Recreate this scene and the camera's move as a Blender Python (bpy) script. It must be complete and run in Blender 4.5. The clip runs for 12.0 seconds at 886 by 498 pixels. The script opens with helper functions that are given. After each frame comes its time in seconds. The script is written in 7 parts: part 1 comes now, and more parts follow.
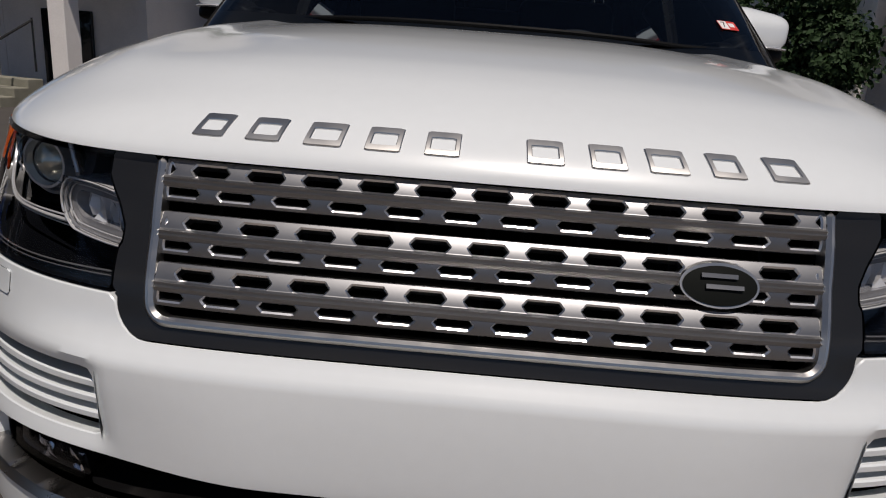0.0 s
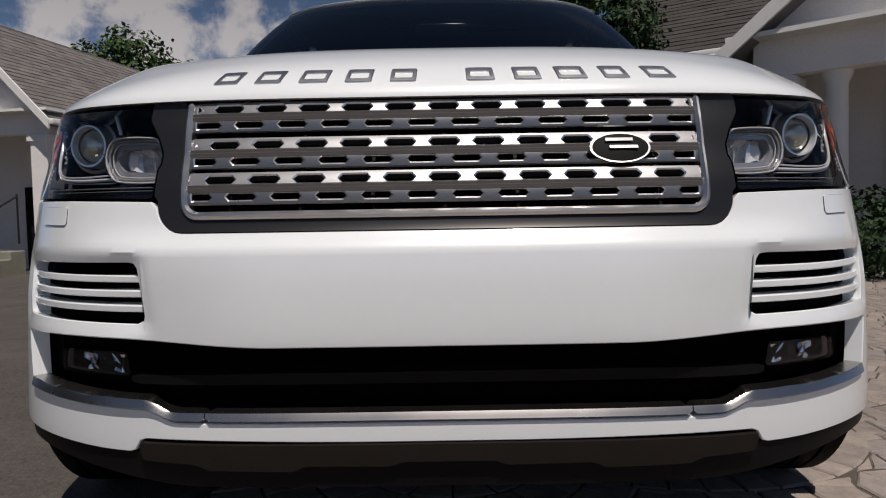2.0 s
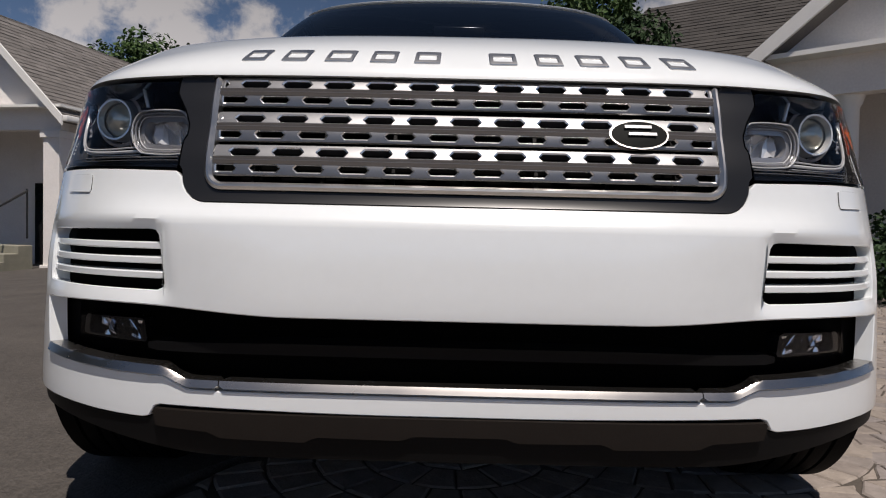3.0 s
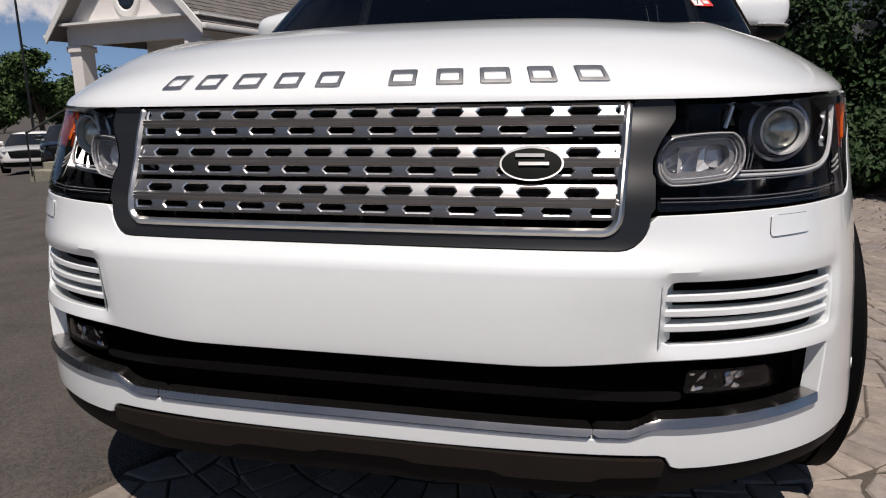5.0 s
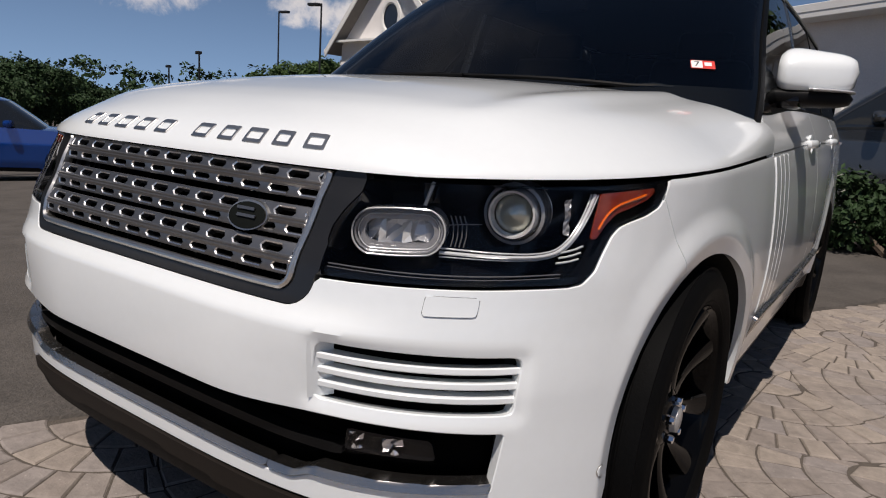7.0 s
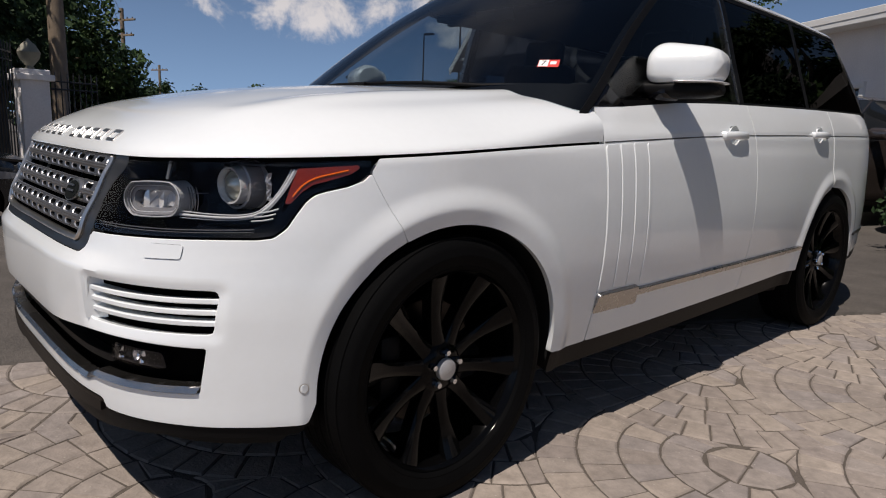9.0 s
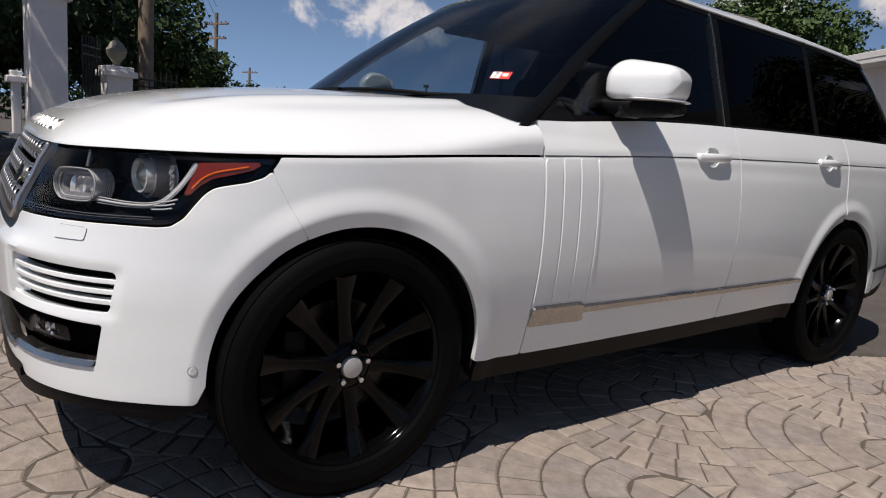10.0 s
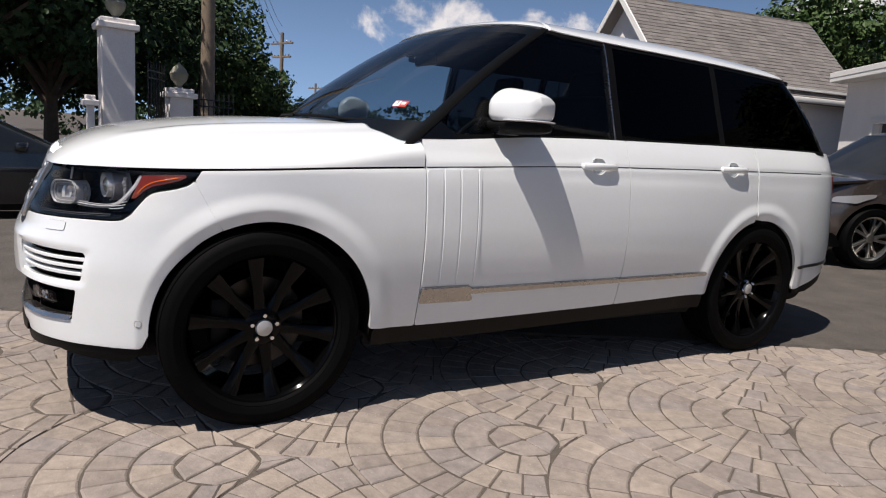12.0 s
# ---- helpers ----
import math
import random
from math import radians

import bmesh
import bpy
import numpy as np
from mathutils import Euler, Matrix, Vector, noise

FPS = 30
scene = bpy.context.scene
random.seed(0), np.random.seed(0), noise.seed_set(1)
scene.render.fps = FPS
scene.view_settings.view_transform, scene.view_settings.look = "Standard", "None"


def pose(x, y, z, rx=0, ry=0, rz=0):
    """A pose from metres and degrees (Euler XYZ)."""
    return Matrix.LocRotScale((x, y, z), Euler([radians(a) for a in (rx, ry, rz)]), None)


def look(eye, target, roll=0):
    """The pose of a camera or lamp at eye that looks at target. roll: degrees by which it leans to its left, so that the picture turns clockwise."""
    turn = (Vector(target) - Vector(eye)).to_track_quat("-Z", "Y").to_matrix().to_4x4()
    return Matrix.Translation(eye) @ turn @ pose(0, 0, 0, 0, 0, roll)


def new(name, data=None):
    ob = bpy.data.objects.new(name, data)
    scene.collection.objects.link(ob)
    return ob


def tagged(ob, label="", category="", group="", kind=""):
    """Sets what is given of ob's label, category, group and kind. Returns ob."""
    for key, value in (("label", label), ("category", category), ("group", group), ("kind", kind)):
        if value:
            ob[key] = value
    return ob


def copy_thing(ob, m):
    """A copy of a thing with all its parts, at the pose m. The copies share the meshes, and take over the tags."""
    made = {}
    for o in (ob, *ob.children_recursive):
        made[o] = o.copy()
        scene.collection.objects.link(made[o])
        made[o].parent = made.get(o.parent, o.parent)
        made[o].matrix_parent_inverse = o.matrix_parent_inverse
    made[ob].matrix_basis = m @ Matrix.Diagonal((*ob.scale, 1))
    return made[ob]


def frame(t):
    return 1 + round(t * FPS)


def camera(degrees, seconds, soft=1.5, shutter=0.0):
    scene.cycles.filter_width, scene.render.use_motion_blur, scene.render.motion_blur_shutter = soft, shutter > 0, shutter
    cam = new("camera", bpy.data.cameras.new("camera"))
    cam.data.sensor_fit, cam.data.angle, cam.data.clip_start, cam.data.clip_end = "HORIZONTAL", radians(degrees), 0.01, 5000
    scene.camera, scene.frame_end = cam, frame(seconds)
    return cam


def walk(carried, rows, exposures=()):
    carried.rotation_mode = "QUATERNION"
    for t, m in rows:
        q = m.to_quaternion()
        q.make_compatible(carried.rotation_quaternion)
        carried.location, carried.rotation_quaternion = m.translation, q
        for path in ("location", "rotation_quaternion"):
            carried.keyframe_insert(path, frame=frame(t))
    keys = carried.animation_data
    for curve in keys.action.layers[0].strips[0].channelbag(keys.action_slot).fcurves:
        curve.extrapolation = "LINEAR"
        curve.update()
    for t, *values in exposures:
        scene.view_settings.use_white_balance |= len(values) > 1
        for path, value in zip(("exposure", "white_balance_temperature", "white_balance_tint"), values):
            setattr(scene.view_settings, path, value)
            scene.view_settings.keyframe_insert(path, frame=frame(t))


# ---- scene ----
cam = camera(67.98, 12.0, soft=1.1)
PATH = [
    (0.0, -0.040, -1.609, 1.123, 73.84, -4.30, 2.65),
    (0.5, -0.034, -1.739, 1.059, 76.29, -2.36, 2.01),
    (1.0, -0.074, -1.848, 0.994, 79.23, -2.61, 0.38),
    (1.5, -0.040, -1.924, 0.859, 80.71, -1.58, -0.25),
    (2.0, -0.004, -1.931, 0.754, 86.78, 0.93, 0.01),
    (2.5, -0.017, -1.954, 0.650, 89.82, -0.07, 0.38),
    (3.0, -0.027, -1.949, 0.692, 88.00, -1.33, 0.48),
    (3.2, -0.041, -1.942, 0.769, 86.17, -1.20, 0.82),
    (4.8, 0.357, -1.927, 0.937, 79.37, 0.68, 11.72),
    (5.0, 0.409, -1.876, 0.958, 77.73, 0.78, 12.76),
    (5.5, 0.635, -1.805, 1.004, 78.36, 0.00, 19.67),
    (6.0, 0.882, -1.763, 1.042, 79.14, -0.45, 25.26),
    (6.5, 1.081, -1.652, 1.045, 77.74, -2.91, 31.46),
    (7.0, 1.319, -1.584, 1.067, 78.83, -3.92, 34.97),
    (7.5, 1.591, -1.566, 1.088, 78.39, -4.16, 38.23),
    (7.7, 1.676, -1.529, 1.085, 78.98, -3.97, 39.10),
    (9.3, 2.337, -1.120, 1.062, 79.56, -3.93, 51.16),
    (9.5, 2.371, -1.053, 1.068, 79.82, -5.53, 53.00),
    (10.0, 2.576, -0.880, 1.077, 79.98, -4.84, 54.86),
    (10.5, 2.790, -0.760, 1.107, 79.70, -3.04, 56.95),
    (11.0, 3.000, -0.751, 1.119, 80.52, -3.86, 58.27),
    (11.5, 3.211, -0.727, 1.136, 80.38, -2.74, 58.68),
    (12.0, 3.416, -0.650, 1.153, 80.46, -3.96, 60.54),
]
EXPOSURES = [(t, e, 6780, 15) for t, e in ((0.0, -0.68), (0.5, -0.60), (1.0, -0.60), (1.5, -0.57), (2.0, -0.42), (2.5, -0.30), (3.0, -0.22), (5.0, -0.14), (6.0, -0.19), (7.5, -0.16), (9.5, -0.06), (10.5, 0.17), (11.0, 0.32), (11.5, 0.43), (12.0, 0.27))]
walk(cam, [(t, pose(*r)) for t, *r in PATH], exposures=EXPOSURES)

# ---- world, sun ----
SUN_TRAVEL = Vector((-0.13, 0.48, -1.0)).normalized()
world = bpy.data.worlds.new("sky")
scene.world = world
world.use_nodes = True
wt = world.node_tree
wt.nodes.clear()


def wnode(kind, **kw):
    n = wt.nodes.new(kind)
    for k, v in kw.items():
        n.inputs[k].default_value = v
    return n


sky = wt.nodes.new("ShaderNodeTexSky")
sky.sky_type = "NISHITA"
sky.sun_disc = False
sky.sun_elevation = math.asin(-SUN_TRAVEL.z)
sky.sun_rotation = math.atan2(-SUN_TRAVEL.x, -SUN_TRAVEL.y)
sky.air_density, sky.dust_density, sky.ozone_density = 1.1, 0.15, 5.0
coord = wt.nodes.new("ShaderNodeTexCoord")
sep = wt.nodes.new("ShaderNodeSeparateXYZ")
wt.links.new(coord.outputs["Generated"], sep.inputs[0])
# the cloud deck: the view direction projected on a flat layer
zc = wt.nodes.new("ShaderNodeMath")
zc.operation = "MAXIMUM"
wt.links.new(sep.outputs["Z"], zc.inputs[0])
zc.inputs[1].default_value = 0.0
za = wt.nodes.new("ShaderNodeMath")
za.operation = "ADD"
wt.links.new(zc.outputs[0], za.inputs[0])
za.inputs[1].default_value = 0.13
comb = wt.nodes.new("ShaderNodeCombineXYZ")
for axis in ("X", "Y"):
    dv = wt.nodes.new("ShaderNodeMath")
    dv.operation = "DIVIDE"
    wt.links.new(sep.outputs[axis], dv.inputs[0])
    wt.links.new(za.outputs[0], dv.inputs[1])
    wt.links.new(dv.outputs[0], comb.inputs[axis])
# the sky is read a little above the true direction, for the deep blue of clear summer air
lift = wt.nodes.new("ShaderNodeMath")
lift.operation = "MULTIPLY_ADD"
wt.links.new(zc.outputs[0], lift.inputs[0])
lift.inputs[1].default_value, lift.inputs[2].default_value = 0.80, 0.20
up_v = wt.nodes.new("ShaderNodeCombineXYZ")
wt.links.new(sep.outputs["X"], up_v.inputs["X"])
wt.links.new(sep.outputs["Y"], up_v.inputs["Y"])
wt.links.new(lift.outputs[0], up_v.inputs["Z"])
norm_v = wt.nodes.new("ShaderNodeVectorMath")
norm_v.operation = "NORMALIZE"
wt.links.new(up_v.outputs[0], norm_v.inputs[0])
wt.links.new(norm_v.outputs[0], sky.inputs["Vector"])
def wmath(op, a, b=None):
    n = wt.nodes.new("ShaderNodeMath")
    n.operation = op
    for i, v in enumerate((a, b)):
        if v is None:
            continue
        if isinstance(v, (int, float)):
            n.inputs[i].default_value = v
        else:
            wt.links.new(v, n.inputs[i])
    return n.outputs[0]


# high thin cloud overhead
cn = wnode("ShaderNodeTexNoise", Scale=1.15, Detail=9.0, Roughness=0.52, Distortion=0.1)
wt.links.new(comb.outputs[0], cn.inputs["Vector"])
cr = wt.nodes.new("ShaderNodeValToRGB")
cr.color_ramp.elements[0].position, cr.color_ramp.elements[1].position = 0.54, 0.66
wt.links.new(cn.outputs["Fac"], cr.inputs[0])
high = wt.nodes.new("ShaderNodeMapRange")
for k, v in (("From Min", 0.30), ("From Max", 0.48), ("To Min", 0.0), ("To Max", 1.0)):
    high.inputs[k].default_value = v
wt.links.new(zc.outputs[0], high.inputs["Value"])
deck = wmath("MULTIPLY", wmath("MULTIPLY", cr.outputs["Color"], high.outputs[0]), 0.45)
# fair-weather cumulus low in the sky: bearing, height, half width and half depth, in degrees
azimuth = wmath("MULTIPLY", wmath("ARCTAN2", sep.outputs["X"], sep.outputs["Y"]), 57.2958)
height = wmath("MULTIPLY", wmath("ARCSINE", sep.outputs["Z"]), 57.2958)
heap = None
for a_, e_, w_, h_ in ((-59.5, 8.9, 9.0, 2.4), (-44.5, 7.8, 5.5, 2.0), (-54.0, 9.5, 5.0, 1.6), (-22.0, 15.0, 10.0, 4.4), (-31.0, 11.6, 6.0, 2.2), (18.0, 18.0, 4.0, 2.0), (-51.0, 1.2, 4.5, 0.8), (62.0, 14.0, 16.0, 5.0), (128.0, 12.0, 20.0, 5.0), (-128.0, 15.0, 22.0, 6.0), (-168.0, 24.0, 18.0, 7.0)):
    u_ = wmath("DIVIDE", wmath("SUBTRACT", azimuth, a_), w_)
    v_ = wmath("DIVIDE", wmath("SUBTRACT", height, e_), h_)
    far_ = wmath("SUBTRACT", 1.0, wmath("ADD", wmath("MULTIPLY", u_, u_), wmath("MULTIPLY", v_, v_)))
    heap = far_ if heap is None else wmath("MAXIMUM", heap, far_)
puff = wnode("ShaderNodeTexNoise", Scale=14.0, Detail=8.0, Roughness=0.6, Distortion=0.2)
wt.links.new(coord.outputs["Generated"], puff.inputs["Vector"])
ragged = wmath("ADD", wmath("MAXIMUM", heap, -1.5), wmath("MULTIPLY", wmath("SUBTRACT", puff.outputs["Fac"], 0.5), 4.2))
edge_ = wt.nodes.new("ShaderNodeMapRange")
edge_.interpolation_type = "SMOOTHSTEP"
for k, v in (("From Min", 0.05), ("From Max", 0.95), ("To Min", 0.0), ("To Max", 1.0)):
    edge_.inputs[k].default_value = v
wt.links.new(ragged, edge_.inputs["Value"])
cloud_mask = wmath("MAXIMUM", deck, edge_.outputs[0])
mixc = wt.nodes.new("ShaderNodeMix")
mixc.data_type = "RGBA"
wt.links.new(cloud_mask, mixc.inputs["Factor"])
wt.links.new(sky.outputs[0], mixc.inputs["A"])
mixc.inputs["B"].default_value = (7.6, 7.6, 7.8, 1)
bg = wnode("ShaderNodeBackground", Strength=0.058)
# the dome pales towards the horizon
pale = wt.nodes.new("ShaderNodeMapRange")
for k, v in (("From Min", 0.0), ("From Max", 0.36), ("To Min", 2.1), ("To Max", 0.80)):
    pale.inputs[k].default_value = v
wt.links.new(zc.outputs[0], pale.inputs["Value"])
tone = wt.nodes.new("ShaderNodeVectorMath")
tone.operation = "SCALE"
wt.links.new(mixc.outputs["Result"], tone.inputs[0])
wt.links.new(pale.outputs[0], tone.inputs["Scale"])
wt.links.new(tone.outputs[0], bg.inputs["Color"])
wout = wt.nodes.new("ShaderNodeOutputWorld")
wt.links.new(bg.outputs[0], wout.inputs[0])

sun = new("sun", bpy.data.lights.new("sun", "SUN"))
sun.data.energy, sun.data.angle, sun.data.color = 5.0, radians(0.53), (1.0, 0.96, 0.90)
sun.matrix_world = look((0, 0, 30), Vector((0, 0, 30)) + SUN_TRAVEL)

# ---- materials ----
def material(name, color, rough=0.5, metal=0.0, coat=0.0, vary=0.0, scale=6.0, bump=0.0, bscale=200.0, trans=0.0, ior=1.45, spec=0.5, emit=None, island=0.0, objrand=0.0, rvary=0.0, coords="Object", dist=0.01):
    m = bpy.data.materials.new(name)
    m.use_nodes = True
    nt = m.node_tree
    p = nt.nodes["Principled BSDF"]
    p.inputs["Base Color"].default_value = (*color, 1)
    p.inputs["Roughness"].default_value = rough
    p.inputs["Metallic"].default_value = metal
    p.inputs["Coat Weight"].default_value = coat
    p.inputs["Coat Roughness"].default_value = 0.07
    p.inputs["Transmission Weight"].default_value = trans
    p.inputs["IOR"].default_value = ior
    p.inputs["Specular IOR Level"].default_value = spec
    if emit:
        p.inputs["Emission Color"].default_value = (*emit[0], 1)
        p.inputs["Emission Strength"].default_value = emit[1]
    tc = nt.nodes.new("ShaderNodeTexCoord")
    last = None
    if vary or rvary:
        n1 = nt.nodes.new("ShaderNodeTexNoise")
        n1.inputs["Scale"].default_value = scale
        n1.inputs["Detail"].default_value = 8
        n1.inputs["Roughness"].default_value = 0.6
        nt.links.new(tc.outputs[coords], n1.inputs["Vector"])
        n2 = nt.nodes.new("ShaderNodeTexNoise")
        n2.inputs["Scale"].default_value = scale * 23
        n2.inputs["Detail"].default_value = 4
        nt.links.new(tc.outputs[coords], n2.inputs["Vector"])
        ad = nt.nodes.new("ShaderNodeMath")
        ad.operation = "ADD"
        nt.links.new(n1.outputs["Fac"], ad.inputs[0])
        nt.links.new(n2.outputs["Fac"], ad.inputs[1])
        last = ad.outputs[0]
        if island or objrand:
            src = nt.nodes.new("ShaderNodeNewGeometry").outputs["Random Per Island"] if island else nt.nodes.new("ShaderNodeObjectInfo").outputs["Random"]
            mu = nt.nodes.new("ShaderNodeMath")
            mu.operation = "MULTIPLY_ADD"
            nt.links.new(src, mu.inputs[0])
            mu.inputs[1].default_value = island or objrand
            nt.links.new(last, mu.inputs[2])
            last = mu.outputs[0]
        mr = nt.nodes.new("ShaderNodeMapRange")
        mr.inputs["From Min"].default_value = 0.65
        mr.inputs["From Max"].default_value = 1.35 + (island or objrand)
        mr.inputs["To Min"].default_value = 1 - vary
        mr.inputs["To Max"].default_value = 1 + vary
        nt.links.new(last, mr.inputs["Value"])
        vm = nt.nodes.new("ShaderNodeVectorMath")
        vm.operation = "SCALE"
        vm.inputs[0].default_value = color
        nt.links.new(mr.outputs[0], vm.inputs["Scale"])
        if vary:
            nt.links.new(vm.outputs[0], p.inputs["Base Color"])
        if rvary:
            rr = nt.nodes.new("ShaderNodeMapRange")
            rr.inputs["From Min"].default_value = 0.35
            rr.inputs["From Max"].default_value = 0.7
            rr.inputs["To Min"].default_value = max(0.0, rough - rvary)
            rr.inputs["To Max"].default_value = rough + rvary
            nt.links.new(n1.outputs["Fac"], rr.inputs["Value"])
            nt.links.new(rr.outputs[0], p.inputs["Roughness"])
    if bump:
        nb = nt.nodes.new("ShaderNodeTexNoise")
        nb.inputs["Scale"].default_value = bscale
        nb.inputs["Detail"].default_value = 6
        nt.links.new(tc.outputs[coords], nb.inputs["Vector"])
        bp = nt.nodes.new("ShaderNodeBump")
        bp.inputs["Strength"].default_value = bump
        bp.inputs["Distance"].default_value = dist
        nt.links.new(nb.outputs["Fac"], bp.inputs["Height"])
        nt.links.new(bp.outputs[0], p.inputs["Normal"])
    return m


def thin_glass(name, tint, ior):
    """A thin pane: clear or tinted, with the mirror gloss of its surface."""
    m = bpy.data.materials.new(name)
    m.use_nodes = True
    nt = m.node_tree
    nt.nodes.remove(nt.nodes["Principled BSDF"])
    tr = nt.nodes.new("ShaderNodeBsdfTransparent")
    tr.inputs["Color"].default_value = (*tint, 1)
    gl = nt.nodes.new("ShaderNodeBsdfGlossy")
    gl.inputs["Roughness"].default_value = 0.0
    fr = nt.nodes.new("ShaderNodeFresnel")
    fr.inputs["IOR"].default_value = ior
    mx = nt.nodes.new("ShaderNodeMixShader")
    nt.links.new(fr.outputs[0], mx.inputs[0])
    nt.links.new(tr.outputs[0], mx.inputs[1])
    nt.links.new(gl.outputs[0], mx.inputs[2])
    nt.links.new(mx.outputs[0], nt.nodes["Material Output"].inputs["Surface"])
    return m


M_WHITE = material("white_paint", (0.735, 0.764, 0.768), rough=0.32, coat=1.0, vary=0.015, scale=2.0, spec=0.5, rvary=0.04)
M_GLOSS = material("gloss_black", (0.004, 0.004, 0.005), rough=0.06, spec=0.4, rvary=0.02, scale=3)
M_TRIM = material("satin_black_plastic", (0.0042, 0.0042, 0.0045), spec=0.13, rough=0.5, vary=0.15, scale=9, bump=0.08, bscale=900)
M_MATT = material("matt_black_plastic", (0.006, 0.006, 0.006), spec=0.2, rough=0.75, vary=0.2, scale=8, bump=0.1, bscale=700)
M_GREY = material("charcoal_surround", (0.013, 0.013, 0.0135), rough=0.30, coat=0.15, vary=0.06, scale=12)
M_SILV = material("bright_silver_trim", (0.60, 0.585, 0.56), rough=0.32, metal=1.0, vary=0.02, scale=20, rvary=0.03)
M_SATIN = material("satin_aluminium", (0.44, 0.42, 0.40), rough=0.27, metal=1.0, vary=0.015, scale=6, rvary=0.02)
M_CHROME = material("chrome", (0.80, 0.81, 0.83), rough=0.07, metal=1.0, rvary=0.02, scale=30)
M_SKID = material("brown_grey_skid_plate", (0.0150, 0.0122, 0.0104), spec=0.12, rough=0.5, metal=0.0, vary=0.12, scale=14, bump=0.05, bscale=500)
M_LENS = thin_glass("clear_lens", (0.97, 0.97, 0.98), 1.22)
M_FOG = material("fog_reflector", (0.72, 0.72, 0.75), rough=0.12, metal=0.85)
# almost no albedo: the shade inside the nose's openings is put into this colour
M_SHADE = material("painted_shade_black", (0.0016, 0.0016, 0.0016), rough=0.9, spec=0.03, vary=0.2, scale=8)
M_LAMPIN = material("lamp_housing_black", (0.004, 0.0045, 0.006), rough=0.16, spec=0.35)
M_CLEARP = material("moulded_clear_plastic", (0.74, 0.74, 0.73), rough=0.14, metal=0.35, coat=1.0)
M_BULB = material("projector_glass", (0.60, 0.60, 0.50), rough=0.24, metal=0.55, coat=1.0)
M_CRYSTAL = material("cut_clear_plastic", (0.68, 0.68, 0.68), rough=0.18, metal=0.15, coat=1.0, bump=0.5, bscale=130, dist=0.004)
M_OVAL = material("smoky_clear_plastic", (0.30, 0.30, 0.31), rough=0.16, metal=0.3, coat=1.0, bump=0.5, bscale=90, dist=0.004)
M_FAINT = material("faint_clear_plastic", (0.10, 0.10, 0.105), rough=0.14, coat=1.0)
M_GUIDE = material("light_guide", (0.56, 0.56, 0.57), rough=0.16, metal=0.3, bump=0.4, bscale=300, dist=0.002)
M_AMBER = material("amber_reflector", (0.17, 0.014, 0.001), rough=0.10, coat=1.0, vary=0.35, scale=60, bump=0.7, bscale=150, dist=0.004)
M_AMBERL = material("amber_light_tube", (0.62, 0.105, 0.005), rough=0.12, coat=1.0)
M_REDL = material("red_lamp", (0.16, 0.008, 0.010), rough=0.08, coat=1.0)
M_GLASS = thin_glass("windscreen_glass", (0.52, 0.60, 0.66), 1.55)
M_SIDEGL = thin_glass("side_window_glass", (0.46, 0.51, 0.53), 1.35)
M_TINT = thin_glass("privacy_glass", (0.030, 0.032, 0.038), 1.17)
M_CABIN = material("dark_cabin_trim", (0.005, 0.005, 0.006), spec=0.15, rough=0.7, vary=0.2, scale=9, bump=0.1, bscale=300)
M_LEATHER = material("black_leather", (0.008, 0.008, 0.008), spec=0.2, rough=0.55, vary=0.2, scale=12, bump=0.25, bscale=260)
M_TYRE = material("tyre_rubber", (0.0032, 0.0032, 0.0033), spec=0.05, rough=0.6, vary=0.25, scale=10, bump=0.1, bscale=250)
M_RIM = material("gloss_black_alloy", (0.0018, 0.0018, 0.0019), rough=0.10, spec=0.16, rvary=0.03, scale=9)
M_DISC = material("brake_steel", (0.045, 0.040, 0.037), rough=0.38, metal=1.0, vary=0.2, scale=30, rvary=0.1)
M_CAP = material("hub_cap_silver", (0.50, 0.50, 0.50), rough=0.35, metal=0.5, bump=0.2, bscale=300)
M_RED = material("sticker_red", (0.62, 0.05, 0.04), rough=0.45, vary=0.1)
M_PAPER = material("sticker_white", (0.75, 0.74, 0.72), rough=0.5, vary=0.05)
M_INK = material("ink_black", (0.02, 0.02, 0.02), rough=0.6)
M_ASPH = material("worn_asphalt", (0.073, 0.064, 0.056), rough=0.88, vary=0.42, scale=2.6, bump=0.6, bscale=120, coords="Object", dist=0.012)
M_JOINT = material("joint_sand", (0.085, 0.071, 0.058), rough=0.95, vary=0.3, scale=5, bump=0.5, bscale=150)
M_VANE = material("satin_grey_vane", (0.26, 0.26, 0.265), rough=0.42, metal=1.0, vary=0.02, scale=8, rvary=0.04)
M_FIELD = material("badge_black", (0.005, 0.006, 0.005), rough=0.6, spec=0.12)
# vane metal darkened: shade inside the grille holes is put into the colour
M_WALLSHADE = material("shade_toned_vane_wall", (0.05, 0.05, 0.052), rough=0.45, metal=0.6, vary=0.1, scale=20)
M_RIMS = material("polished_rim_edge", (0.78, 0.78, 0.78), rough=0.30, metal=1.0, rvary=0.03, scale=9)


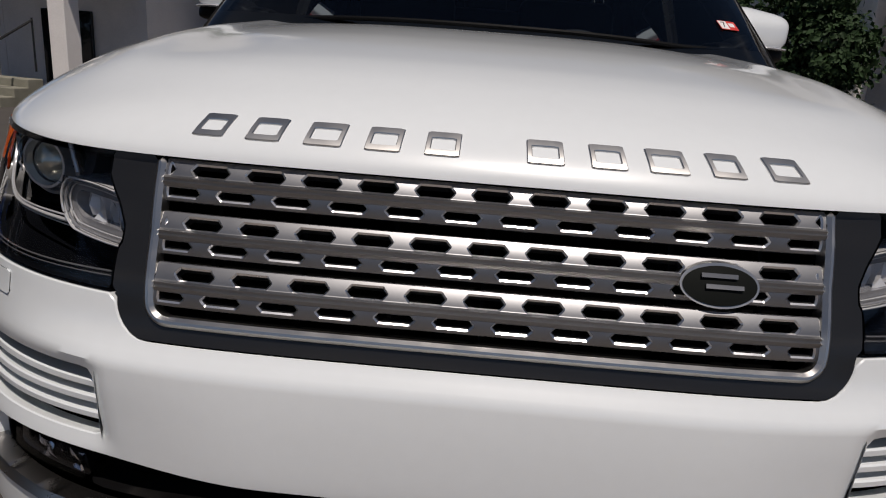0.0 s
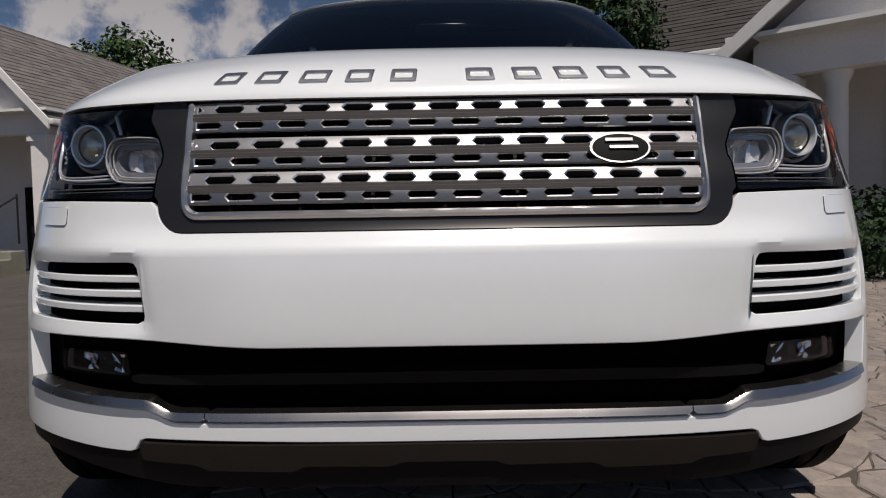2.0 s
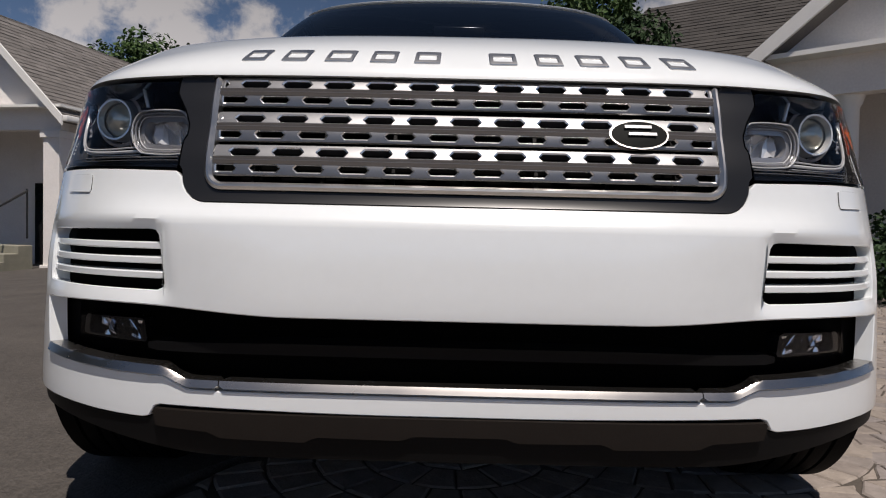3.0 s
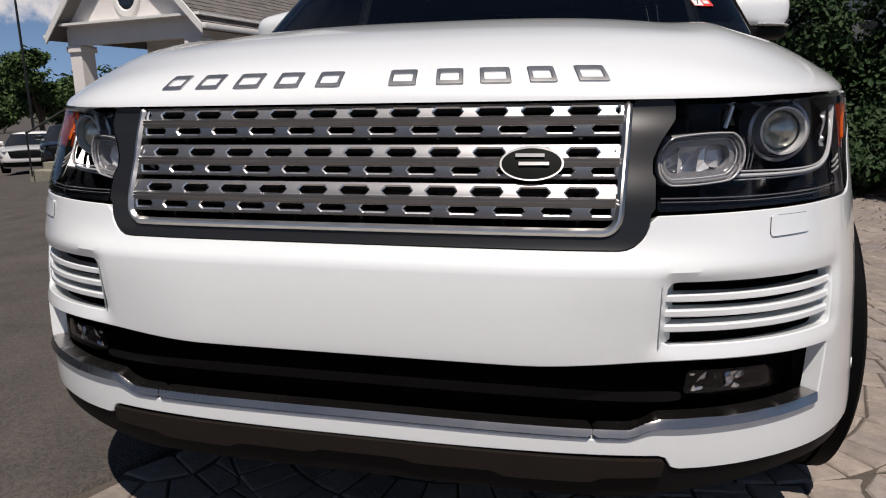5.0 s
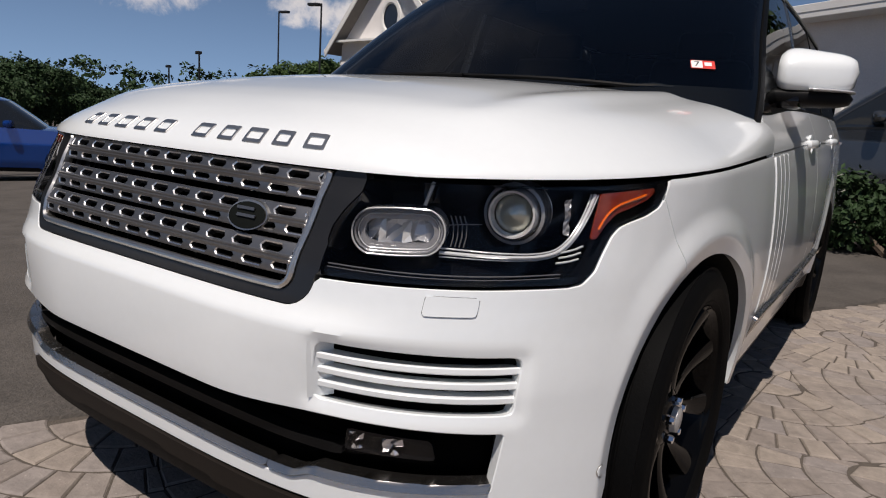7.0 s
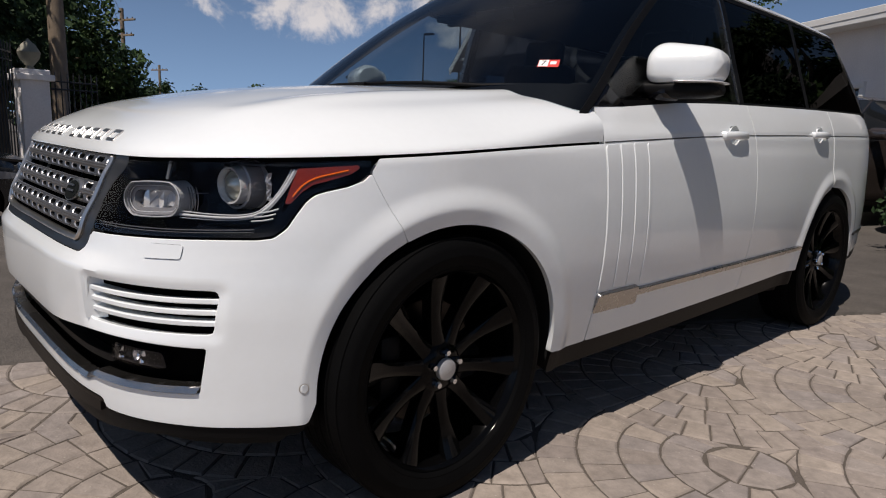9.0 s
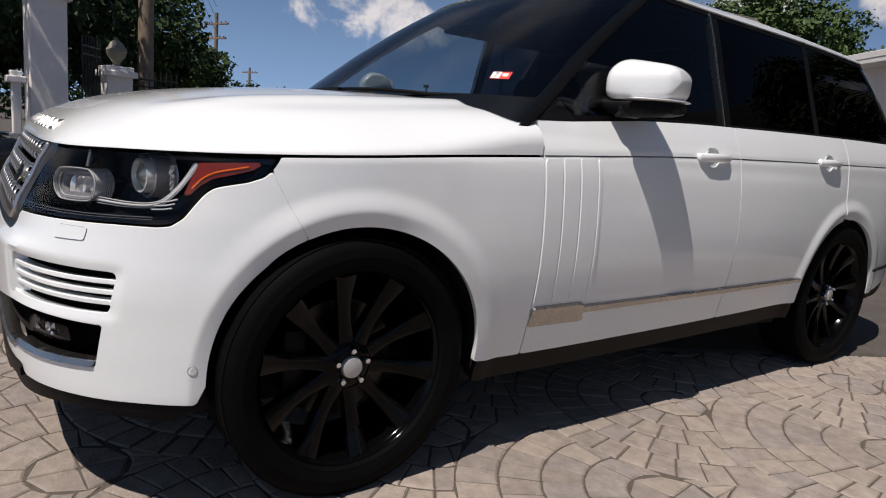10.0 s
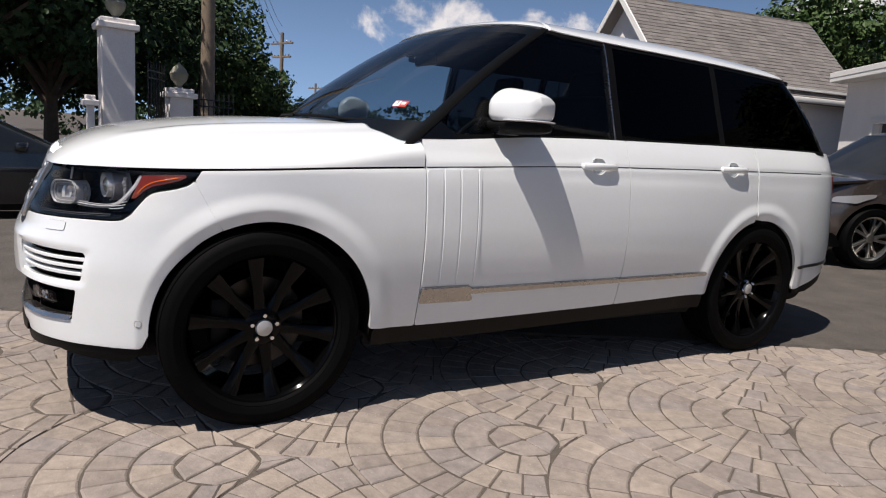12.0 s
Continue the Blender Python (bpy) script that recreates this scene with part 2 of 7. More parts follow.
def paver_material(name, per_island):
    """Tumbled concrete: tan, grey and mauve-grey stones, cloudy, with pale grit."""
    m = material(name, (0.33, 0.29, 0.25), rough=0.88, bump=0.5, bscale=90, dist=0.006)
    nt = m.node_tree
    p = nt.nodes["Principled BSDF"]
    pos = nt.nodes.new("ShaderNodeNewGeometry")
    rnd = pos.outputs["Random Per Island"] if per_island else nt.nodes.new("ShaderNodeObjectInfo").outputs["Random"]
    ramp = nt.nodes.new("ShaderNodeValToRGB")
    els = ramp.color_ramp.elements
    els[0].position, els[0].color = 0.0, (0.215, 0.183, 0.163, 1)
    els[1].position, els[1].color = 1.0, (0.290, 0.246, 0.208, 1)
    for at_, col in ((0.3, (0.257, 0.218, 0.185, 1)), (0.5, (0.231, 0.203, 0.189, 1)), (0.75, (0.271, 0.230, 0.193, 1))):
        e = els.new(at_)
        e.color = col
    nt.links.new(rnd, ramp.inputs[0])
    cloud = nt.nodes.new("ShaderNodeTexNoise")
    cloud.inputs["Scale"].default_value, cloud.inputs["Detail"].default_value, cloud.inputs["Roughness"].default_value = 17.0, 8.0, 0.65
    nt.links.new(pos.outputs["Position"], cloud.inputs["Vector"])
    cm = nt.nodes.new("ShaderNodeMapRange")
    for k, v in (("From Min", 0.3), ("From Max", 0.7), ("To Min", 0.72), ("To Max", 1.15)):
        cm.inputs[k].default_value = v
    nt.links.new(cloud.outputs["Fac"], cm.inputs["Value"])
    big = nt.nodes.new("ShaderNodeTexNoise")
    big.inputs["Scale"].default_value, big.inputs["Detail"].default_value = 1.3, 5.0
    nt.links.new(pos.outputs["Position"], big.inputs["Vector"])
    bm_ = nt.nodes.new("ShaderNodeMapRange")
    for k, v in (("From Min", 0.3), ("From Max", 0.7), ("To Min", 0.86), ("To Max", 1.14)):
        bm_.inputs[k].default_value = v
    nt.links.new(big.outputs["Fac"], bm_.inputs["Value"])
    mu = nt.nodes.new("ShaderNodeMath")
    mu.operation = "MULTIPLY"
    nt.links.new(cm.outputs[0], mu.inputs[0])
    nt.links.new(bm_.outputs[0], mu.inputs[1])
    sc = nt.nodes.new("ShaderNodeVectorMath")
    sc.operation = "SCALE"
    nt.links.new(ramp.outputs[0], sc.inputs[0])
    nt.links.new(mu.outputs[0], sc.inputs["Scale"])
    grit = nt.nodes.new("ShaderNodeTexVoronoi")
    grit.inputs["Scale"].default_value = 34.0
    nt.links.new(pos.outputs["Position"], grit.inputs["Vector"])
    gm = nt.nodes.new("ShaderNodeMapRange")
    for k, v in (("From Min", 0.06), ("From Max", 0.12), ("To Min", 0.55), ("To Max", 0.0)):
        gm.inputs[k].default_value = v
    nt.links.new(grit.outputs["Distance"], gm.inputs["Value"])
    mx = nt.nodes.new("ShaderNodeMix")
    mx.data_type = "RGBA"
    nt.links.new(gm.outputs[0], mx.inputs["Factor"])
    nt.links.new(sc.outputs[0], mx.inputs["A"])
    mx.inputs["B"].default_value = (0.40, 0.37, 0.33, 1)
    nt.links.new(mx.outputs["Result"], p.inputs["Base Color"])
    return m


M_PAVER = paver_material("grey_tan_paver", True)
M_PAVERO = paver_material("grey_tan_paver_piece", False)
M_STUCCO = material("pale_stucco", (0.79, 0.755, 0.725), rough=0.9, vary=0.08, scale=1.5, bump=0.3, bscale=90)
M_STUCCO2 = material("white_trim_paint", (0.74, 0.73, 0.70), rough=0.6, vary=0.05, scale=3)
M_SHINGLE = material("brown_grey_shingle", (0.155, 0.142, 0.132), rough=0.92, vary=0.35, scale=2.0, bump=0.5, bscale=60, island=0.7)
M_SHINGLED = material("dark_shingle", (0.046, 0.041, 0.037), rough=0.92, vary=0.35, scale=2.0, bump=0.5, bscale=60, island=0.7)
M_IRON = material("black_iron", (0.012, 0.012, 0.012), rough=0.45, vary=0.1)
M_WOOD = material("weathered_pole_wood", (0.20, 0.155, 0.11), rough=0.9, vary=0.3, scale=5, bump=0.4, bscale=40)
M_BARK = material("bark", (0.10, 0.075, 0.055), rough=0.95, vary=0.3, scale=6, bump=0.8, bscale=30)
M_LEAF = material("leaf_green", (0.045, 0.082, 0.022), rough=0.6, vary=0.45, scale=0.9, island=0.8, spec=0.3)
M_LEAFD = material("dark_evergreen", (0.024, 0.048, 0.017), rough=0.65, vary=0.45, scale=1.4, island=0.8, spec=0.25)
M_BLUE = material("metallic_blue_paint", (0.004, 0.060, 0.30), rough=0.20, metal=0.6, coat=1.0)
M_DARKP = material("dark_metallic_paint", (0.012, 0.014, 0.018), rough=0.22, metal=0.4, coat=1.0)
M_BROWNP = material("bronze_grey_paint", (0.10, 0.080, 0.070), rough=0.25, metal=0.7, coat=1.0)
M_GREYP = material("steel_grey_paint", (0.075, 0.080, 0.086), rough=0.25, metal=0.7, coat=1.0)
M_WHITEP = material("white_far_paint", (0.75, 0.75, 0.74), rough=0.3, coat=1.0)
M_MAROON = material("maroon_paint", (0.045, 0.012, 0.014), rough=0.25, metal=0.4, coat=1.0)
M_WIN = material("dark_window_glass", (0.012, 0.014, 0.016), rough=0.03, spec=0.8)
M_STONE = material("cut_stone_step", (0.24, 0.23, 0.18), rough=0.9, vary=0.25, scale=4, bump=0.4, bscale=60)

# ---- mesh tools ----
def curve1(x, xs, ys):
    """A smooth curve through a few knots (cubic Hermite, flat outside)."""
    x = np.asarray(x, float)
    xs, ys = np.asarray(xs, float), np.asarray(ys, float)
    h = np.diff(xs)
    dl = np.diff(ys) / h
    m = np.zeros(len(xs))
    m[0], m[-1] = dl[0], dl[-1]
    for i in range(1, len(xs) - 1):
        m[i] = 0 if dl[i - 1] * dl[i] <= 0 else 2 * dl[i - 1] * dl[i] / (dl[i - 1] + dl[i])
    xc = np.clip(x, xs[0], xs[-1])
    k = np.clip(np.searchsorted(xs, xc, side="right") - 1, 0, len(xs) - 2)
    t = (xc - xs[k]) / h[k]
    return ((1 + 2 * t) * (1 - t) ** 2) * ys[k] + t * (1 - t) ** 2 * h[k] * m[k] + t * t * (3 - 2 * t) * ys[k + 1] + t * t * (t - 1) * h[k] * m[k + 1]


def sstep(x, a, b):
    t = np.clip((np.asarray(x, float) - a) / (b - a), 0, 1)
    return t * t * (3 - 2 * t)


def sd_poly(points, r=0.0):
    """Signed distance (minus inside) to a polygon, as a function of two coordinates; r rounds its corners."""
    p = np.array(points, float)
    if r:
        q = []
        n = len(p)
        area = sum(p[i][0] * p[(i + 1) % n][1] - p[(i + 1) % n][0] * p[i][1] for i in range(n))
        sgn = 1 if area > 0 else -1
        for i in range(n):
            a, b, c = p[i - 1], p[i], p[(i + 1) % n]
            d1, d2 = (b - a) / np.linalg.norm(b - a), (c - b) / np.linalg.norm(c - b)
            n1, n2 = sgn * np.array([-d1[1], d1[0]]), sgn * np.array([-d2[1], d2[0]])
            q.append(b + (n1 + n2) * r / max(0.3, 1 + n1 @ n2))
        p = np.array(q)

    def f(a, b):
        a, b = np.asarray(a, float), np.asarray(b, float)
        best = np.full(a.shape, 1e9)
        inside = np.zeros(a.shape, bool)
        for i in range(len(p)):
            x0, y0 = p[i - 1]
            x1, y1 = p[i]
            ex, ey = x1 - x0, y1 - y0
            t = np.clip(((a - x0) * ex + (b - y0) * ey) / (ex * ex + ey * ey + 1e-12), 0, 1)
            best = np.minimum(best, np.hypot(a - x0 - t * ex, b - y0 - t * ey))
            if y0 != y1:
                cross = ((y0 > b) != (y1 > b)) & (a < (x1 - x0) * (b - y0) / (y1 - y0) + x0)
                inside ^= cross
        return np.where(inside, -best, best) - r
    return f


def grid_clip(a, b, val):
    """Cells of the grid a x b where val < 0, cut along val = 0. Returns the 2D vertices and the faces."""
    na, nb = len(a), len(b)
    pts, faces, vid, eid = [], [], {}, {}

    def corner(i, j):
        k = i * nb + j
        if k not in vid:
            vid[k] = len(pts)
            pts.append((a[i], b[j]))
        return vid[k]

    def cut(i, j, k, l):
        p, q = i * nb + j, k * nb + l
        key = (p, q) if p < q else (q, p)
        if key not in eid:
            v0, v1 = val[i, j], val[k, l]
            t = v0 / (v0 - v1)
            eid[key] = len(pts)
            pts.append((a[i] + (a[k] - a[i]) * t, b[j] + (b[l] - b[j]) * t))
        return eid[key]
    neg = val < 0
    count = neg[:-1, :-1].astype(int) + neg[1:, :-1] + neg[:-1, 1:] + neg[1:, 1:]
    for i, j in zip(*np.nonzero(count)):
        ring = ((i, j), (i + 1, j), (i + 1, j + 1), (i, j + 1))
        if count[i, j] == 4:
            faces.append([corner(*c) for c in ring])
            continue
        poly = []
        for n in range(4):
            c, d = ring[n], ring[(n + 1) % 4]
            if neg[c]:
                poly.append(corner(*c))
            if neg[c] != neg[d]:
                poly.append(cut(*c, *d))
        if len(poly) > 2:
            faces.append(poly)
    return np.array(pts), faces


def rims(faces):
    """Directed border edges of a face list."""
    seen = {}
    for f in faces:
        for i in range(len(f)):
            seen[(f[i], f[(i + 1) % len(f)])] = 1
    return [e for e in seen if (e[1], e[0]) not in seen]


def to_mesh(name, verts, faces, mat, smooth=True, sharp_from=None):
    me = bpy.data.meshes.new(name)
    me.from_pydata([tuple(v) for v in verts], [], faces)
    me.materials.append(mat)
    if smooth:
        me.polygons.foreach_set("use_smooth", [True] * len(me.polygons))
    me.validate()
    if smooth and len(verts) < 60000:
        bm = bmesh.new()
        bm.from_mesh(me)
        bmesh.ops.remove_doubles(bm, verts=bm.verts, dist=2e-6)
        bm.to_mesh(me)
        bm.free()
        me.set_sharp_from_angle(angle=radians(33))
    me.update()
    return me


def patch(mapping, a, b, region, off=0.0, depth=0.0, lip=0.0):
    """A shell on a curved surface: mapping(a, b) gives places, region(a, b) < 0 is kept; off lifts it, depth gives its edge a skirt
    that turns inwards, lip rounds that edge."""
    A, B = np.meshgrid(a, b, indexing="ij")
    pts, faces = grid_clip(a, b, region(A, B))
    if not len(faces):
        return np.zeros((0, 3)), []
    e = 1e-3
    P = mapping(pts[:, 0], pts[:, 1])
    N = np.cross(mapping(pts[:, 0] + e, pts[:, 1]) - P, mapping(pts[:, 0], pts[:, 1] + e) - P)
    N /= np.linalg.norm(N, axis=1)[:, None] + 1e-12
    P = P + N * off
    verts = list(P)
    if depth or lip:
        edges = rims(faces)
        out = {}
        if lip:
            for u, v in edges:
                d = P[v] - P[u]
                for k in (u, v):
                    o = np.cross(d, N[k])
                    out[k] = out.get(k, 0) + o / (np.linalg.norm(o) + 1e-9)
            out = {k: o / (np.linalg.norm(o) + 1e-9) for k, o in out.items()}
        first, top, low = {}, {}, {}
        for u, v in edges:
            for k in (u, v):
                if k not in top:
                    edge = P[k] + (out[k] * lip - N[k] * lip if lip else 0)
                    if lip:
                        first[k] = len(verts)
                        verts.append(P[k])
                        first[k, 1] = len(verts)
                        verts.append(edge)
                    top[k] = len(verts)
                    verts.append(edge)
                    low[k] = len(verts)
                    verts.append(edge - N[k] * depth)
        for u, v in edges:
            if lip:
                faces.append([first[v], first[u], first[u, 1], first[v, 1]])
            if depth:
                faces.append([top[v], top[u], low[u], low[v]])
    return np.array(verts), faces


def mirror_x(verts, faces):
    v = np.array(verts, float).copy()
    v[:, 0] *= -1
    return v, [f[::-1] for f in faces]


def part(name, data, mat, parent=None, label="", smooth=True):
    """One mesh object from (verts, faces) or a bmesh, under a thing or a part."""
    if isinstance(data, bmesh.types.BMesh):
        me = bpy.data.meshes.new(name)
        data.to_mesh(me)
        data.free()
        me.materials.append(mat)
        if smooth:
            me.polygons.foreach_set("use_smooth", [True] * len(me.polygons))
            me.set_sharp_from_angle(angle=radians(38))
    else:
        me = to_mesh(name, *data, mat, smooth)
    ob = new(name, me)
    if parent:
        ob.parent = parent
    if label:
        tagged(ob, label=label)
    return ob


def empty(name, m=None, **tags):
    ob = new(name)
    ob.empty_display_size = 0.1
    if m is not None:
        ob.matrix_world = m
    return tagged(ob, **tags)


def box(bm, size, m=None, bevel=0.0, seg=2):
    r = bmesh.ops.create_cube(bm, size=1.0)
    vs = r["verts"]
    bmesh.ops.scale(bm, vec=size, verts=vs)
    if bevel:
        es = list({e for v in vs for e in v.link_edges})
        out = bmesh.ops.bevel(bm, geom=es, offset=bevel, segments=seg, affect="EDGES", profile=0.5)
        vs = list({v for f in out["faces"] for v in f.verts} | {v for v in vs if v.is_valid})
    if m is not None:
        bmesh.ops.transform(bm, matrix=m, verts=vs)
    return vs


def boxes(items, bevel=0.0):
    """A bmesh of boxes: (centre, size[, turn about z]) each."""
    bm = bmesh.new()
    for it in items:
        c, s = it[0], it[1]
        box(bm, s, pose(*c, 0, 0, it[2] if len(it) > 2 else 0), bevel)
    return bm


def lathe(profile, n=48, axis="x"):
    """Turns (radius, along) knots about an axis. Returns verts, faces."""
    verts, faces = [], []
    k = len(profile)
    for i in range(n):
        a = 2 * math.pi * i / n
        for r, h in profile:
            verts.append((h, r * math.cos(a), r * math.sin(a)) if axis == "x" else (r * math.cos(a), r * math.sin(a), h))
    for i in range(n):
        j = (i + 1) % n
        for q in range(k - 1):
            faces.append([i * k + q, j * k + q, j * k + q + 1, i * k + q + 1])
    return np.array(verts), faces


def tube(points, radius, n=8, closed=False):
    """A round bar along a line of places; radius is a number or one for each place."""
    P = [Vector(p) for p in points]
    rad = radius if isinstance(radius, (list, tuple, np.ndarray)) else [radius] * len(P)
    verts, faces = [], []
    up = Vector((0.13, 0.21, 1)).normalized()
    for i, p in enumerate(P):
        d = (P[(i + 1) % len(P)] - P[i - 1]) if closed else (P[min(i + 1, len(P) - 1)] - P[max(i - 1, 0)])
        d = d.normalized()
        if abs(d.dot(up)) > 0.95:
            side = d.cross(Vector((1, 0, 0))).normalized()
        else:
            side = d.cross(up).normalized()
        nn = side.cross(d)
        for k in range(n):
            a = 2 * math.pi * k / n
            verts.append(tuple(p + (side * math.cos(a) + nn * math.sin(a)) * rad[i]))
    m = len(P)
    for i in range(m if closed else m - 1):
        j = (i + 1) % m
        for k in range(n):
            l = (k + 1) % n
            faces.append([i * n + k, i * n + l, j * n + l, j * n + k])
    if not closed:
        faces.append([k for k in range(n)][::-1])
        faces.append([(m - 1) * n + k for k in range(n)])
    return np.array(verts), faces


def join(*many):
    V, F = [], []
    for v, f in many:
        o = len(V)
        V.extend([tuple(p) for p in v])
        F.extend([[i + o for i in q] for q in f])
    return np.array(V), F


def moved(data, m):
    v, f = data
    m = np.array(m)
    return np.asarray(v) @ m[:3, :3].T + m[:3, 3], f

# ---- the white SUV: surfaces ----
# x across, y from nose to tail (front axle at 0, rear axle at 2.92), z up.
WB, NOSE_Y, TAIL_Y = 2.92, 0.10, 3.28
HUB_Z, TYRE_R = 0.385, 0.385
ARCH_R, ARCH_BACK = 0.418, 0.010   # wheel arches: radius, and how far they sit behind the hub


def arc_table(n, m, steps=4000):
    th = np.linspace(0, math.pi / 2, steps)
    x, y = np.sin(th) ** (2 / n), np.cos(th) ** (2 / m)
    s = np.concatenate([[0], np.cumsum(np.hypot(np.diff(x) * 1.0, np.diff(y) * 0.93))])
    return s, x, y


FS, FX, FYY = arc_table(4.6, 2.1)
S1 = FS[-1]                       # run of the nose from the middle to the flank
S2 = S1 + TAIL_Y - NOSE_Y         # end of the flank
RS, RX, RY = arc_table(5.0, 3.0)
S3 = S2 + RS[-1]


def s_x(x):
    return float(np.interp(x, FX, FS))


def s_y(y):
    """The run at a place on the flank (or round the nose's corner) by its y."""
    if y >= NOSE_Y:
        return S1 + y - NOSE_Y
    return float(np.interp((NOSE_Y - y) / 0.92, FYY[::-1], FS[::-1]))


def nose_y(z):
    return curve1(z, [0.15, 0.24, 0.31, 0.36, 0.41, 0.46, 0.53, 0.60, 0.675, 0.692, 0.702, 0.712, 0.728, 0.74, 0.80, 0.863, 0.91, 0.96, 1.1], [-0.74, -0.796, -0.812, -0.816, -0.818, -0.822, -0.827, -0.833, -0.8375, -0.8375, -0.833, -0.825, -0.8145, -0.809, -0.793, -0.762, -0.742, -0.718, -0.70])


def ledge(z):
    """How far the ledge under the grille stands out from an even slope."""
    return np.where((z > 0.60) & (z < 0.74), nose_y(z) - curve1(z, [0.50, 0.60, 0.67, 0.74, 0.80], [-0.825, -0.833, -0.826, -0.809, -0.793]), 0.0)


def half_w(z):
    return curve1(z, [0.15, 0.26, 0.36, 0.50, 0.70, 0.90, 1.03, 1.10], [0.93, 0.968, 0.990, 0.997, 1.0, 0.998, 0.993, 0.988])


def tail_y(z):
    return curve1(z, [0.2, 0.4, 0.6, 0.8, 1.05, 1.2], [3.88, 4.02, 4.06, 4.03, 3.98, 3.92])


def waist(y):
    return curve1(y, [-0.9, -0.7, -0.6, -0.40, -0.25, 0.0, 0.27, 0.65, 1.8, 3.5, 4.0], [0.960, 0.962, 0.968, 0.976, 0.983, 0.997, 1.013, 1.031, 1.073, 1.095, 1.098])


def plan(s, w, f, r, taper=0.0):
    """Plan of the body at run s, for half width w, nose f and tail r."""
    s = np.asarray(s, float)
    sg, t = np.sign(s) + (s == 0), np.abs(s)
    xf, yf = np.interp(t, FS, FX), np.interp(t, FS, FYY)
    tr = np.clip(t - S2, 0, None)
    xr, yr = np.interp(S3 - S2 - tr, RS, RX), np.interp(S3 - S2 - tr, RS, RY)
    x = np.where(t < S1, w * xf, np.where(t < S2, w, w * xr))
    y = np.where(t < S1, NOSE_Y - (NOSE_Y - f) * yf, np.where(t < S2, NOSE_Y + t - S1, TAIL_Y + (r - TAIL_Y) * yr))
    x = x - taper * 0.03 * sstep(y, 2.0, 4.0)
    return sg * x, y


def belly(y, z):
    """The doors swell out under the waist and turn in again above the sill."""
    return curve1(z, [0.36, 0.45, 0.55, 0.66, 0.74, 0.82, 0.90, 0.98, 1.03, 1.10], [0.0, 0.008, 0.016, 0.025, 0.027, 0.025, 0.020, 0.013, 0.005, 0.0]) * sstep(y, -0.10, 0.55) * (1 - 0.55 * sstep(y, 1.9, 3.0)) * (1 - sstep(y, 3.3, 3.8))


def lean_in(y):
    return 0.003 * sstep(y, -0.15, 0.70)


def body(s, z):
    """The lower body: run and height to a place."""
    s, z = np.broadcast_arrays(np.asarray(s, float), np.asarray(z, float))
    x, y = plan(s, half_w(z), nose_y(z), tail_y(z), 1.0)
    # the ledge under the grille fades out towards the corners
    y = y - ledge(z) * np.interp(np.abs(s), FS, FYY) * sstep(np.abs(s), 0.50, 0.76)
    # a slight crown along the bumper's lower edge, in the middle
    y = y - curve1(z, [0.40, 0.45, 0.50, 0.54, 0.60, 0.68, 0.72, 0.80], [0, 0, 0.009, 0.014, 0.011, 0.003, 0, 0]) * (1 - sstep(np.abs(s), 0.28, 0.54))
    for cy in (0.0, WB):  # flared lips round the wheel arches
        d = np.hypot(y - cy - ARCH_BACK, np.maximum(z - HUB_Z, 0.0))
        x = x + np.sign(x) * (0.012 * (1 - sstep(d, 0.462, 0.53)) * sstep(y, -0.48, -0.15) - 0.014 * np.clip((0.460 - d) / 0.040, 0, 1.3) * (1 - 0.8 * sstep(y - cy, -0.05, 0.30))) * (np.abs(x) > 0.75)
    # the nose is fuller low down and draws in towards the bonnet
    x = x * (1 + np.where(z > 0.70, 0.09, 0.13) * (0.70 - np.clip(z, 0.3, 1.0)) * (1 - sstep(y, -0.5, 0.30)) * sstep(np.abs(x), 0.5, 0.86))
    # flank: leans in evenly above its widest line low on the doors, and draws in below it
    x = x - np.sign(x) * (lean_in(y) * np.clip((z - 0.58) / 0.45, -0.02, 1.25) + 0.012 * np.clip((0.56 - z) / 0.2, 0, 1.2) * sstep(y, 0.42, 0.65) * (1 - sstep(y, 2.30, 2.50)))
    x = x + np.sign(x) * belly(y, z)
    return np.stack([x, y, z], -1)


def hood_top(x, y):
    mid = curve1(y, [-0.72, -0.60, -0.45, -0.2, 0.1, 0.45, 0.8], [1.055, 1.072, 1.114, 1.160, 1.190, 1.205, 1.222])
    edge = curve1(y, [-0.72, -0.60, -0.45, -0.2, 0.1, 0.45, 0.8], [0.975, 0.982, 1.006, 1.040, 1.075, 1.128, 1.170])
    k = np.clip(np.abs(x) / 0.95, 0, 1)
    ridge = 0.012 * np.exp(-((np.abs(x) - 0.66 - 0.05 * np.clip(y, -1, 1)) / 0.055) ** 2) * sstep(y, -0.6, -0.2)
    return mid + (edge - mid) * k ** 3 + ridge


HOOD_R = 0.198


def hood(s, v):
    """The clamshell bonnet: v from 0 at its lower edge over the rounding (1) to the middle (2)."""
    s, v = np.broadcast_arrays(np.asarray(s, float), np.asarray(v, float))
    ph = np.clip(v, 0, 1) * math.pi / 2
    d = np.where(v <= 1, HOOD_R * (1 - np.cos(ph)), HOOD_R + (v - 1) * (0.990 - HOOD_R))
    x, y = plan(s, 0.99 - d, np.minimum(-0.722 + d, NOSE_Y - 1e-4), 3.8)
    x = x * (1 - 0.035 * (1 - sstep(y, -0.5, 0.30)) * sstep(np.abs(x), 0.45, 0.86))
    x = x - np.sign(x) * lean_in(y) * sstep(np.abs(x), 0.35, 0.92)
    zw = waist(y) + 0.003
    z = np.where(v <= 1, zw + (hood_top(x, y) - zw) * np.sin(ph) ** (1.32 - 0.75 * sstep(y, 0.1, 0.6)), hood_top(x, y))
    return np.stack([x, y, z], -1)


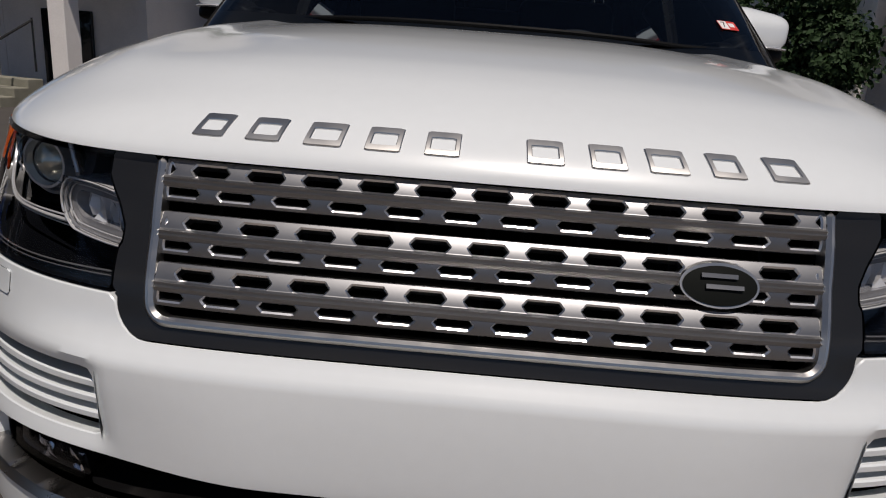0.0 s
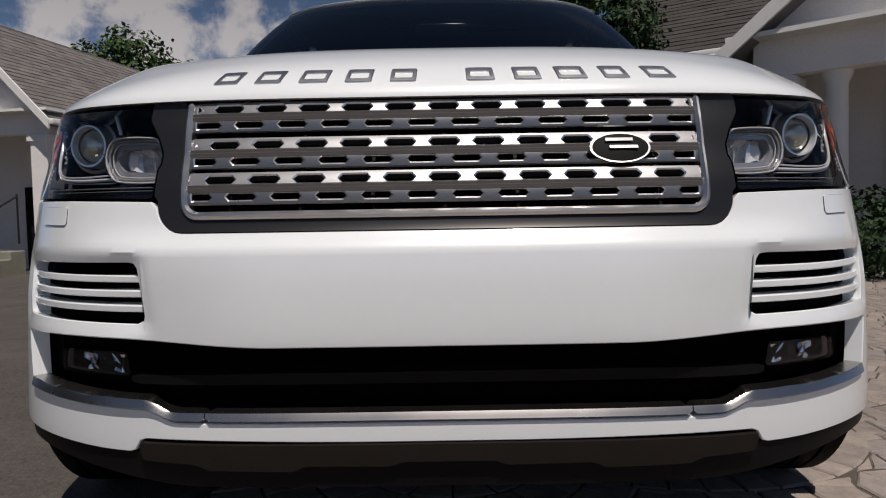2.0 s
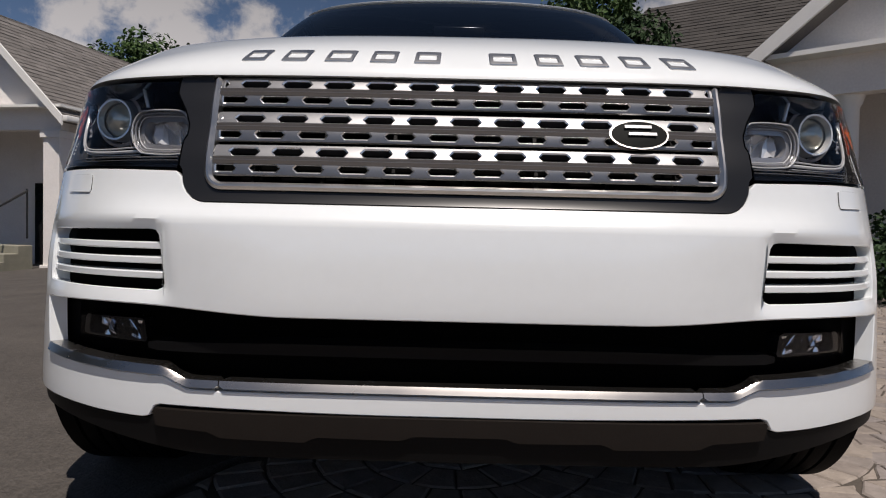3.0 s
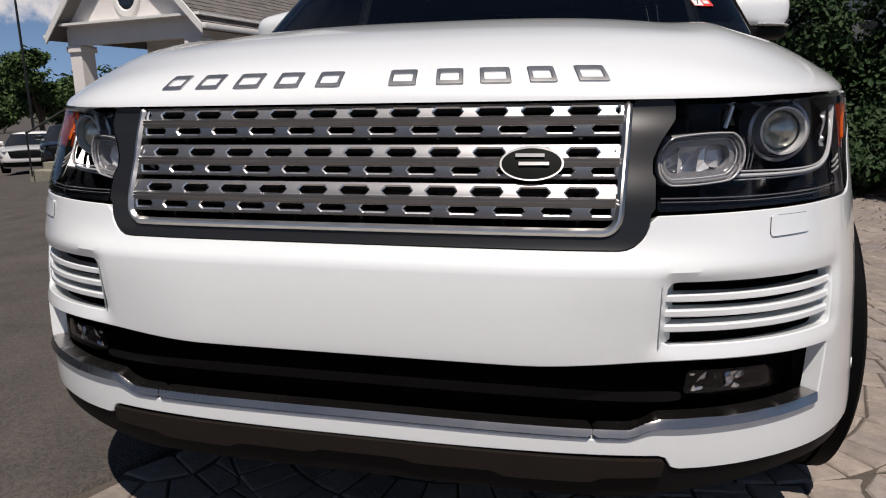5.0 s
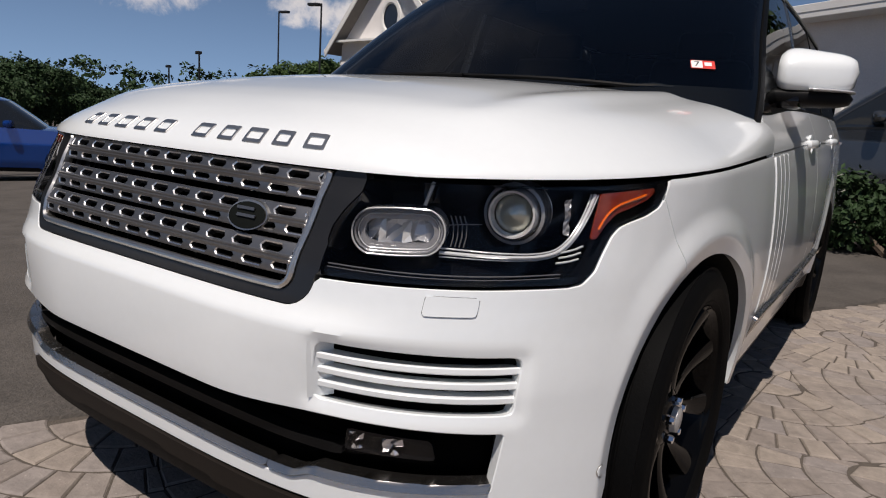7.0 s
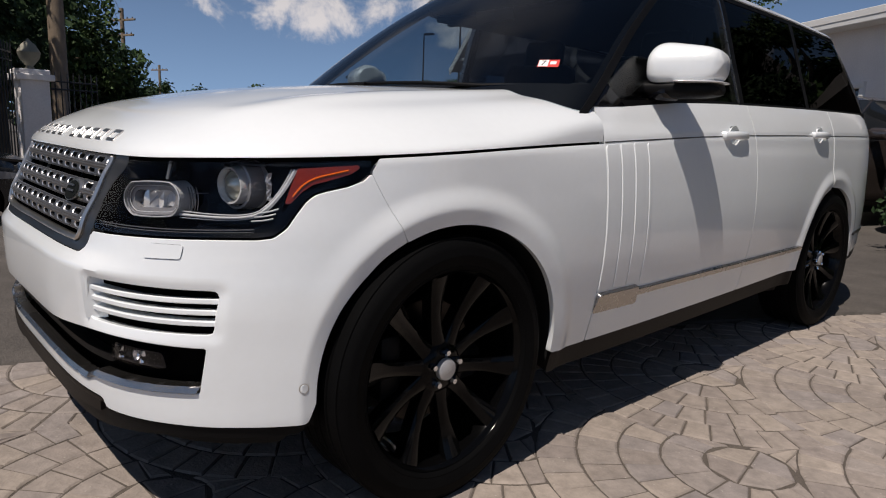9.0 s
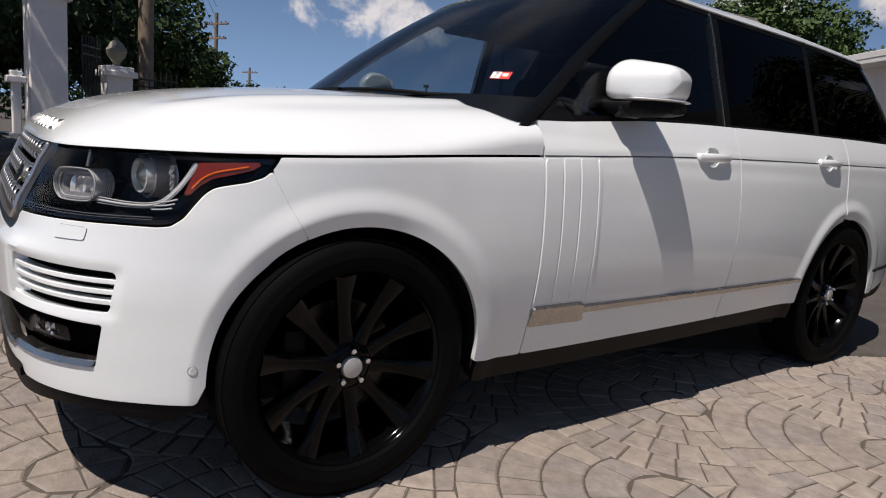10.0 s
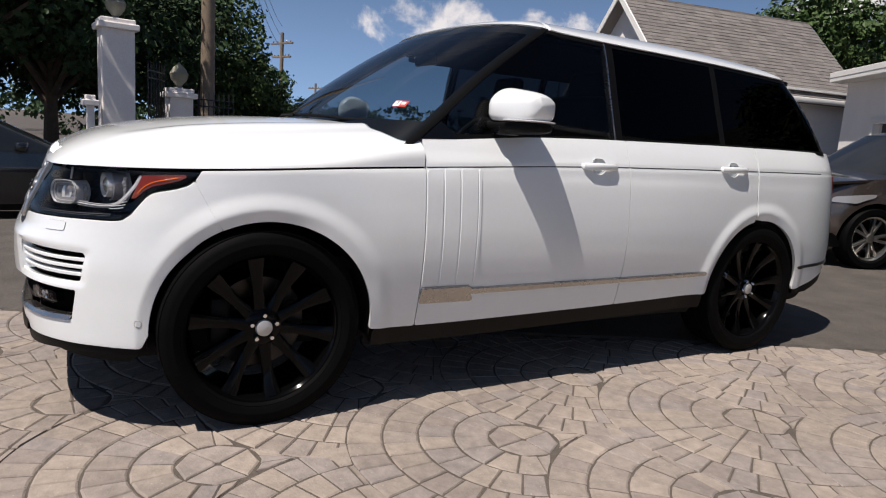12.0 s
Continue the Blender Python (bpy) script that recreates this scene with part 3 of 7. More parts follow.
def hood_skin(x, y):
    """Height of the bonnet's skin over the plan, its rounded shoulder included (behind the front axle)."""
    ph = np.arccos(np.clip(1 - (0.985 - np.abs(x)) / HOOD_R, 0, 1))
    zw = waist(y) + 0.003
    return zw + (hood_top(x, y) - zw) * np.sin(ph) ** (1.32 - 0.75 * sstep(y, 0.1, 0.6))


def cabin_w(z):
    return curve1(z, [1.0, 1.16, 1.4, 1.68, 1.74], [0.965, 0.935, 0.862, 0.768, 0.73])


def cabin_f(z):
    return curve1(z, [1.0, 1.2, 1.45, 1.70, 1.78], [0.16, 0.41, 0.72, 1.09, 1.24])


def cabin_r(z):
    return curve1(z, [1.0, 1.2, 1.4, 1.66, 1.74], [3.84, 3.80, 3.70, 3.45, 3.34])


def cabin(s, z):
    """Glasshouse: s is -1..1 over the windscreen, then 1 + metres along the side, past it the tail."""
    s, z = np.broadcast_arrays(np.asarray(s, float), np.asarray(z, float))
    w, f, r = cabin_w(z), cabin_f(z), cabin_r(z)
    bow = 0.30
    t = np.abs(s)
    sg = np.sign(s) + (s == 0)
    th = np.clip(t, 0, 1) * math.pi / 2
    # front bow: a flat superellipse
    xf = np.sin(th) ** 0.85
    yf = f + bow * (1 - np.cos(th) ** 0.9)
    y0 = f + bow
    run = np.clip(t - 1, 0, None)
    # the run is measured from a fixed station so that pillars can stand upright
    ys = np.maximum(y0, 0.55 + run)
    yb = r - 0.25
    q = np.clip((ys - yb) / 0.40, 0, 1)
    xs = np.where(q > 0, np.cos(q * math.pi / 2) ** 0.5, 1.0)
    ysb = np.where(q > 0, yb + 0.25 * np.sin(q * math.pi / 2), ys)
    x = np.where(t <= 1, w * xf, (w - 0.02 * sstep(ysb, 2.0, 3.6)) * xs)
    y = np.where(t <= 1, yf, ysb)
    return np.stack([sg * x, y, z], -1)


def eave(y):
    return curve1(y, [0.9, 1.35, 1.9, 2.6, 3.3, 3.6], [1.735, 1.705, 1.690, 1.680, 1.655, 1.640])


def roof(s, v):
    """The roof over the eave: s as in cabin(), v from 0 at the gutter to 1 in the middle."""
    s, v = np.broadcast_arrays(np.asarray(s, float), np.asarray(v, float))
    base = cabin(s, 1.70)
    for _ in range(3):
        base = cabin(s, eave(base[..., 1]) + 0.03 * np.clip(1.45 - base[..., 1], 0, 0.4) / 0.4)
    x0, y0 = base[..., 0], base[..., 1]
    cx, cy = 0.0, np.clip(y0, 1.75, 2.7)
    k = 1 - (1 - np.clip(v, 0, 1)) ** 1.0
    x, y = x0 + (cx - x0) * k, y0 + (cy - y0) * k
    e = eave(y0) + 0.030 * np.clip(1.45 - y0, 0, 0.4) / 0.4 - 0.004
    top = 1.795 - 0.030 * np.clip(y - 2.2, 0, 2) ** 1.5 - 0.02 * np.clip(1.9 - y, 0, 1) ** 1.3
    rise = np.sin(np.clip(v / 0.55, 0, 1) * math.pi / 2) ** 0.75
    return np.stack([x, y, e + (top - e) * rise], -1)


def lin(a, b, step):
    return np.linspace(a, b, max(3, int(abs(b - a) / step) + 2))


def both(name, data, mat, parent, label="", mirrored=None):
    """A part on the left flank and its mirror image."""
    one = part(name, data, mat, parent, label)
    two = part(name, mirror_x(*data), mat, mirrored or parent, label)
    return one, two


# ---- the white SUV: panels ----
car = empty("suv", label="white luxury SUV with black wheels, parked on pavers and asphalt", category="car")

GR_BOT = 0.725
grille_hole = sd_poly([(-0.525, 1.2), (-0.502, GR_BOT), (0.502, GR_BOT), (0.525, 1.2)], 0.050)
# the headlamp's outline, by run and height
LAMP = [(0.512, 0.784), (0.70, 0.789), (0.88, 0.792), (0.985, 0.792), (1.016, 0.796), (1.042, 0.816), (1.058, 0.850), (1.075, 0.878), (1.096, 0.895), (1.125, 0.903),
        (1.180, 0.914), (1.222, 0.929), (1.243, 0.954), (1.262, 0.986), (1.27, 1.05), (0.548, 1.05), (0.545, 0.932), (0.520, 0.896), (0.507, 0.868), (0.507, 0.846), (0.512, 0.838), (0.512, 0.80)]
lamp_r = sd_poly(LAMP, 0.004)
VENT = [(0.526, 0.568), (0.882, 0.569), (0.900, 0.670), (0.537, 0.675)]
vent_f = sd_poly(VENT, 0.014)
vent_out = sd_poly([(VENT[0][0] - 0.012, VENT[0][1] - 0.014), (VENT[1][0] + 0.022, VENT[1][1] - 0.014), (VENT[2][0] + 0.022, VENT[2][1] + 0.012), (VENT[3][0] - 0.012, VENT[3][1] + 0.012)], 0.02)
SLOT_OUT = 0.846


def slot_top(t):
    return 0.529 + 0.013 * sstep(t, 0.3, 0.6) - 0.006 * sstep(t, 0.65, 0.9)


def slot_low(t):
    return 0.411 + 0.022 * sstep(t, 0.48, 0.54) + 0.014 * sstep(t, 0.55, 0.95)


def slot_hole(s, z):
    t = np.abs(s)
    slant = (SLOT_OUT + (z - 0.44) * 0.25) - t
    return np.maximum(np.maximum(z - slot_top(t), slot_low(t) - 0.018 - z), -slant)


def skirt_low(s):
    t = np.abs(s)
    return 0.358 + 0.004 * sstep(t, 0.1, 0.5) - 0.026 * sstep(t, 0.548, 0.572) + 0.006 * sstep(t, 0.6, 0.8) - 0.006 * sstep(t, 0.9, 1.1)


def arch_hole(s, z, grow=0.0):
    y = plan(s, 1.0, nose_y(z), tail_y(z))[1]
    y = y - ARCH_BACK
    d = np.minimum(np.hypot(y, z - HUB_Z), np.hypot(y - WB, z - HUB_Z)) - ARCH_R - grow
    low = np.minimum(np.where(y < 0, -y - 0.5 * (HUB_Z - z), np.abs(y)), np.abs(y - WB)) - ARCH_R - grow
    return np.where(z < HUB_Z, low, d)


def seam_bumper(z):
    """The run of the joint between bumper and wing: from the lamp's tail down to the arch."""
    return s_y(-0.280) + (0.925 - np.asarray(z)) * 0.75


def bumper_region(s, z):
    t = np.abs(s)
    out = np.maximum(z - (waist(-0.25) - 0.004), skirt_low(s) - z)
    out = np.maximum(out, t - seam_bumper(z))
    for hole in (np.minimum(grille_hole(s, z), np.maximum(t - 0.57, 0.786 - z)), lamp_r(t, z) - 0.004, vent_f(t, z), slot_hole(s, z), arch_hole(s, z)):
        out = np.maximum(out, -hole)
    return out


def bumper_skin(s, z):
    """The bumper, with a shallow sunk field round each side vent."""
    P = body(s, z)
    P[..., 1] += 0.010 * (1 - sstep(vent_out(np.abs(s), z), -0.020, 0.014))
    return P


part("bumper", patch(bumper_skin, np.concatenate([lin(-1.50, -0.95, 0.008), lin(-0.94, 0.94, 0.0125), lin(0.95, 1.50, 0.008)]), lin(0.28, 0.985, 0.0095), lambda s, z: bumper_region(s, z) + 0.002, 0, 0.03, 0.002), M_WHITE, car, "glossy white moulded front bumper")
# dark inner shell behind all joints and openings
inner = lambda s, z: np.maximum(np.maximum(-arch_hole(s, z), z - waist(plan(s, 1.0, nose_y(z), tail_y(z))[1]) + 0.01), 0.24 - z)
part("inner_shell", patch(body, np.concatenate([lin(-S3, -S1, 0.05), lin(-S1 + 0.03, S1 - 0.03, 0.03), lin(S1, S3, 0.05)]), lin(0.22, 1.10, 0.022), lambda s, z: np.maximum(inner(s, z), -np.minimum(lamp_r(np.abs(s), z), np.maximum(grille_hole(s, z), np.abs(s) - 0.49))), -0.06), M_MATT, car)
# lower lip, dark, under the bumper
part("lower_valance", patch(body, lin(-1.60, 1.60, 0.02), lin(0.24, 0.38, 0.010), lambda s, z: np.maximum(np.maximum(z - skirt_low(s) + 0.004, 0.272 + 0.040 * sstep(np.abs(s), 0.45, 0.85) - z), -arch_hole(s, z)), -0.006, 0.03), M_TRIM, car, "matt black lower bumper lip")
part("skid_plate", patch(body, lin(-0.56, 0.56, 0.012), lin(0.285, 0.38, 0.005), lambda s, z: np.maximum(sd_poly([(-0.542, 0.373), (-0.538, 0.339), (-0.44, 0.335), (-0.42, 0.325), (-0.27, 0.323), (-0.25, 0.333), (-0.10, 0.331), (-0.08, 0.339), (0.08, 0.339), (0.10, 0.331), (0.25, 0.333), (0.27, 0.323), (0.42, 0.325), (0.44, 0.335), (0.538, 0.339), (0.542, 0.373)], 0.003)(s * 0.98, z + 0.014), z - skirt_low(0 * s) + 0.0015), 0.006, 0.05), M_SKID, car, "brown-grey skid plate")
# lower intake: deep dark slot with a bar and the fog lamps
# near-black sheet paints the slot's shade; oversize, so that no sun passes below it
intake = part("lower_intake", patch(body, lin(-1.02, 1.02, 0.02), lin(0.30, 0.60, 0.012), lambda s, z: slot_hole(s, z) - 0.085, -0.058), M_SHADE, car, "near-black sheet painting the shade inside the lower air intake")
part("intake_bar", patch(body, lin(-0.60, 0.60, 0.02), lin(0.44, 0.50, 0.006), lambda s, z: np.maximum(np.abs(z - 0.462) - 0.009, np.abs(s) - 0.58), -0.025, 0.03), M_TRIM, intake)


def strip_region(s, z):
    t = np.abs(s)
    lo = slot_low(t)
    return np.maximum(np.maximum(z - lo, lo - 0.0135 - 0.003 * sstep(t, 0.48, 0.56) - z), t - (SLOT_OUT - 0.004 + (z - 0.44) * 0.25))


for lo, hi, nm in ((-0.4255, 0.4255, "bright_strip"), (0.4275, 1.1, "bright_strip_end")):
    reg = lambda s, z, lo=lo, hi=hi: np.maximum(strip_region(s, z), np.maximum(lo - s, s - hi))
    tilted = lambda s, z: body(s, z) + np.stack([0 * s * z, -0.62 * np.clip(slot_low(np.abs(s)) - z, 0, 0.03) + 0.006, 0 * s * z], -1)
    data = patch(tilted, lin(max(lo, -0.5), min(hi, 0.95), 0.008), lin(0.375, 0.455, 0.0045), reg, 0.004, 0.03)
    if lo < 0:
        part(nm, data, M_SATIN, car, "brushed silver bumper strip")
    else:
        both(nm, data, M_SATIN, car, "brushed silver bumper strip end")

def nose_in(s, z, d):
    """A place d behind the outer skin."""
    s, z = np.atleast_1d(np.asarray(s, float)), np.atleast_1d(np.asarray(z, float))
    P = body(s, z)
    N = np.cross(body(s + 1e-3, z) - P, body(s, z + 1e-3) - P)
    return P - N / (np.linalg.norm(N, axis=1)[:, None] + 1e-12) * np.reshape(d, (-1, 1))


def facets(s0, s1, z0, z1, ns, nz, depth, amp, seed, region=None, at_=None):
    """A cut-glass field: an uneven net of flat facets behind the skin."""
    r_ = np.random.RandomState(seed)
    ss, zz = np.meshgrid(np.linspace(s0, s1, ns + 1), np.linspace(z0, z1, nz + 1), indexing="ij")
    ss = ss + r_.uniform(-0.28, 0.28, ss.shape) * (s1 - s0) / ns
    zz = zz + r_.uniform(-0.28, 0.28, zz.shape) * (z1 - z0) / nz
    P = (at_ or nose_in)(ss.ravel(), zz.ravel(), depth + r_.uniform(0, amp, ss.size))
    F = []
    for i in range(ns):
        for j in range(nz):
            q = [i * (nz + 1) + j, (i + 1) * (nz + 1) + j, (i + 1) * (nz + 1) + j + 1, i * (nz + 1) + j + 1]
            for tri in ([q[0], q[1], q[2]], [q[0], q[2], q[3]]):
                if region is None or max(region(ss.ravel()[k], zz.ravel()[k]) for k in tri) < 0:
                    F.append(tri)
    return P, F


def skin_line(knots, d, r, n=40, closed=False, sides=8):
    """A thin bar that follows the nose a little behind its skin."""
    q = np.linspace(0, len(knots) - 1, n)
    sa = curve1(q, range(len(knots)), [k[0] for k in knots])
    za = curve1(q, range(len(knots)), [k[1] for k in knots])
    return tube([tuple(p) for p in nose_in(sa, za, np.full(n, d))], r, sides, closed=closed)


# side vents of the bumper
for sg in (1, -1):
    fl = (lambda d: d) if sg > 0 else (lambda d: mirror_x(*d))
    # the recess's shade is painted as a near-black sheet behind the slats
    vent = part("bumper_vent", fl(patch(body, lin(VENT[0][0] - 0.05, VENT[2][0] + 0.05, 0.012), lin(0.55, 0.69, 0.008), lambda s, z: vent_f(s, z) - 0.004, -0.042)), M_SHADE, car, "vent recess with white slats, its shade painted near-black")
    # sloping white cheek on the inner end
    cheek = patch(lambda a, b: body(VENT[0][0] - 0.001 + a * 0.022, b) + np.stack([0 * a, np.clip(a, 0, 1) * 0.040, 0 * a], -1), lin(0, 1, 0.2), lin(0.567, 0.675, 0.01), lambda a, b: 0 * a - 1)
    part("vent_cheek", fl(cheek), M_WHITE, vent)
    for k in range(3):
        zc = 0.646 - 0.0265 * k
        slat = patch(bumper_skin, lin(VENT[0][0] + 0.006, VENT[2][0] + 0.004, 0.012), lin(zc - 0.0075, zc + 0.0075, 0.0025), lambda s, z: np.abs(z - zc) - 0.0042, -0.006, 0.03, 0.0022)
        part("slat", fl(slat), M_WHITE, vent)
    fog = part("fog_lamp", fl(patch(body, lin(s_x(0.575), s_x(0.735), 0.01), lin(0.462, 0.512, 0.005), sd_poly([(s_x(0.58), 0.466), (s_x(0.73), 0.470), (s_x(0.725), 0.508), (s_x(0.585), 0.510)], 0.006), -0.028, 0.03)), M_LAMPIN, car, "small rectangular fog lamp in black housing")
    for k in range(2):
        a0 = s_x(0.588) + k * 0.066
        part("reflector", fl(facets(a0, a0 + 0.050, 0.474, 0.504, 5, 3, 0.024, 0.010, 11 + k)), M_FOG, fog, smooth=False)
    part("lens", fl(patch(body, lin(s_x(0.575), s_x(0.735), 0.012), lin(0.462, 0.512, 0.006), sd_poly([(s_x(0.58), 0.466), (s_x(0.73), 0.470), (s_x(0.725), 0.508), (s_x(0.585), 0.510)], 0.006), -0.018)), M_LENS, fog).visible_shadow = False
    # washer cover: a thin joint and its lid
    WASH = [(0.713, 0.740), (0.808, 0.742), (0.811, 0.774), (0.716, 0.774)]
    part("washer_cover", fl(patch(body, lin(0.70, 0.825, 0.006), lin(0.73, 0.785, 0.005), sd_poly(WASH, 0.006), 0.0025, 0.004)), M_WHITE, car, "white headlamp washer cover")
    ringp = []
    for t in np.linspace(0, 4, 49)[:-1]:
        a, b = np.array(WASH[int(t) % 4]), np.array(WASH[(int(t) + 1) % 4])
        q = a + (b - a) * (0.08 + 0.84 * (t % 1))
        ringp.append(tuple(nose_in([q[0]], [q[1]], [-0.0012])[0]))
    part("washer_joint", fl(tube(ringp, 0.0007, 6, closed=True)), M_GREY, car)
    sc0, sz0 = s_y(-0.443), 0.429
    part("parking_sensor", fl(patch(body, lin(sc0 - 0.014, sc0 + 0.014, 0.0015), lin(sz0 - 0.014, sz0 + 0.014, 0.0015), lambda s, z: np.hypot(s - sc0, z - sz0) - 0.0105, 0.0015, 0.004)), M_WHITE, car, "round white parking sensor")
    part("sensor_joint", fl(patch(body, lin(sc0 - 0.016, sc0 + 0.016, 0.0015), lin(sz0 - 0.016, sz0 + 0.016, 0.0015), lambda s, z: np.abs(np.hypot(s - sc0, z - sz0) - 0.0125) - 0.0011, 0.0006)), M_SILV, car)

# ---- grille ----
gr = empty("grille", label="")
gr.parent = car
frame_o = sd_poly([(-0.480, 1.05), (-0.459, 0.745), (0.459, 0.745), (0.480, 1.05)], 0.036)
part("surround", patch(body, lin(-0.56, 0.56, 0.010), lin(0.72, 0.98, 0.008), lambda s, z: np.maximum(np.maximum(np.maximum(np.minimum(grille_hole(s, z) + 0.0015, np.maximum(np.abs(s) - 0.57, 0.787 - z)), z - 0.964), -frame_o(s, z)), -lamp_r(np.abs(s), z) + 0.001), -0.001, 0.03), M_GREY, gr, "charcoal grille surround")
part("chrome_frame", patch(body, lin(-0.50, 0.50, 0.0032), lin(0.735, 0.98, 0.0032), lambda s, z: np.maximum(np.maximum(frame_o(s, z) + 0.001, -(frame_o(s, z) + 0.0150)), z - 0.962) + 0.0050, 0.008, 0.02, 0.0050), M_SILV, gr, "bright silver grille frame")
# near-black sheet, painted as the shade behind the vanes
part("backing", patch(body, lin(-0.50, 0.50, 0.03), lin(0.735, 0.985, 0.03), lambda s, z: frame_o(s, z) - 0.01, -0.095), M_SHADE, gr, "near-black grille backing that paints the shade behind the vanes")
PERIOD = 0.0785
for zc in (0.9320, 0.8640, 0.8005):
    hv = 0.0286
    wide = 0.4610 - 0.012 * (0.95 - zc) / 0.15

    def vane(s, z, zc=zc):
        """A bowed vane with a double ridge along its middle."""
        k = (z - zc) / hv
        P = body(s, zc + 0 * z)
        lean = (z - zc) * 0.36
        P[..., 2] = z
        P[..., 1] += lean + 0.007 * k ** 2 - 0.006 * np.exp(-((np.abs(k) - 0.10) / 0.055) ** 2) + 0.003 * np.exp(-(k / 0.045) ** 2)
        return P

    def holes(s, z, zc=zc, wide=wide):
        out = np.maximum(np.abs(z - zc) - hv, np.abs(s) - wide)
        for dz, sh, tall, lng in ((0.0146, 0.0, 0.0060, 0.0266), (-0.0146, 0.5, 0.0056, 0.0262)):
            ph = (s / PERIOD + sh + 0.5) % 1.0 - 0.5
            hx, hz = np.abs(ph) * PERIOD, np.abs(z - zc - dz)
            hole = np.maximum(np.maximum(hz - tall, hx - lng), (hx * 0.72 + hz * 0.70) - (0.72 * lng + 0.08 * tall - 0.0004))
            out = np.maximum(out, np.where(np.abs(s) > wide - 0.007, -1, -hole))
        return out
    rows_s, rows_z = lin(-0.475, 0.475, 0.0021), lin(zc - 0.030, zc + 0.030, 0.0012)
    flat = patch(vane, rows_s, rows_z, lambda s, z, h=holes: h(s, z) + 0.0023, 0.003)
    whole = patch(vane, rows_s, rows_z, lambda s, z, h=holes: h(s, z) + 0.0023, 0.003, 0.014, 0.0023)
    vp = part("grille_vane", flat, M_VANE, gr, "satin grey pierced grille vane")
    part("vane_rim", (whole[0], whole[1][len(flat[1])::2]), M_RIMS, vp, "polished bevel round the holes")
    # hole walls coloured darker than the vane to paint the shade in them
    part("vane_wall", (whole[0], whole[1][len(flat[1]) + 1::2]), M_WALLSHADE, vp, "inner walls of the holes, their shade put in as darker grey")
for sx in np.arange(-0.39, 0.40, 0.13):
    part("grille_rib", patch(body, np.array([sx - 0.003, sx, sx + 0.003]), lin(0.76, 0.955, 0.03), lambda s, z: 0 * s - 1, -0.045, 0.012), M_TRIM, gr)


def disc_patch(cs, cz, ra, rb, n=40, rings=5, off=0.0, bulge=0.0, skirt=0.0):
    """An oval plate laid on the nose."""
    rr = np.linspace(0, 1, rings)
    A, V, F = [], [], []
    for r in rr[1:]:
        for k in range(n):
            a = 2 * math.pi * k / n
            A.append((cs + ra * r * math.cos(a), cz + rb * r * math.sin(a), off + bulge * (1 - r * r)))
    A = [(cs, cz, off + bulge)] + A
    P = body(np.array([a[0] for a in A]), np.array([a[1] for a in A]))
    P[:, 1] -= np.array([a[2] for a in A])
    V = [tuple(p) for p in P]
    for k in range(n):
        F.append([0, 1 + k, 1 + (k + 1) % n])
        for r in range(rings - 2):
            i, j = 1 + r * n + k, 1 + r * n + (k + 1) % n
            F.append([i, i + n, j + n, j])
    if skirt:
        o = 1 + (rings - 2) * n
        m0 = len(V)
        V += [V[o + k] for k in range(n)] + [(V[o + k][0], V[o + k][1] + skirt, V[o + k][2]) for k in range(n)]
        for k in range(n):
            F.append([m0 + k, m0 + n + k, m0 + n + (k + 1) % n, m0 + (k + 1) % n])
    return np.array(V), F


badge = part("badge", disc_patch(0.309, 0.863, 0.0535, 0.0278, off=0.010, bulge=0.0, skirt=0.025), M_SILV, gr, "oval badge with bright rim")
part("badge_field", disc_patch(0.309, 0.863, 0.0500, 0.0243, off=0.0115, bulge=0.003), M_FIELD, badge, "dark oval field with two pale bars")
for k, (zz, a, b) in enumerate(((0.8700, 0.282, 0.330), (0.8560, 0.288, 0.338))):
    part("badge_bar", patch(body, lin(a, b, 0.01), lin(zz - 0.0028, zz + 0.0028, 0.0028), lambda s, z: 0 * s - 1, 0.0165, 0.003), M_VANE, badge)

# bright plain blocks along the bonnet's edge, where the maker's lettering stands
BLOCKS = ((-0.415, 0.046), (-0.334, 0.050), (-0.247, 0.055), (-0.161, 0.051), (-0.076, 0.050), (0.071, 0.053), (0.161, 0.051), (0.246, 0.056), (0.331, 0.048), (0.419, 0.053))
for c, wd in BLOCKS:
    lo_, hi_ = 0.260 + 0.10 * c * c, 0.447 + 0.10 * c * c
    shape = sd_poly([(c - wd / 2, lo_), (c + wd / 2, lo_), (c + wd / 2, hi_), (c - wd / 2, hi_)], 0.004)
    inside = sd_poly([(c - wd / 2 + 0.0075, lo_ + 0.044), (c + wd / 2 - 0.0075, lo_ + 0.044), (c + wd / 2 - 0.0075, hi_ - 0.044), (c - wd / 2 + 0.0075, hi_ - 0.044)])
    part("letter_block", patch(hood, lin(c - 0.033, c + 0.033, 0.0025), lin(lo_ - 0.015, hi_ + 0.015, 0.011), lambda s, v, o=shape, i_=inside: np.maximum(o(s, v), -i_(s, v)) + 0.001, 0.0065, 0.006, 0.0012), M_SILV, car, "bright silver open block on the bonnet edge")

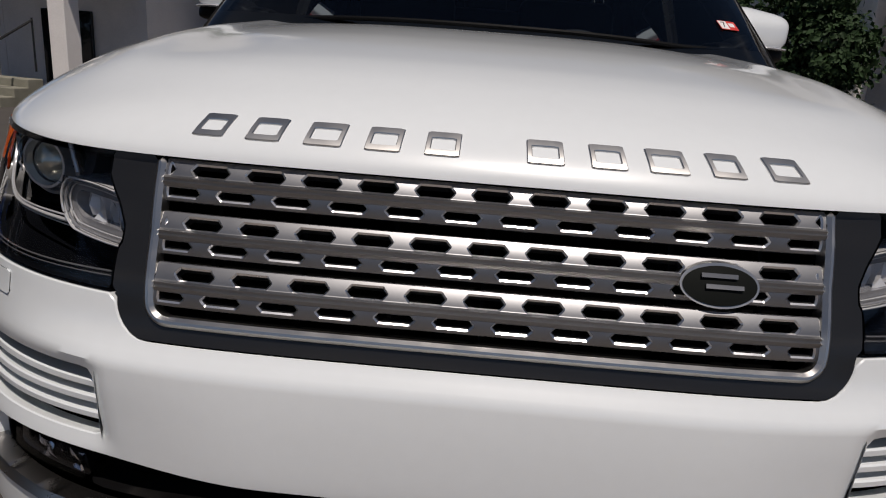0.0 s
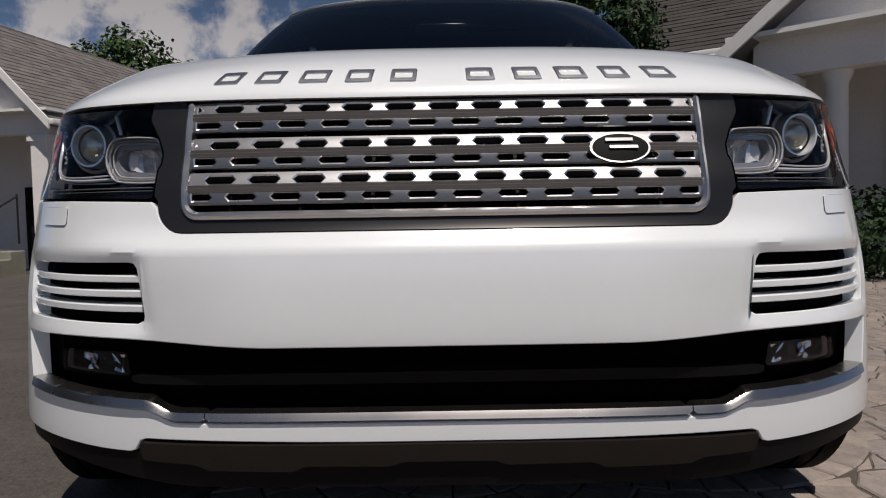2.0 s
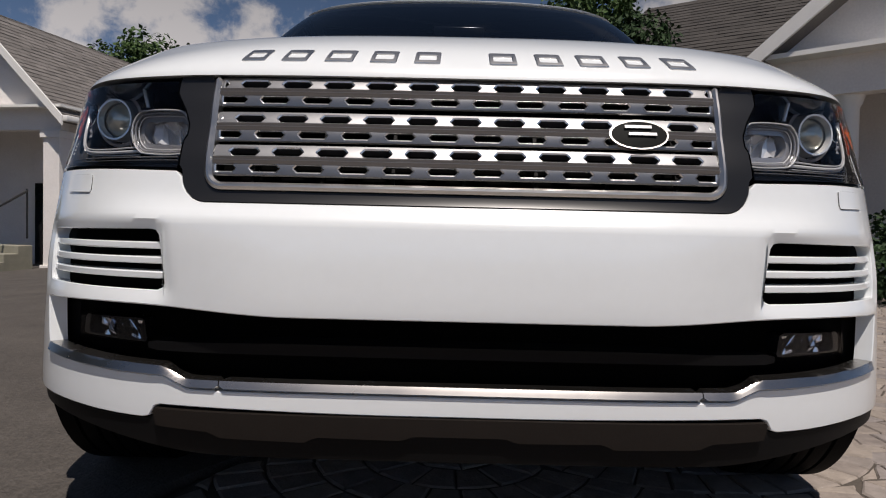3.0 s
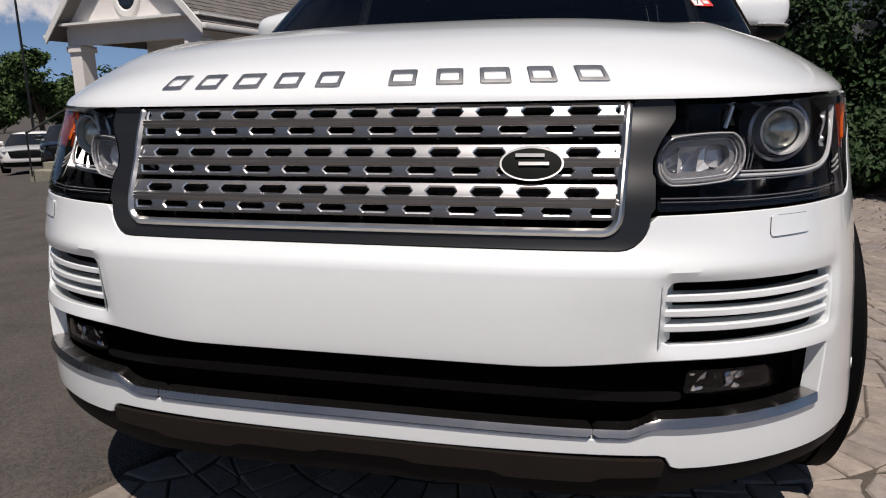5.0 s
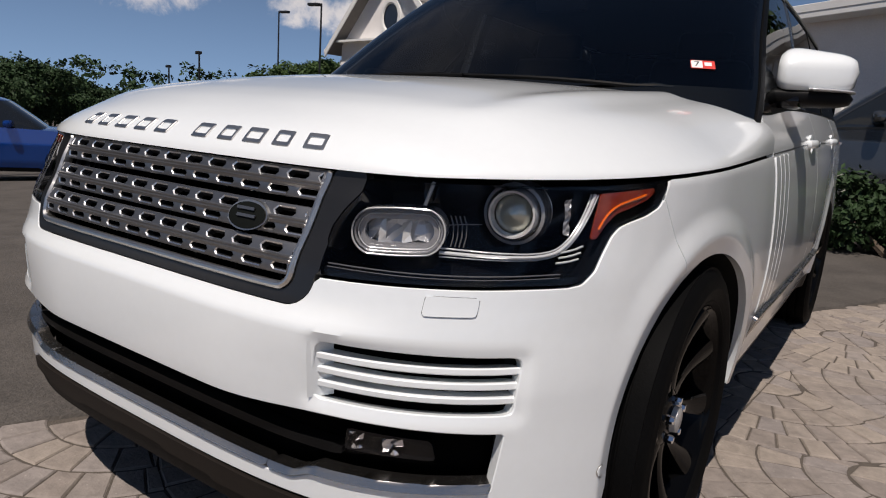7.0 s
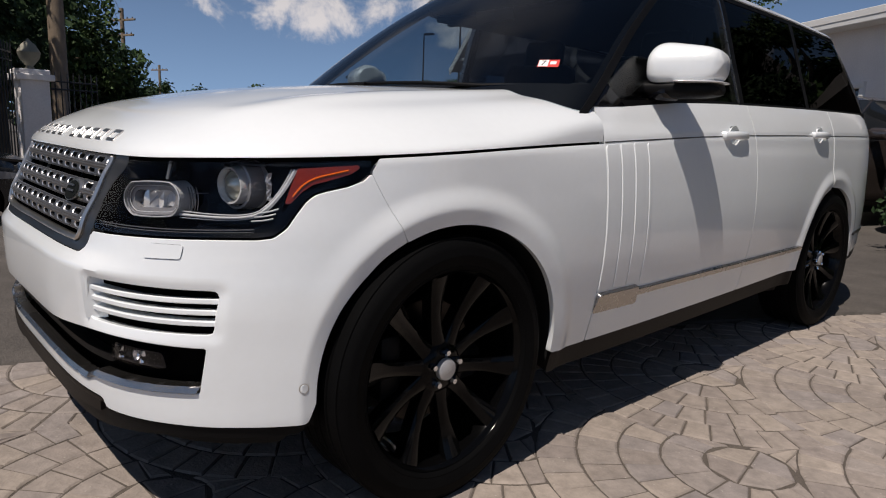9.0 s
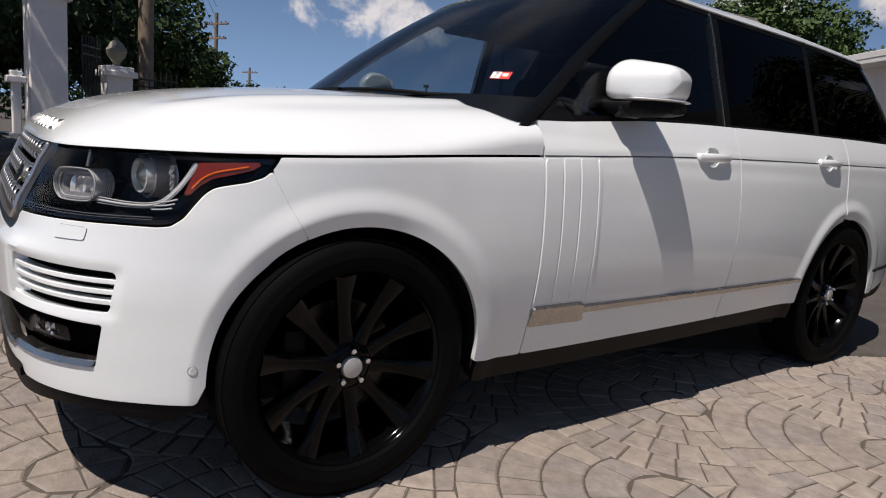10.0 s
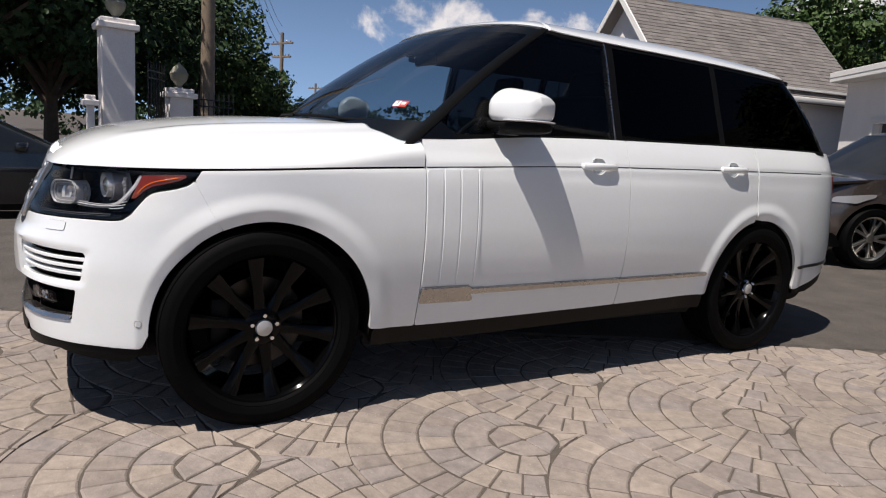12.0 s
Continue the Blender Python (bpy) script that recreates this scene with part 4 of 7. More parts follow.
# ---- headlamps ----
for sg in (1, -1):
    fl = (lambda d: d) if sg > 0 else (lambda d: mirror_x(*d))
    top_cut = lambda s, z: np.maximum(lamp_r(s, z), z - (waist(plan(s, 1.0, nose_y(z), tail_y(z))[1]) - 0.005))
    SR, ZR = lin(s_x(0.48), s_y(-0.17), 0.012), lin(0.77, 1.0, 0.008)
    lamp = part("headlamp", fl(patch(body, SR, ZR, lambda s, z: top_cut(s, z) + 0.002, -0.125)), M_LAMPIN, car, "clear wraparound headlamp with black housing")
    part("lamp_wall", fl((lambda d: (d[0], [f for f in d[1] if len(f) == 4 and max(f) >= d[2]]))((lambda vf: (*vf, len(patch(body, SR, ZR, lambda s, z: top_cut(s, z) + 0.002, 0.0)[0])))(patch(body, SR, ZR, lambda s, z: top_cut(s, z) + 0.002, -0.001, 0.128)))), M_LAMPIN, lamp)
    lens = part("lens", fl(patch(body, SR, ZR, lambda s, z: top_cut(s, z) + 0.0015, 0.0)), M_LENS, lamp)
    lens.visible_shadow = False
    part("lower_band", fl(patch(body, SR, ZR, lambda s, z: np.maximum(top_cut(s, z) + 0.002, z - 0.806), -0.012)), M_LAMPIN, lamp)
    for zz_, rr_ in ((0.8085, 0.0014), (0.8025, 0.0009)):
        part("light_line", fl(skin_line([(s_x(0.52), zz_), (s_x(0.64), zz_), (s_x(0.76), zz_ + 0.001), (s_x(0.868), zz_ + 0.004)], 0.008, rr_)), M_FAINT, lamp, "thin clear light line")
    # oval inner lamp: nested clear rings round a cut-glass reflector, on a slanting plane
    OA, OB = 0.088, 0.0455
    OCN, OU, ON = np.array([0.588, -0.654, 0.862]), np.array([0.8800, 0.4617, 0.05]), np.array([0.4646, -0.8855, 0.0])

    def oval_at(a, b, d=0.0):
        a, b = np.broadcast_arrays(np.asarray(a, float), np.asarray(b, float))
        return OCN + a[..., None] * OU + b[..., None] * np.array([0, 0, 1.0]) - np.asarray(d, float)[..., None] * ON

    def stadium(s, z, g=0.0):
        return np.hypot(np.maximum(np.abs(s) - (OA - OB), 0), z) - OB + g
    os_, oz = lin(-0.095, 0.095, 0.004), lin(-0.052, 0.052, 0.0035)
    for g, dd, rr_, mm in ((0.002, -0.010, 0.0019, M_CLEARP), (0.0075, -0.006, 0.0022, M_OVAL), (0.0125, -0.002, 0.0013, M_CLEARP), (0.0175, 0.004, 0.0022, M_OVAL), (0.0215, 0.010, 0.0010, M_CLEARP)):
        ring_ = []
        for t in np.linspace(0, 2 * math.pi, 72, endpoint=False):
            ca, sa = math.cos(t), math.sin(t)
            ring_.append((math.copysign(OA - OB, ca) * min(1.0, abs(ca) * 3.0) + (OB - g) * ca, (OB - g) * sa))
        part("oval_ring", fl(tube([tuple(p) for p in oval_at([q[0] for q in ring_], [q[1] for q in ring_], dd)], rr_, 6, closed=True)), mm, lamp, "clear oval light ring")
    part("oval_wall", fl(patch(oval_at, os_, oz, lambda s, z: np.maximum(stadium(s, z, 0.003), -stadium(s, z, 0.0235)), -0.002, 0.035)), M_OVAL, lamp)
    part("oval_bowl", fl(patch(oval_at, os_, oz, lambda s, z: stadium(s, z, 0.004), -0.034)), M_CRYSTAL, lamp)
    part("reflector", fl(facets(-0.076, 0.076, -0.036, 0.036, 10, 5, 0.008, 0.022, 5, lambda s, z: stadium(s, z, 0.014), oval_at)), M_CRYSTAL, lamp, "cut-glass reflector of the oval lamp", smooth=False)
    for k, (c0, w0) in enumerate(((-0.030, 0.013), (0.014, 0.016))):
        part("reflector_facet", fl(facets(c0 - w0 / 2, c0 + w0 / 2, -0.022, 0.018, 1, 2, 0.003, 0.010, 21 + k, None, oval_at)), M_CLEARP, lamp, smooth=False)
    def barrel(t, d):
        t, d = np.broadcast_arrays(np.asarray(t, float), np.asarray(d, float))
        ca, sa = np.cos(t), np.sin(t)
        return oval_at(np.sign(ca) * (OA - OB) * np.minimum(1.0, np.abs(ca) * 3.0) + OB * ca, OB * sa, d)
    part("oval_barrel", fl(patch(barrel, np.linspace(0, 2 * math.pi, 65), lin(-0.008, 0.045, 0.01), lambda t, d: 0 * t - 1)), M_CRYSTAL, lamp, "clear moulded barrel of the oval lamp")
    for wz, ul in ((0.012, 0.150),):
        part("clear_bar", fl(tube([tuple(p) for p in oval_at([0.090, ul * 0.8, ul], [wz, wz + 0.002, wz + 0.003], 0.018)], 0.0009, 6)), M_OVAL, lamp)
    # ribbed piece between the oval and the projector, and the blade above the oval
    for k in range(4):
        bow = 0.092 + 0.008 * k
        part("clear_rib", fl(tube([tuple(p) for p in oval_at([bow, bow + 0.006, bow + 0.007, bow + 0.003], [0.030, 0.012, -0.008, -0.028], 0.014)], 0.0014, 6)), M_FAINT, lamp)
    part("blade", fl(tube([tuple(p) for p in oval_at((0.046, 0.060), (0.050, 0.092), -0.004)], 0.0036, 8)), M_CLEARP, lamp)
    part("blade_plate", fl(facets(0.040, 0.070, 0.050, 0.092, 2, 2, 0.004, 0.004, 4, None, oval_at)), M_LAMPIN, lamp, smooth=False)
    # projector
    pc = np.array([0.7435, -0.505, 0.905])
    mp = Matrix.Translation(pc) @ pose(0, 0, 0, 0, 0, -76)
    prof = lambda k: [(r, -h) for r, h in k]
    part("projector_ring", fl(moved(lathe([(0.036, 0.018), (0.040, 0.030), (0.044, 0.030), (0.0465, 0.020), (0.048, -0.04), (0.060, -0.045)], 48), mp)), M_CLEARP, lamp, "chrome projector ring")
    part("projector_collar", fl(moved(lathe([(0.049, 0.0), (0.052, 0.014), (0.058, 0.012), (0.062, -0.03)], 48), mp)), M_OVAL, lamp)
    part("projector_lens", fl(moved(lathe([(0.0005, 0.034), (0.012, 0.032), (0.022, 0.027), (0.030, 0.021), (0.037, 0.012)], 40), mp)), M_BULB, lamp, "domed projector lens")
    # light guide: along the foot, then up the outer end
    gl = [(0.655, -0.618, 0.829), (0.72, -0.582, 0.829), (0.79, -0.537, 0.832), (0.826, -0.504, 0.841), (0.843, -0.481, 0.860), (0.853, -0.456, 0.890), (0.858, -0.436, 0.920), (0.861, -0.420, 0.949)]
    for k, (off_, rr_, mm) in enumerate(((0.0, 0.0036, M_CLEARP), (0.0085, 0.0018, M_GUIDE), (-0.0075, 0.0014, M_GUIDE))):
        q = np.linspace(0, len(gl) - 1, 48)
        line_ = [(float(curve1(t, range(8), [g[0] for g in gl])) - off_ * 0.6 * (t / 7), float(curve1(t, range(8), [g[1] for g in gl])) - off_ * 0.6 * (t / 7), float(curve1(t, range(8), [g[2] for g in gl])) + off_ * (1 - t / 7)) for t in q]
        part("light_guide", fl(tube(line_, rr_, 8)), mm, lamp, "clear bent light guide")
    fin_at = lambda a, b, d: np.array([0.836, -0.476, 0.0]) + np.stack([a * 0.72, a * 0.69, b], -1) - np.asarray(d)[..., None] * np.array([0.69, -0.72, 0.0])
    # clear pieces at the outer end
    part("clear_fin", fl(facets(-0.006, 0.006, 0.874, 0.940, 2, 9, 0.0, 0.009, 3, None, fin_at)), M_OVAL, lamp, smooth=False)
    for k in range(3):
        part("clear_bar", fl(skin_line([(s_x(0.862) + 0.004 * k, 0.832 + 0.009 * k), (s_x(0.876) + 0.003 * k, 0.834 + 0.010 * k), (s_x(0.886) + 0.003 * k, 0.838 + 0.011 * k)], 0.010, 0.0020, 8)), M_CLEARP, lamp)
    arc_ = [tuple(Vector(pc) + Vector((0.016 + 0.020 * math.cos(t), 0.010 + 0.050 * math.cos(t), 0.046 * math.sin(t)))) for t in np.linspace(-0.95, 0.95, 16)]
    part("arc_ring", fl(tube(arc_, [0.0006 + 0.0016 * math.sin(math.pi * i_ / 15) for i_ in range(16)], 6)), M_CLEARP, lamp)
    amb = [(1.025, 0.871), (1.040, 0.872), (1.062, 0.898), (1.090, 0.917), (1.120, 0.924), (1.185, 0.942), (1.207, 0.955), (1.203, 0.963), (1.039, 0.953)]
    part("amber_reflector", fl(patch(body, lin(1.015, 1.215, 0.005), lin(0.865, 0.967, 0.0035), sd_poly(amb, 0.002), -0.005, 0.004)), M_AMBER, lamp, "amber side reflector")
    part("amber_tube", fl(skin_line([(1.042, 0.888), (1.062, 0.914), (1.088, 0.930), (1.175, 0.950)], 0.0045, 0.0028, 20)), M_AMBERL, lamp)
    part("upper_tray", fl(patch(body, SR, lin(0.950, 0.975, 0.003), lambda s, z: np.maximum(top_cut(s, z) + 0.004, 0.960 - z), -0.02, 0.03)), M_LAMPIN, lamp)

# ---- bonnet ----
def scuttle(x):
    return 0.36 + 0.27 * (np.abs(x) / 0.92) ** 2.2


part("bonnet", patch(hood, lin(-2.3, 2.3, 0.02), np.concatenate([np.linspace(0, 1, 16), np.linspace(1.04, 2, 40)]), lambda s, v: np.where(v < 0.999, hood(s, v)[..., 1] - 0.642, hood(s, v)[..., 1] - np.minimum(scuttle(hood(s, v)[..., 0]), 0.642)), 0.004, 0.02), M_WHITE, car, "glossy white clamshell bonnet")
part("scuttle_panel", patch(lambda a, b: np.stack([a, scuttle(a) - 0.03 + b, hood_skin(a, scuttle(a) + b) - 0.014 + 0.16 * np.clip(b - 0.05, 0, 1)], -1), lin(-0.93, 0.93, 0.04), lin(0, 0.20, 0.03), lambda a, b: 0 * a - 1), M_TRIM, car, "black plastic scuttle panel")
for x0, x1, y0 in ((0.70, -0.05, 0.60), (0.02, -0.66, 0.44)):
    pts = []
    for t in np.linspace(0, 1, 14):
        x = x0 + (x1 - x0) * t
        y = scuttle(x) + 0.015 + 0.02 * t
        pts.append((x, y, float(hood_top(x, y)) + 0.020))
    part("wiper", tube(pts, 0.007, 6), M_TRIM, car, "black wiper resting on the windscreen base")

# ---- flanks ----
def panel(name, region, label, mat=None, step=0.02, s0=0.8, s1=S3, z0=0.25, z1=1.26, off=0.0, depth=0.02, parent=None, mapping=None, zstep=0.016, lip=0.0):
    return both(name, patch(mapping or flank, lin(s0, s1, step), lin(z0, z1, zstep), region, off, depth, lip), mat or M_WHITE, parent or car, label)


def belt(y):
    return curve1(y, [0.5, 0.65, 1.7, 3.4, 4.0], [1.155, 1.160, 1.203, 1.226, 1.226])


def flank(s, z):
    """Body side with the shoulder above the waist line leaning in to the glass."""
    s, z = np.broadcast_arrays(np.asarray(s, float), np.asarray(z, float))
    P = body(s, np.minimum(z, 1.12))
    zw = waist(P[..., 1])
    k = np.clip((z - zw) / 0.13, 0, 1.3)
    lean = 0.052 * k ** 1.25
    groove = 0.004 * np.exp(-((z - zw) / 0.008) ** 2)
    P[..., 0] -= np.sign(P[..., 0]) * (lean + groove)
    P[..., 2] = z
    return P


ypos = lambda s, z: body(s, np.minimum(z, 1.1))[..., 1]
SILL = lambda y: curve1(y, [0.42, 0.66, 1.48, 2.5], [0.355, 0.345, 0.357, 0.386])
D1, D2, D3 = 0.647, 1.812, 2.860


def wing_region(s, z):
    y = ypos(s, z)
    out = np.maximum(seam_bumper(z) + 0.0005 - s, y - D1 + 0.002)
    out = np.maximum(out, np.maximum(z - waist(y) + 0.005, SILL(y) - z))
    out = np.maximum(out, -(lamp_r(s, z) - 0.004))
    return np.maximum(out, -arch_hole(s, z))


panel("front_wing", wing_region, "glossy white front wing", s0=s_y(-0.35), s1=s_y(0.7), step=0.008, zstep=0.0095)


HANDLES = ((1.605, 1.070), (2.625, 1.090))


def handle_hole(y, z):
    return np.minimum(*[np.hypot((y - yc) / 1.15, z - zc) - 0.040 for yc, zc in HANDLES])


def door_region(ya, yb):
    def f(s, z):
        y = ypos(s, z)
        out = np.maximum(ya + 0.002 - y, y - yb + 0.002)
        out = np.maximum(out, np.maximum(z - belt(y), SILL(y) - z))
        return np.maximum(np.maximum(out, -arch_hole(s, z)), -handle_hole(y, z))
    return f


panel("front_door", door_region(D1, D2), "glossy white front door", s0=s_y(0.6), s1=s_y(1.85), step=0.014, zstep=0.011)
panel("rear_door", door_region(D2, D3), "glossy white rear door", s0=s_y(1.75), s1=s_y(2.85), step=0.014, zstep=0.011)


def quarter_region(s, z):
    y = ypos(s, z)
    out = np.maximum(np.where(z > 0.80, D3 + 0.002 - y, WB - y), np.maximum(z - belt(y), 0.36 + 0.11 * sstep(y, 3.32, 3.95) - z))
    out = np.maximum(out, s - S3 + 0.001)
    return np.maximum(out, -arch_hole(s, z))


panel("rear_quarter", quarter_region, "glossy white rear quarter", s0=s_y(2.7), s1=S3, step=0.012, zstep=0.011)
# sill, dark, under the doors
panel("sill", lambda s, z: np.maximum(np.maximum(z - SILL(ypos(s, z)) + 0.004, SILL(ypos(s, z)) - 0.085 - z), np.maximum(0.445 - ypos(s, z), ypos(s, z) - 2.50)), "dark grey plastic sill", M_SKID, s0=s_y(0.38), s1=s_y(2.52), z0=0.23, z1=0.39, off=-0.012, depth=0.06)
# waistline joint across the doors
for ya, yb in ((D1 + 0.004, D2 - 0.004), (D2 + 0.004, D3 - 0.004), (D3 + 0.004, 3.60)):
    line = [tuple(p - np.array([0.0005, 0, 0])) for p in flank(np.array([s_y(y) for y in lin(ya, yb, 0.05)]), waist(lin(ya, yb, 0.05)))]
    both("waist_joint", tube(line, 0.0030, 6), M_GREY, car)
# bright side moulding with its block behind the wheel


def moulding(s, z):
    y = ypos(s, z)
    a = np.maximum(np.abs(z - (0.498 + 0.0075 * (y - 1.0))) - (0.0120 - 0.002 * (y - 0.9)), np.maximum(0.86 - y, y - 2.46))
    b = sd_poly([(D1 + 0.005, 0.452), (D1 + 0.006, 0.521), (0.895, 0.521), (0.905, 0.485), (0.925, 0.449)], 0.008)(y, z)
    return np.minimum(a, b)


def moulding_face(s, z):
    """The moulding turns a little towards the ground."""
    P = flank(s, z)
    P[..., 0] -= np.sign(P[..., 0]) * 0.22 * (0.521 - z)
    return P


panel("side_moulding", moulding, "satin silver side moulding", M_SATIN, s0=s_y(0.6), s1=s_y(2.5), z0=0.43, z1=0.535, step=0.010, zstep=0.004, off=0.016, depth=0.02, lip=0.002, mapping=moulding_face)
# raised blades on the front door
for ya, yb in ((0.652, 0.727), (0.737, 0.810), (0.820, 0.900), (0.908, 0.920)):
    panel("door_blade", lambda s, z, ya=ya, yb=yb: np.maximum(np.maximum(ya - ypos(s, z), ypos(s, z) - yb), np.maximum(z - waist(ypos(s, z)) + 0.010, 0.530 - z)), "white vertical blade on the door", s0=s_y(0.64), s1=s_y(0.92), step=0.006, z0=0.52, z1=1.04, off=0.0030, depth=0.005, lip=0.0012)
# door handles: a bar across a sunk bowl
for yc, zc in HANDLES:
    wv = float(flank(np.array([s_y(yc)]), np.array([zc]))[0][0])
    for sg in (1, -1):
        fl = (lambda d: d) if sg > 0 else (lambda d: mirror_x(*d))
        pts = [(wv - 0.006, yc - 0.104, zc - 0.002), (wv + 0.008, yc - 0.098, zc - 0.001), (wv + 0.020, yc - 0.07, zc), (wv + 0.022, yc, zc + 0.001), (wv + 0.020, yc + 0.075, zc + 0.001), (wv + 0.010, yc + 0.102, zc), (wv - 0.006, yc + 0.108, zc)]
        hv, hf = tube(pts, 0.011, 12)
        hv = np.array(hv)
        hv[:, 2] = zc + (hv[:, 2] - zc) * 1.55
        hd = part("door_handle", fl((hv, hf)), M_WHITE, car, "white pull handle")
        cup = moved(lathe([(0.0005, -0.032), (0.014, -0.031), (0.026, -0.025), (0.034, -0.014), (0.0385, -0.004), (0.0405, 0.001)], 32), Matrix.Translation((wv - 0.001, yc, zc)) @ Matrix.Diagonal((1, 1.15, 1, 1)))
        part("handle_cup", fl((cup[0], [q[::-1] for q in cup[1]])), M_WHITE, hd)
# fuel flap line, tail lamps
both("tail_lamp", patch(flank, lin(S2 + 0.18, S3 - 0.45, 0.02), lin(0.86, 1.14, 0.012), lambda s, z: np.maximum(3.72 + np.clip(1.075 - z, 0, 1) * 1.0 - ypos(s, z), np.abs(z - 1.0) - 0.085), 0.006, 0.03), M_REDL, car, "dark red tail lamp")
both("rear_lower_trim", patch(flank, lin(s_y(3.3), S3, 0.03), lin(0.33, 0.52, 0.02), lambda s, z: np.maximum(np.abs(z - 0.335 - 0.11 * sstep(ypos(s, z), 3.32, 3.95)) - 0.035, -arch_hole(s, z, 0.01)), -0.004, 0.03), M_TRIM, car, "dark rear bumper lip")
both("rear_strip", patch(flank, lin(s_y(3.36), S3, 0.02), lin(0.44, 0.58, 0.008), lambda s, z: np.maximum(np.abs(z - 0.505 - 0.03 * (ypos(s, z) - 3.4)) - 0.009, -arch_hole(s, z, 0.02)), 0.006, 0.02), M_GREY, car, "grey strip on the rear bumper")
# wheel-arch liners
for cy in (0.0, WB):
    n = 28
    V, F = [], []
    for i in range(n):
        a = math.pi * (-0.05 + 1.10 * i / (n - 1))
        yy_, zz_ = cy + ARCH_BACK + ARCH_R * math.cos(a), HUB_Z + ARCH_R * math.sin(a)
        rim_x = abs(float(body(np.array([s_y(yy_)]), np.array([max(zz_, 0.30)]))[0][0])) - 0.012
        for xx in (rim_x, 0.60):
            V.append((xx, cy + ARCH_BACK + (ARCH_R + 0.006) * math.cos(a), HUB_Z + (ARCH_R + 0.006) * math.sin(a)))
    F = [[2 * i, 2 * i + 1, 2 * i + 3, 2 * i + 2] for i in range(n - 1)]
    F.append([2 * i + 1 for i in range(n)])
    both("arch_liner", (np.array(V), F), M_MATT, car, "black wheel arch liner")
part("underbody", boxes([((0, 1.5, 0.32), (1.70, 4.0, 0.10)), ((0, 1.5, 0.45), (1.2, 4.3, 0.2)), ((0, -0.45, 0.34), (1.3, 0.45, 0.14))], 0.02), M_MATT, car, "dark underbody")
# unseen boxes added under scuttle, behind bumper, so no light leaks through joints
part("light_blocker", boxes([((0, -0.12, 0.72), (1.16, 0.95, 0.5)), ((0, 0.50, 0.76), (1.66, 0.25, 0.52)), ((0.70, -0.52, 0.52), (0.26, 0.15, 0.40)), ((-0.70, -0.52, 0.52), (0.26, 0.15, 0.40))], 0.03), M_MATT, car)

# ---- the white SUV: glasshouse ----
EDGE = 0.925
cab_eave = lambda s, z: z - eave(cabin(s, z)[..., 1]) - 0.03 * np.clip(1.45 - cabin(s, z)[..., 1], 0, 0.4) / 0.4
scr = part("windscreen", patch(cabin, lin(-EDGE, EDGE, 0.03), lin(1.10, 1.78, 0.02), lambda s, z: np.maximum(np.maximum(np.abs(s) - EDGE, cab_eave(s, z)), hood_skin(cabin(s, z)[..., 0], cabin(s, z)[..., 1]) - 0.02 - z), 0.0), M_GLASS, car, "clear raked windscreen")
scr.visible_shadow = False
part("screen_band", patch(cabin, lin(-EDGE, EDGE, 0.02), lin(1.10, 1.78, 0.01), lambda s, z: np.maximum(np.maximum(np.maximum(np.abs(s) - EDGE, cab_eave(s, z)), hood_skin(cabin(s, z)[..., 0], cabin(s, z)[..., 1]) - 0.02 - z), -np.maximum(np.maximum(np.abs(s) - EDGE + 0.05, cab_eave(s, z) + 0.05), 1.222 + 0.0 * z - z)), -0.004), M_TRIM, car, "black printed screen border")
both("front_pillar", patch(cabin, lin(EDGE - 0.01, 1.06, 0.01), lin(1.08, 1.76, 0.02), lambda s, z: np.maximum(np.maximum(np.maximum(EDGE - s, s - 1.045), cab_eave(s, z)), hood_skin(cabin(s, z)[..., 0], cabin(s, z)[..., 1]) - 0.01 - z), 0.006, 0.03), M_TRIM, car, "black windscreen pillar")
cy_ = lambda s, z: cabin(s, z)[..., 1]
belt_c = lambda s, z: belt(cy_(s, z)) - 0.012 - z


def window(name, ya, yb, mat, lean=0.0, label="", off=0.0):
    def reg(s, z):
        y = cy_(s, z)
        out = np.maximum(ya + lean * (z - 1.2) - y, y - yb - lean * (z - 1.2))
        return np.maximum(np.maximum(out, np.maximum(cab_eave(s, z) + 0.012, belt_c(s, z))), 1.0 - s)
    a, b = both(name, patch(cabin, lin(1.0, 4.4, 0.03), lin(1.12, 1.72, 0.02), reg, off), mat, car, label)
    return a, b


for w_ in window("front_side_window", 0.3, 1.755, M_SIDEGL, 0, "tinted front side window"):
    w_.visible_shadow = False
window("rear_side_window", 1.795, 2.565, M_TINT, -0.03, "dark privacy glass rear side window")
window("quarter_window", 2.60, 3.62, M_TINT, -0.03, "dark privacy glass quarter window")


def upright(name, ya, yb, mat, lean, off, label):
    def reg(s, z):
        y = cy_(s, z)
        out = np.maximum(ya + lean * (z - 1.2) - y, y - yb - lean * (z - 1.2))
        return np.maximum(np.maximum(out, np.maximum(cab_eave(s, z), belt_c(s, z))), 1.0 - s)
    both(name, patch(cabin, lin(1.0, 4.2, 0.01), lin(1.12, 1.72, 0.02), reg, off, 0.03), mat, car, label)


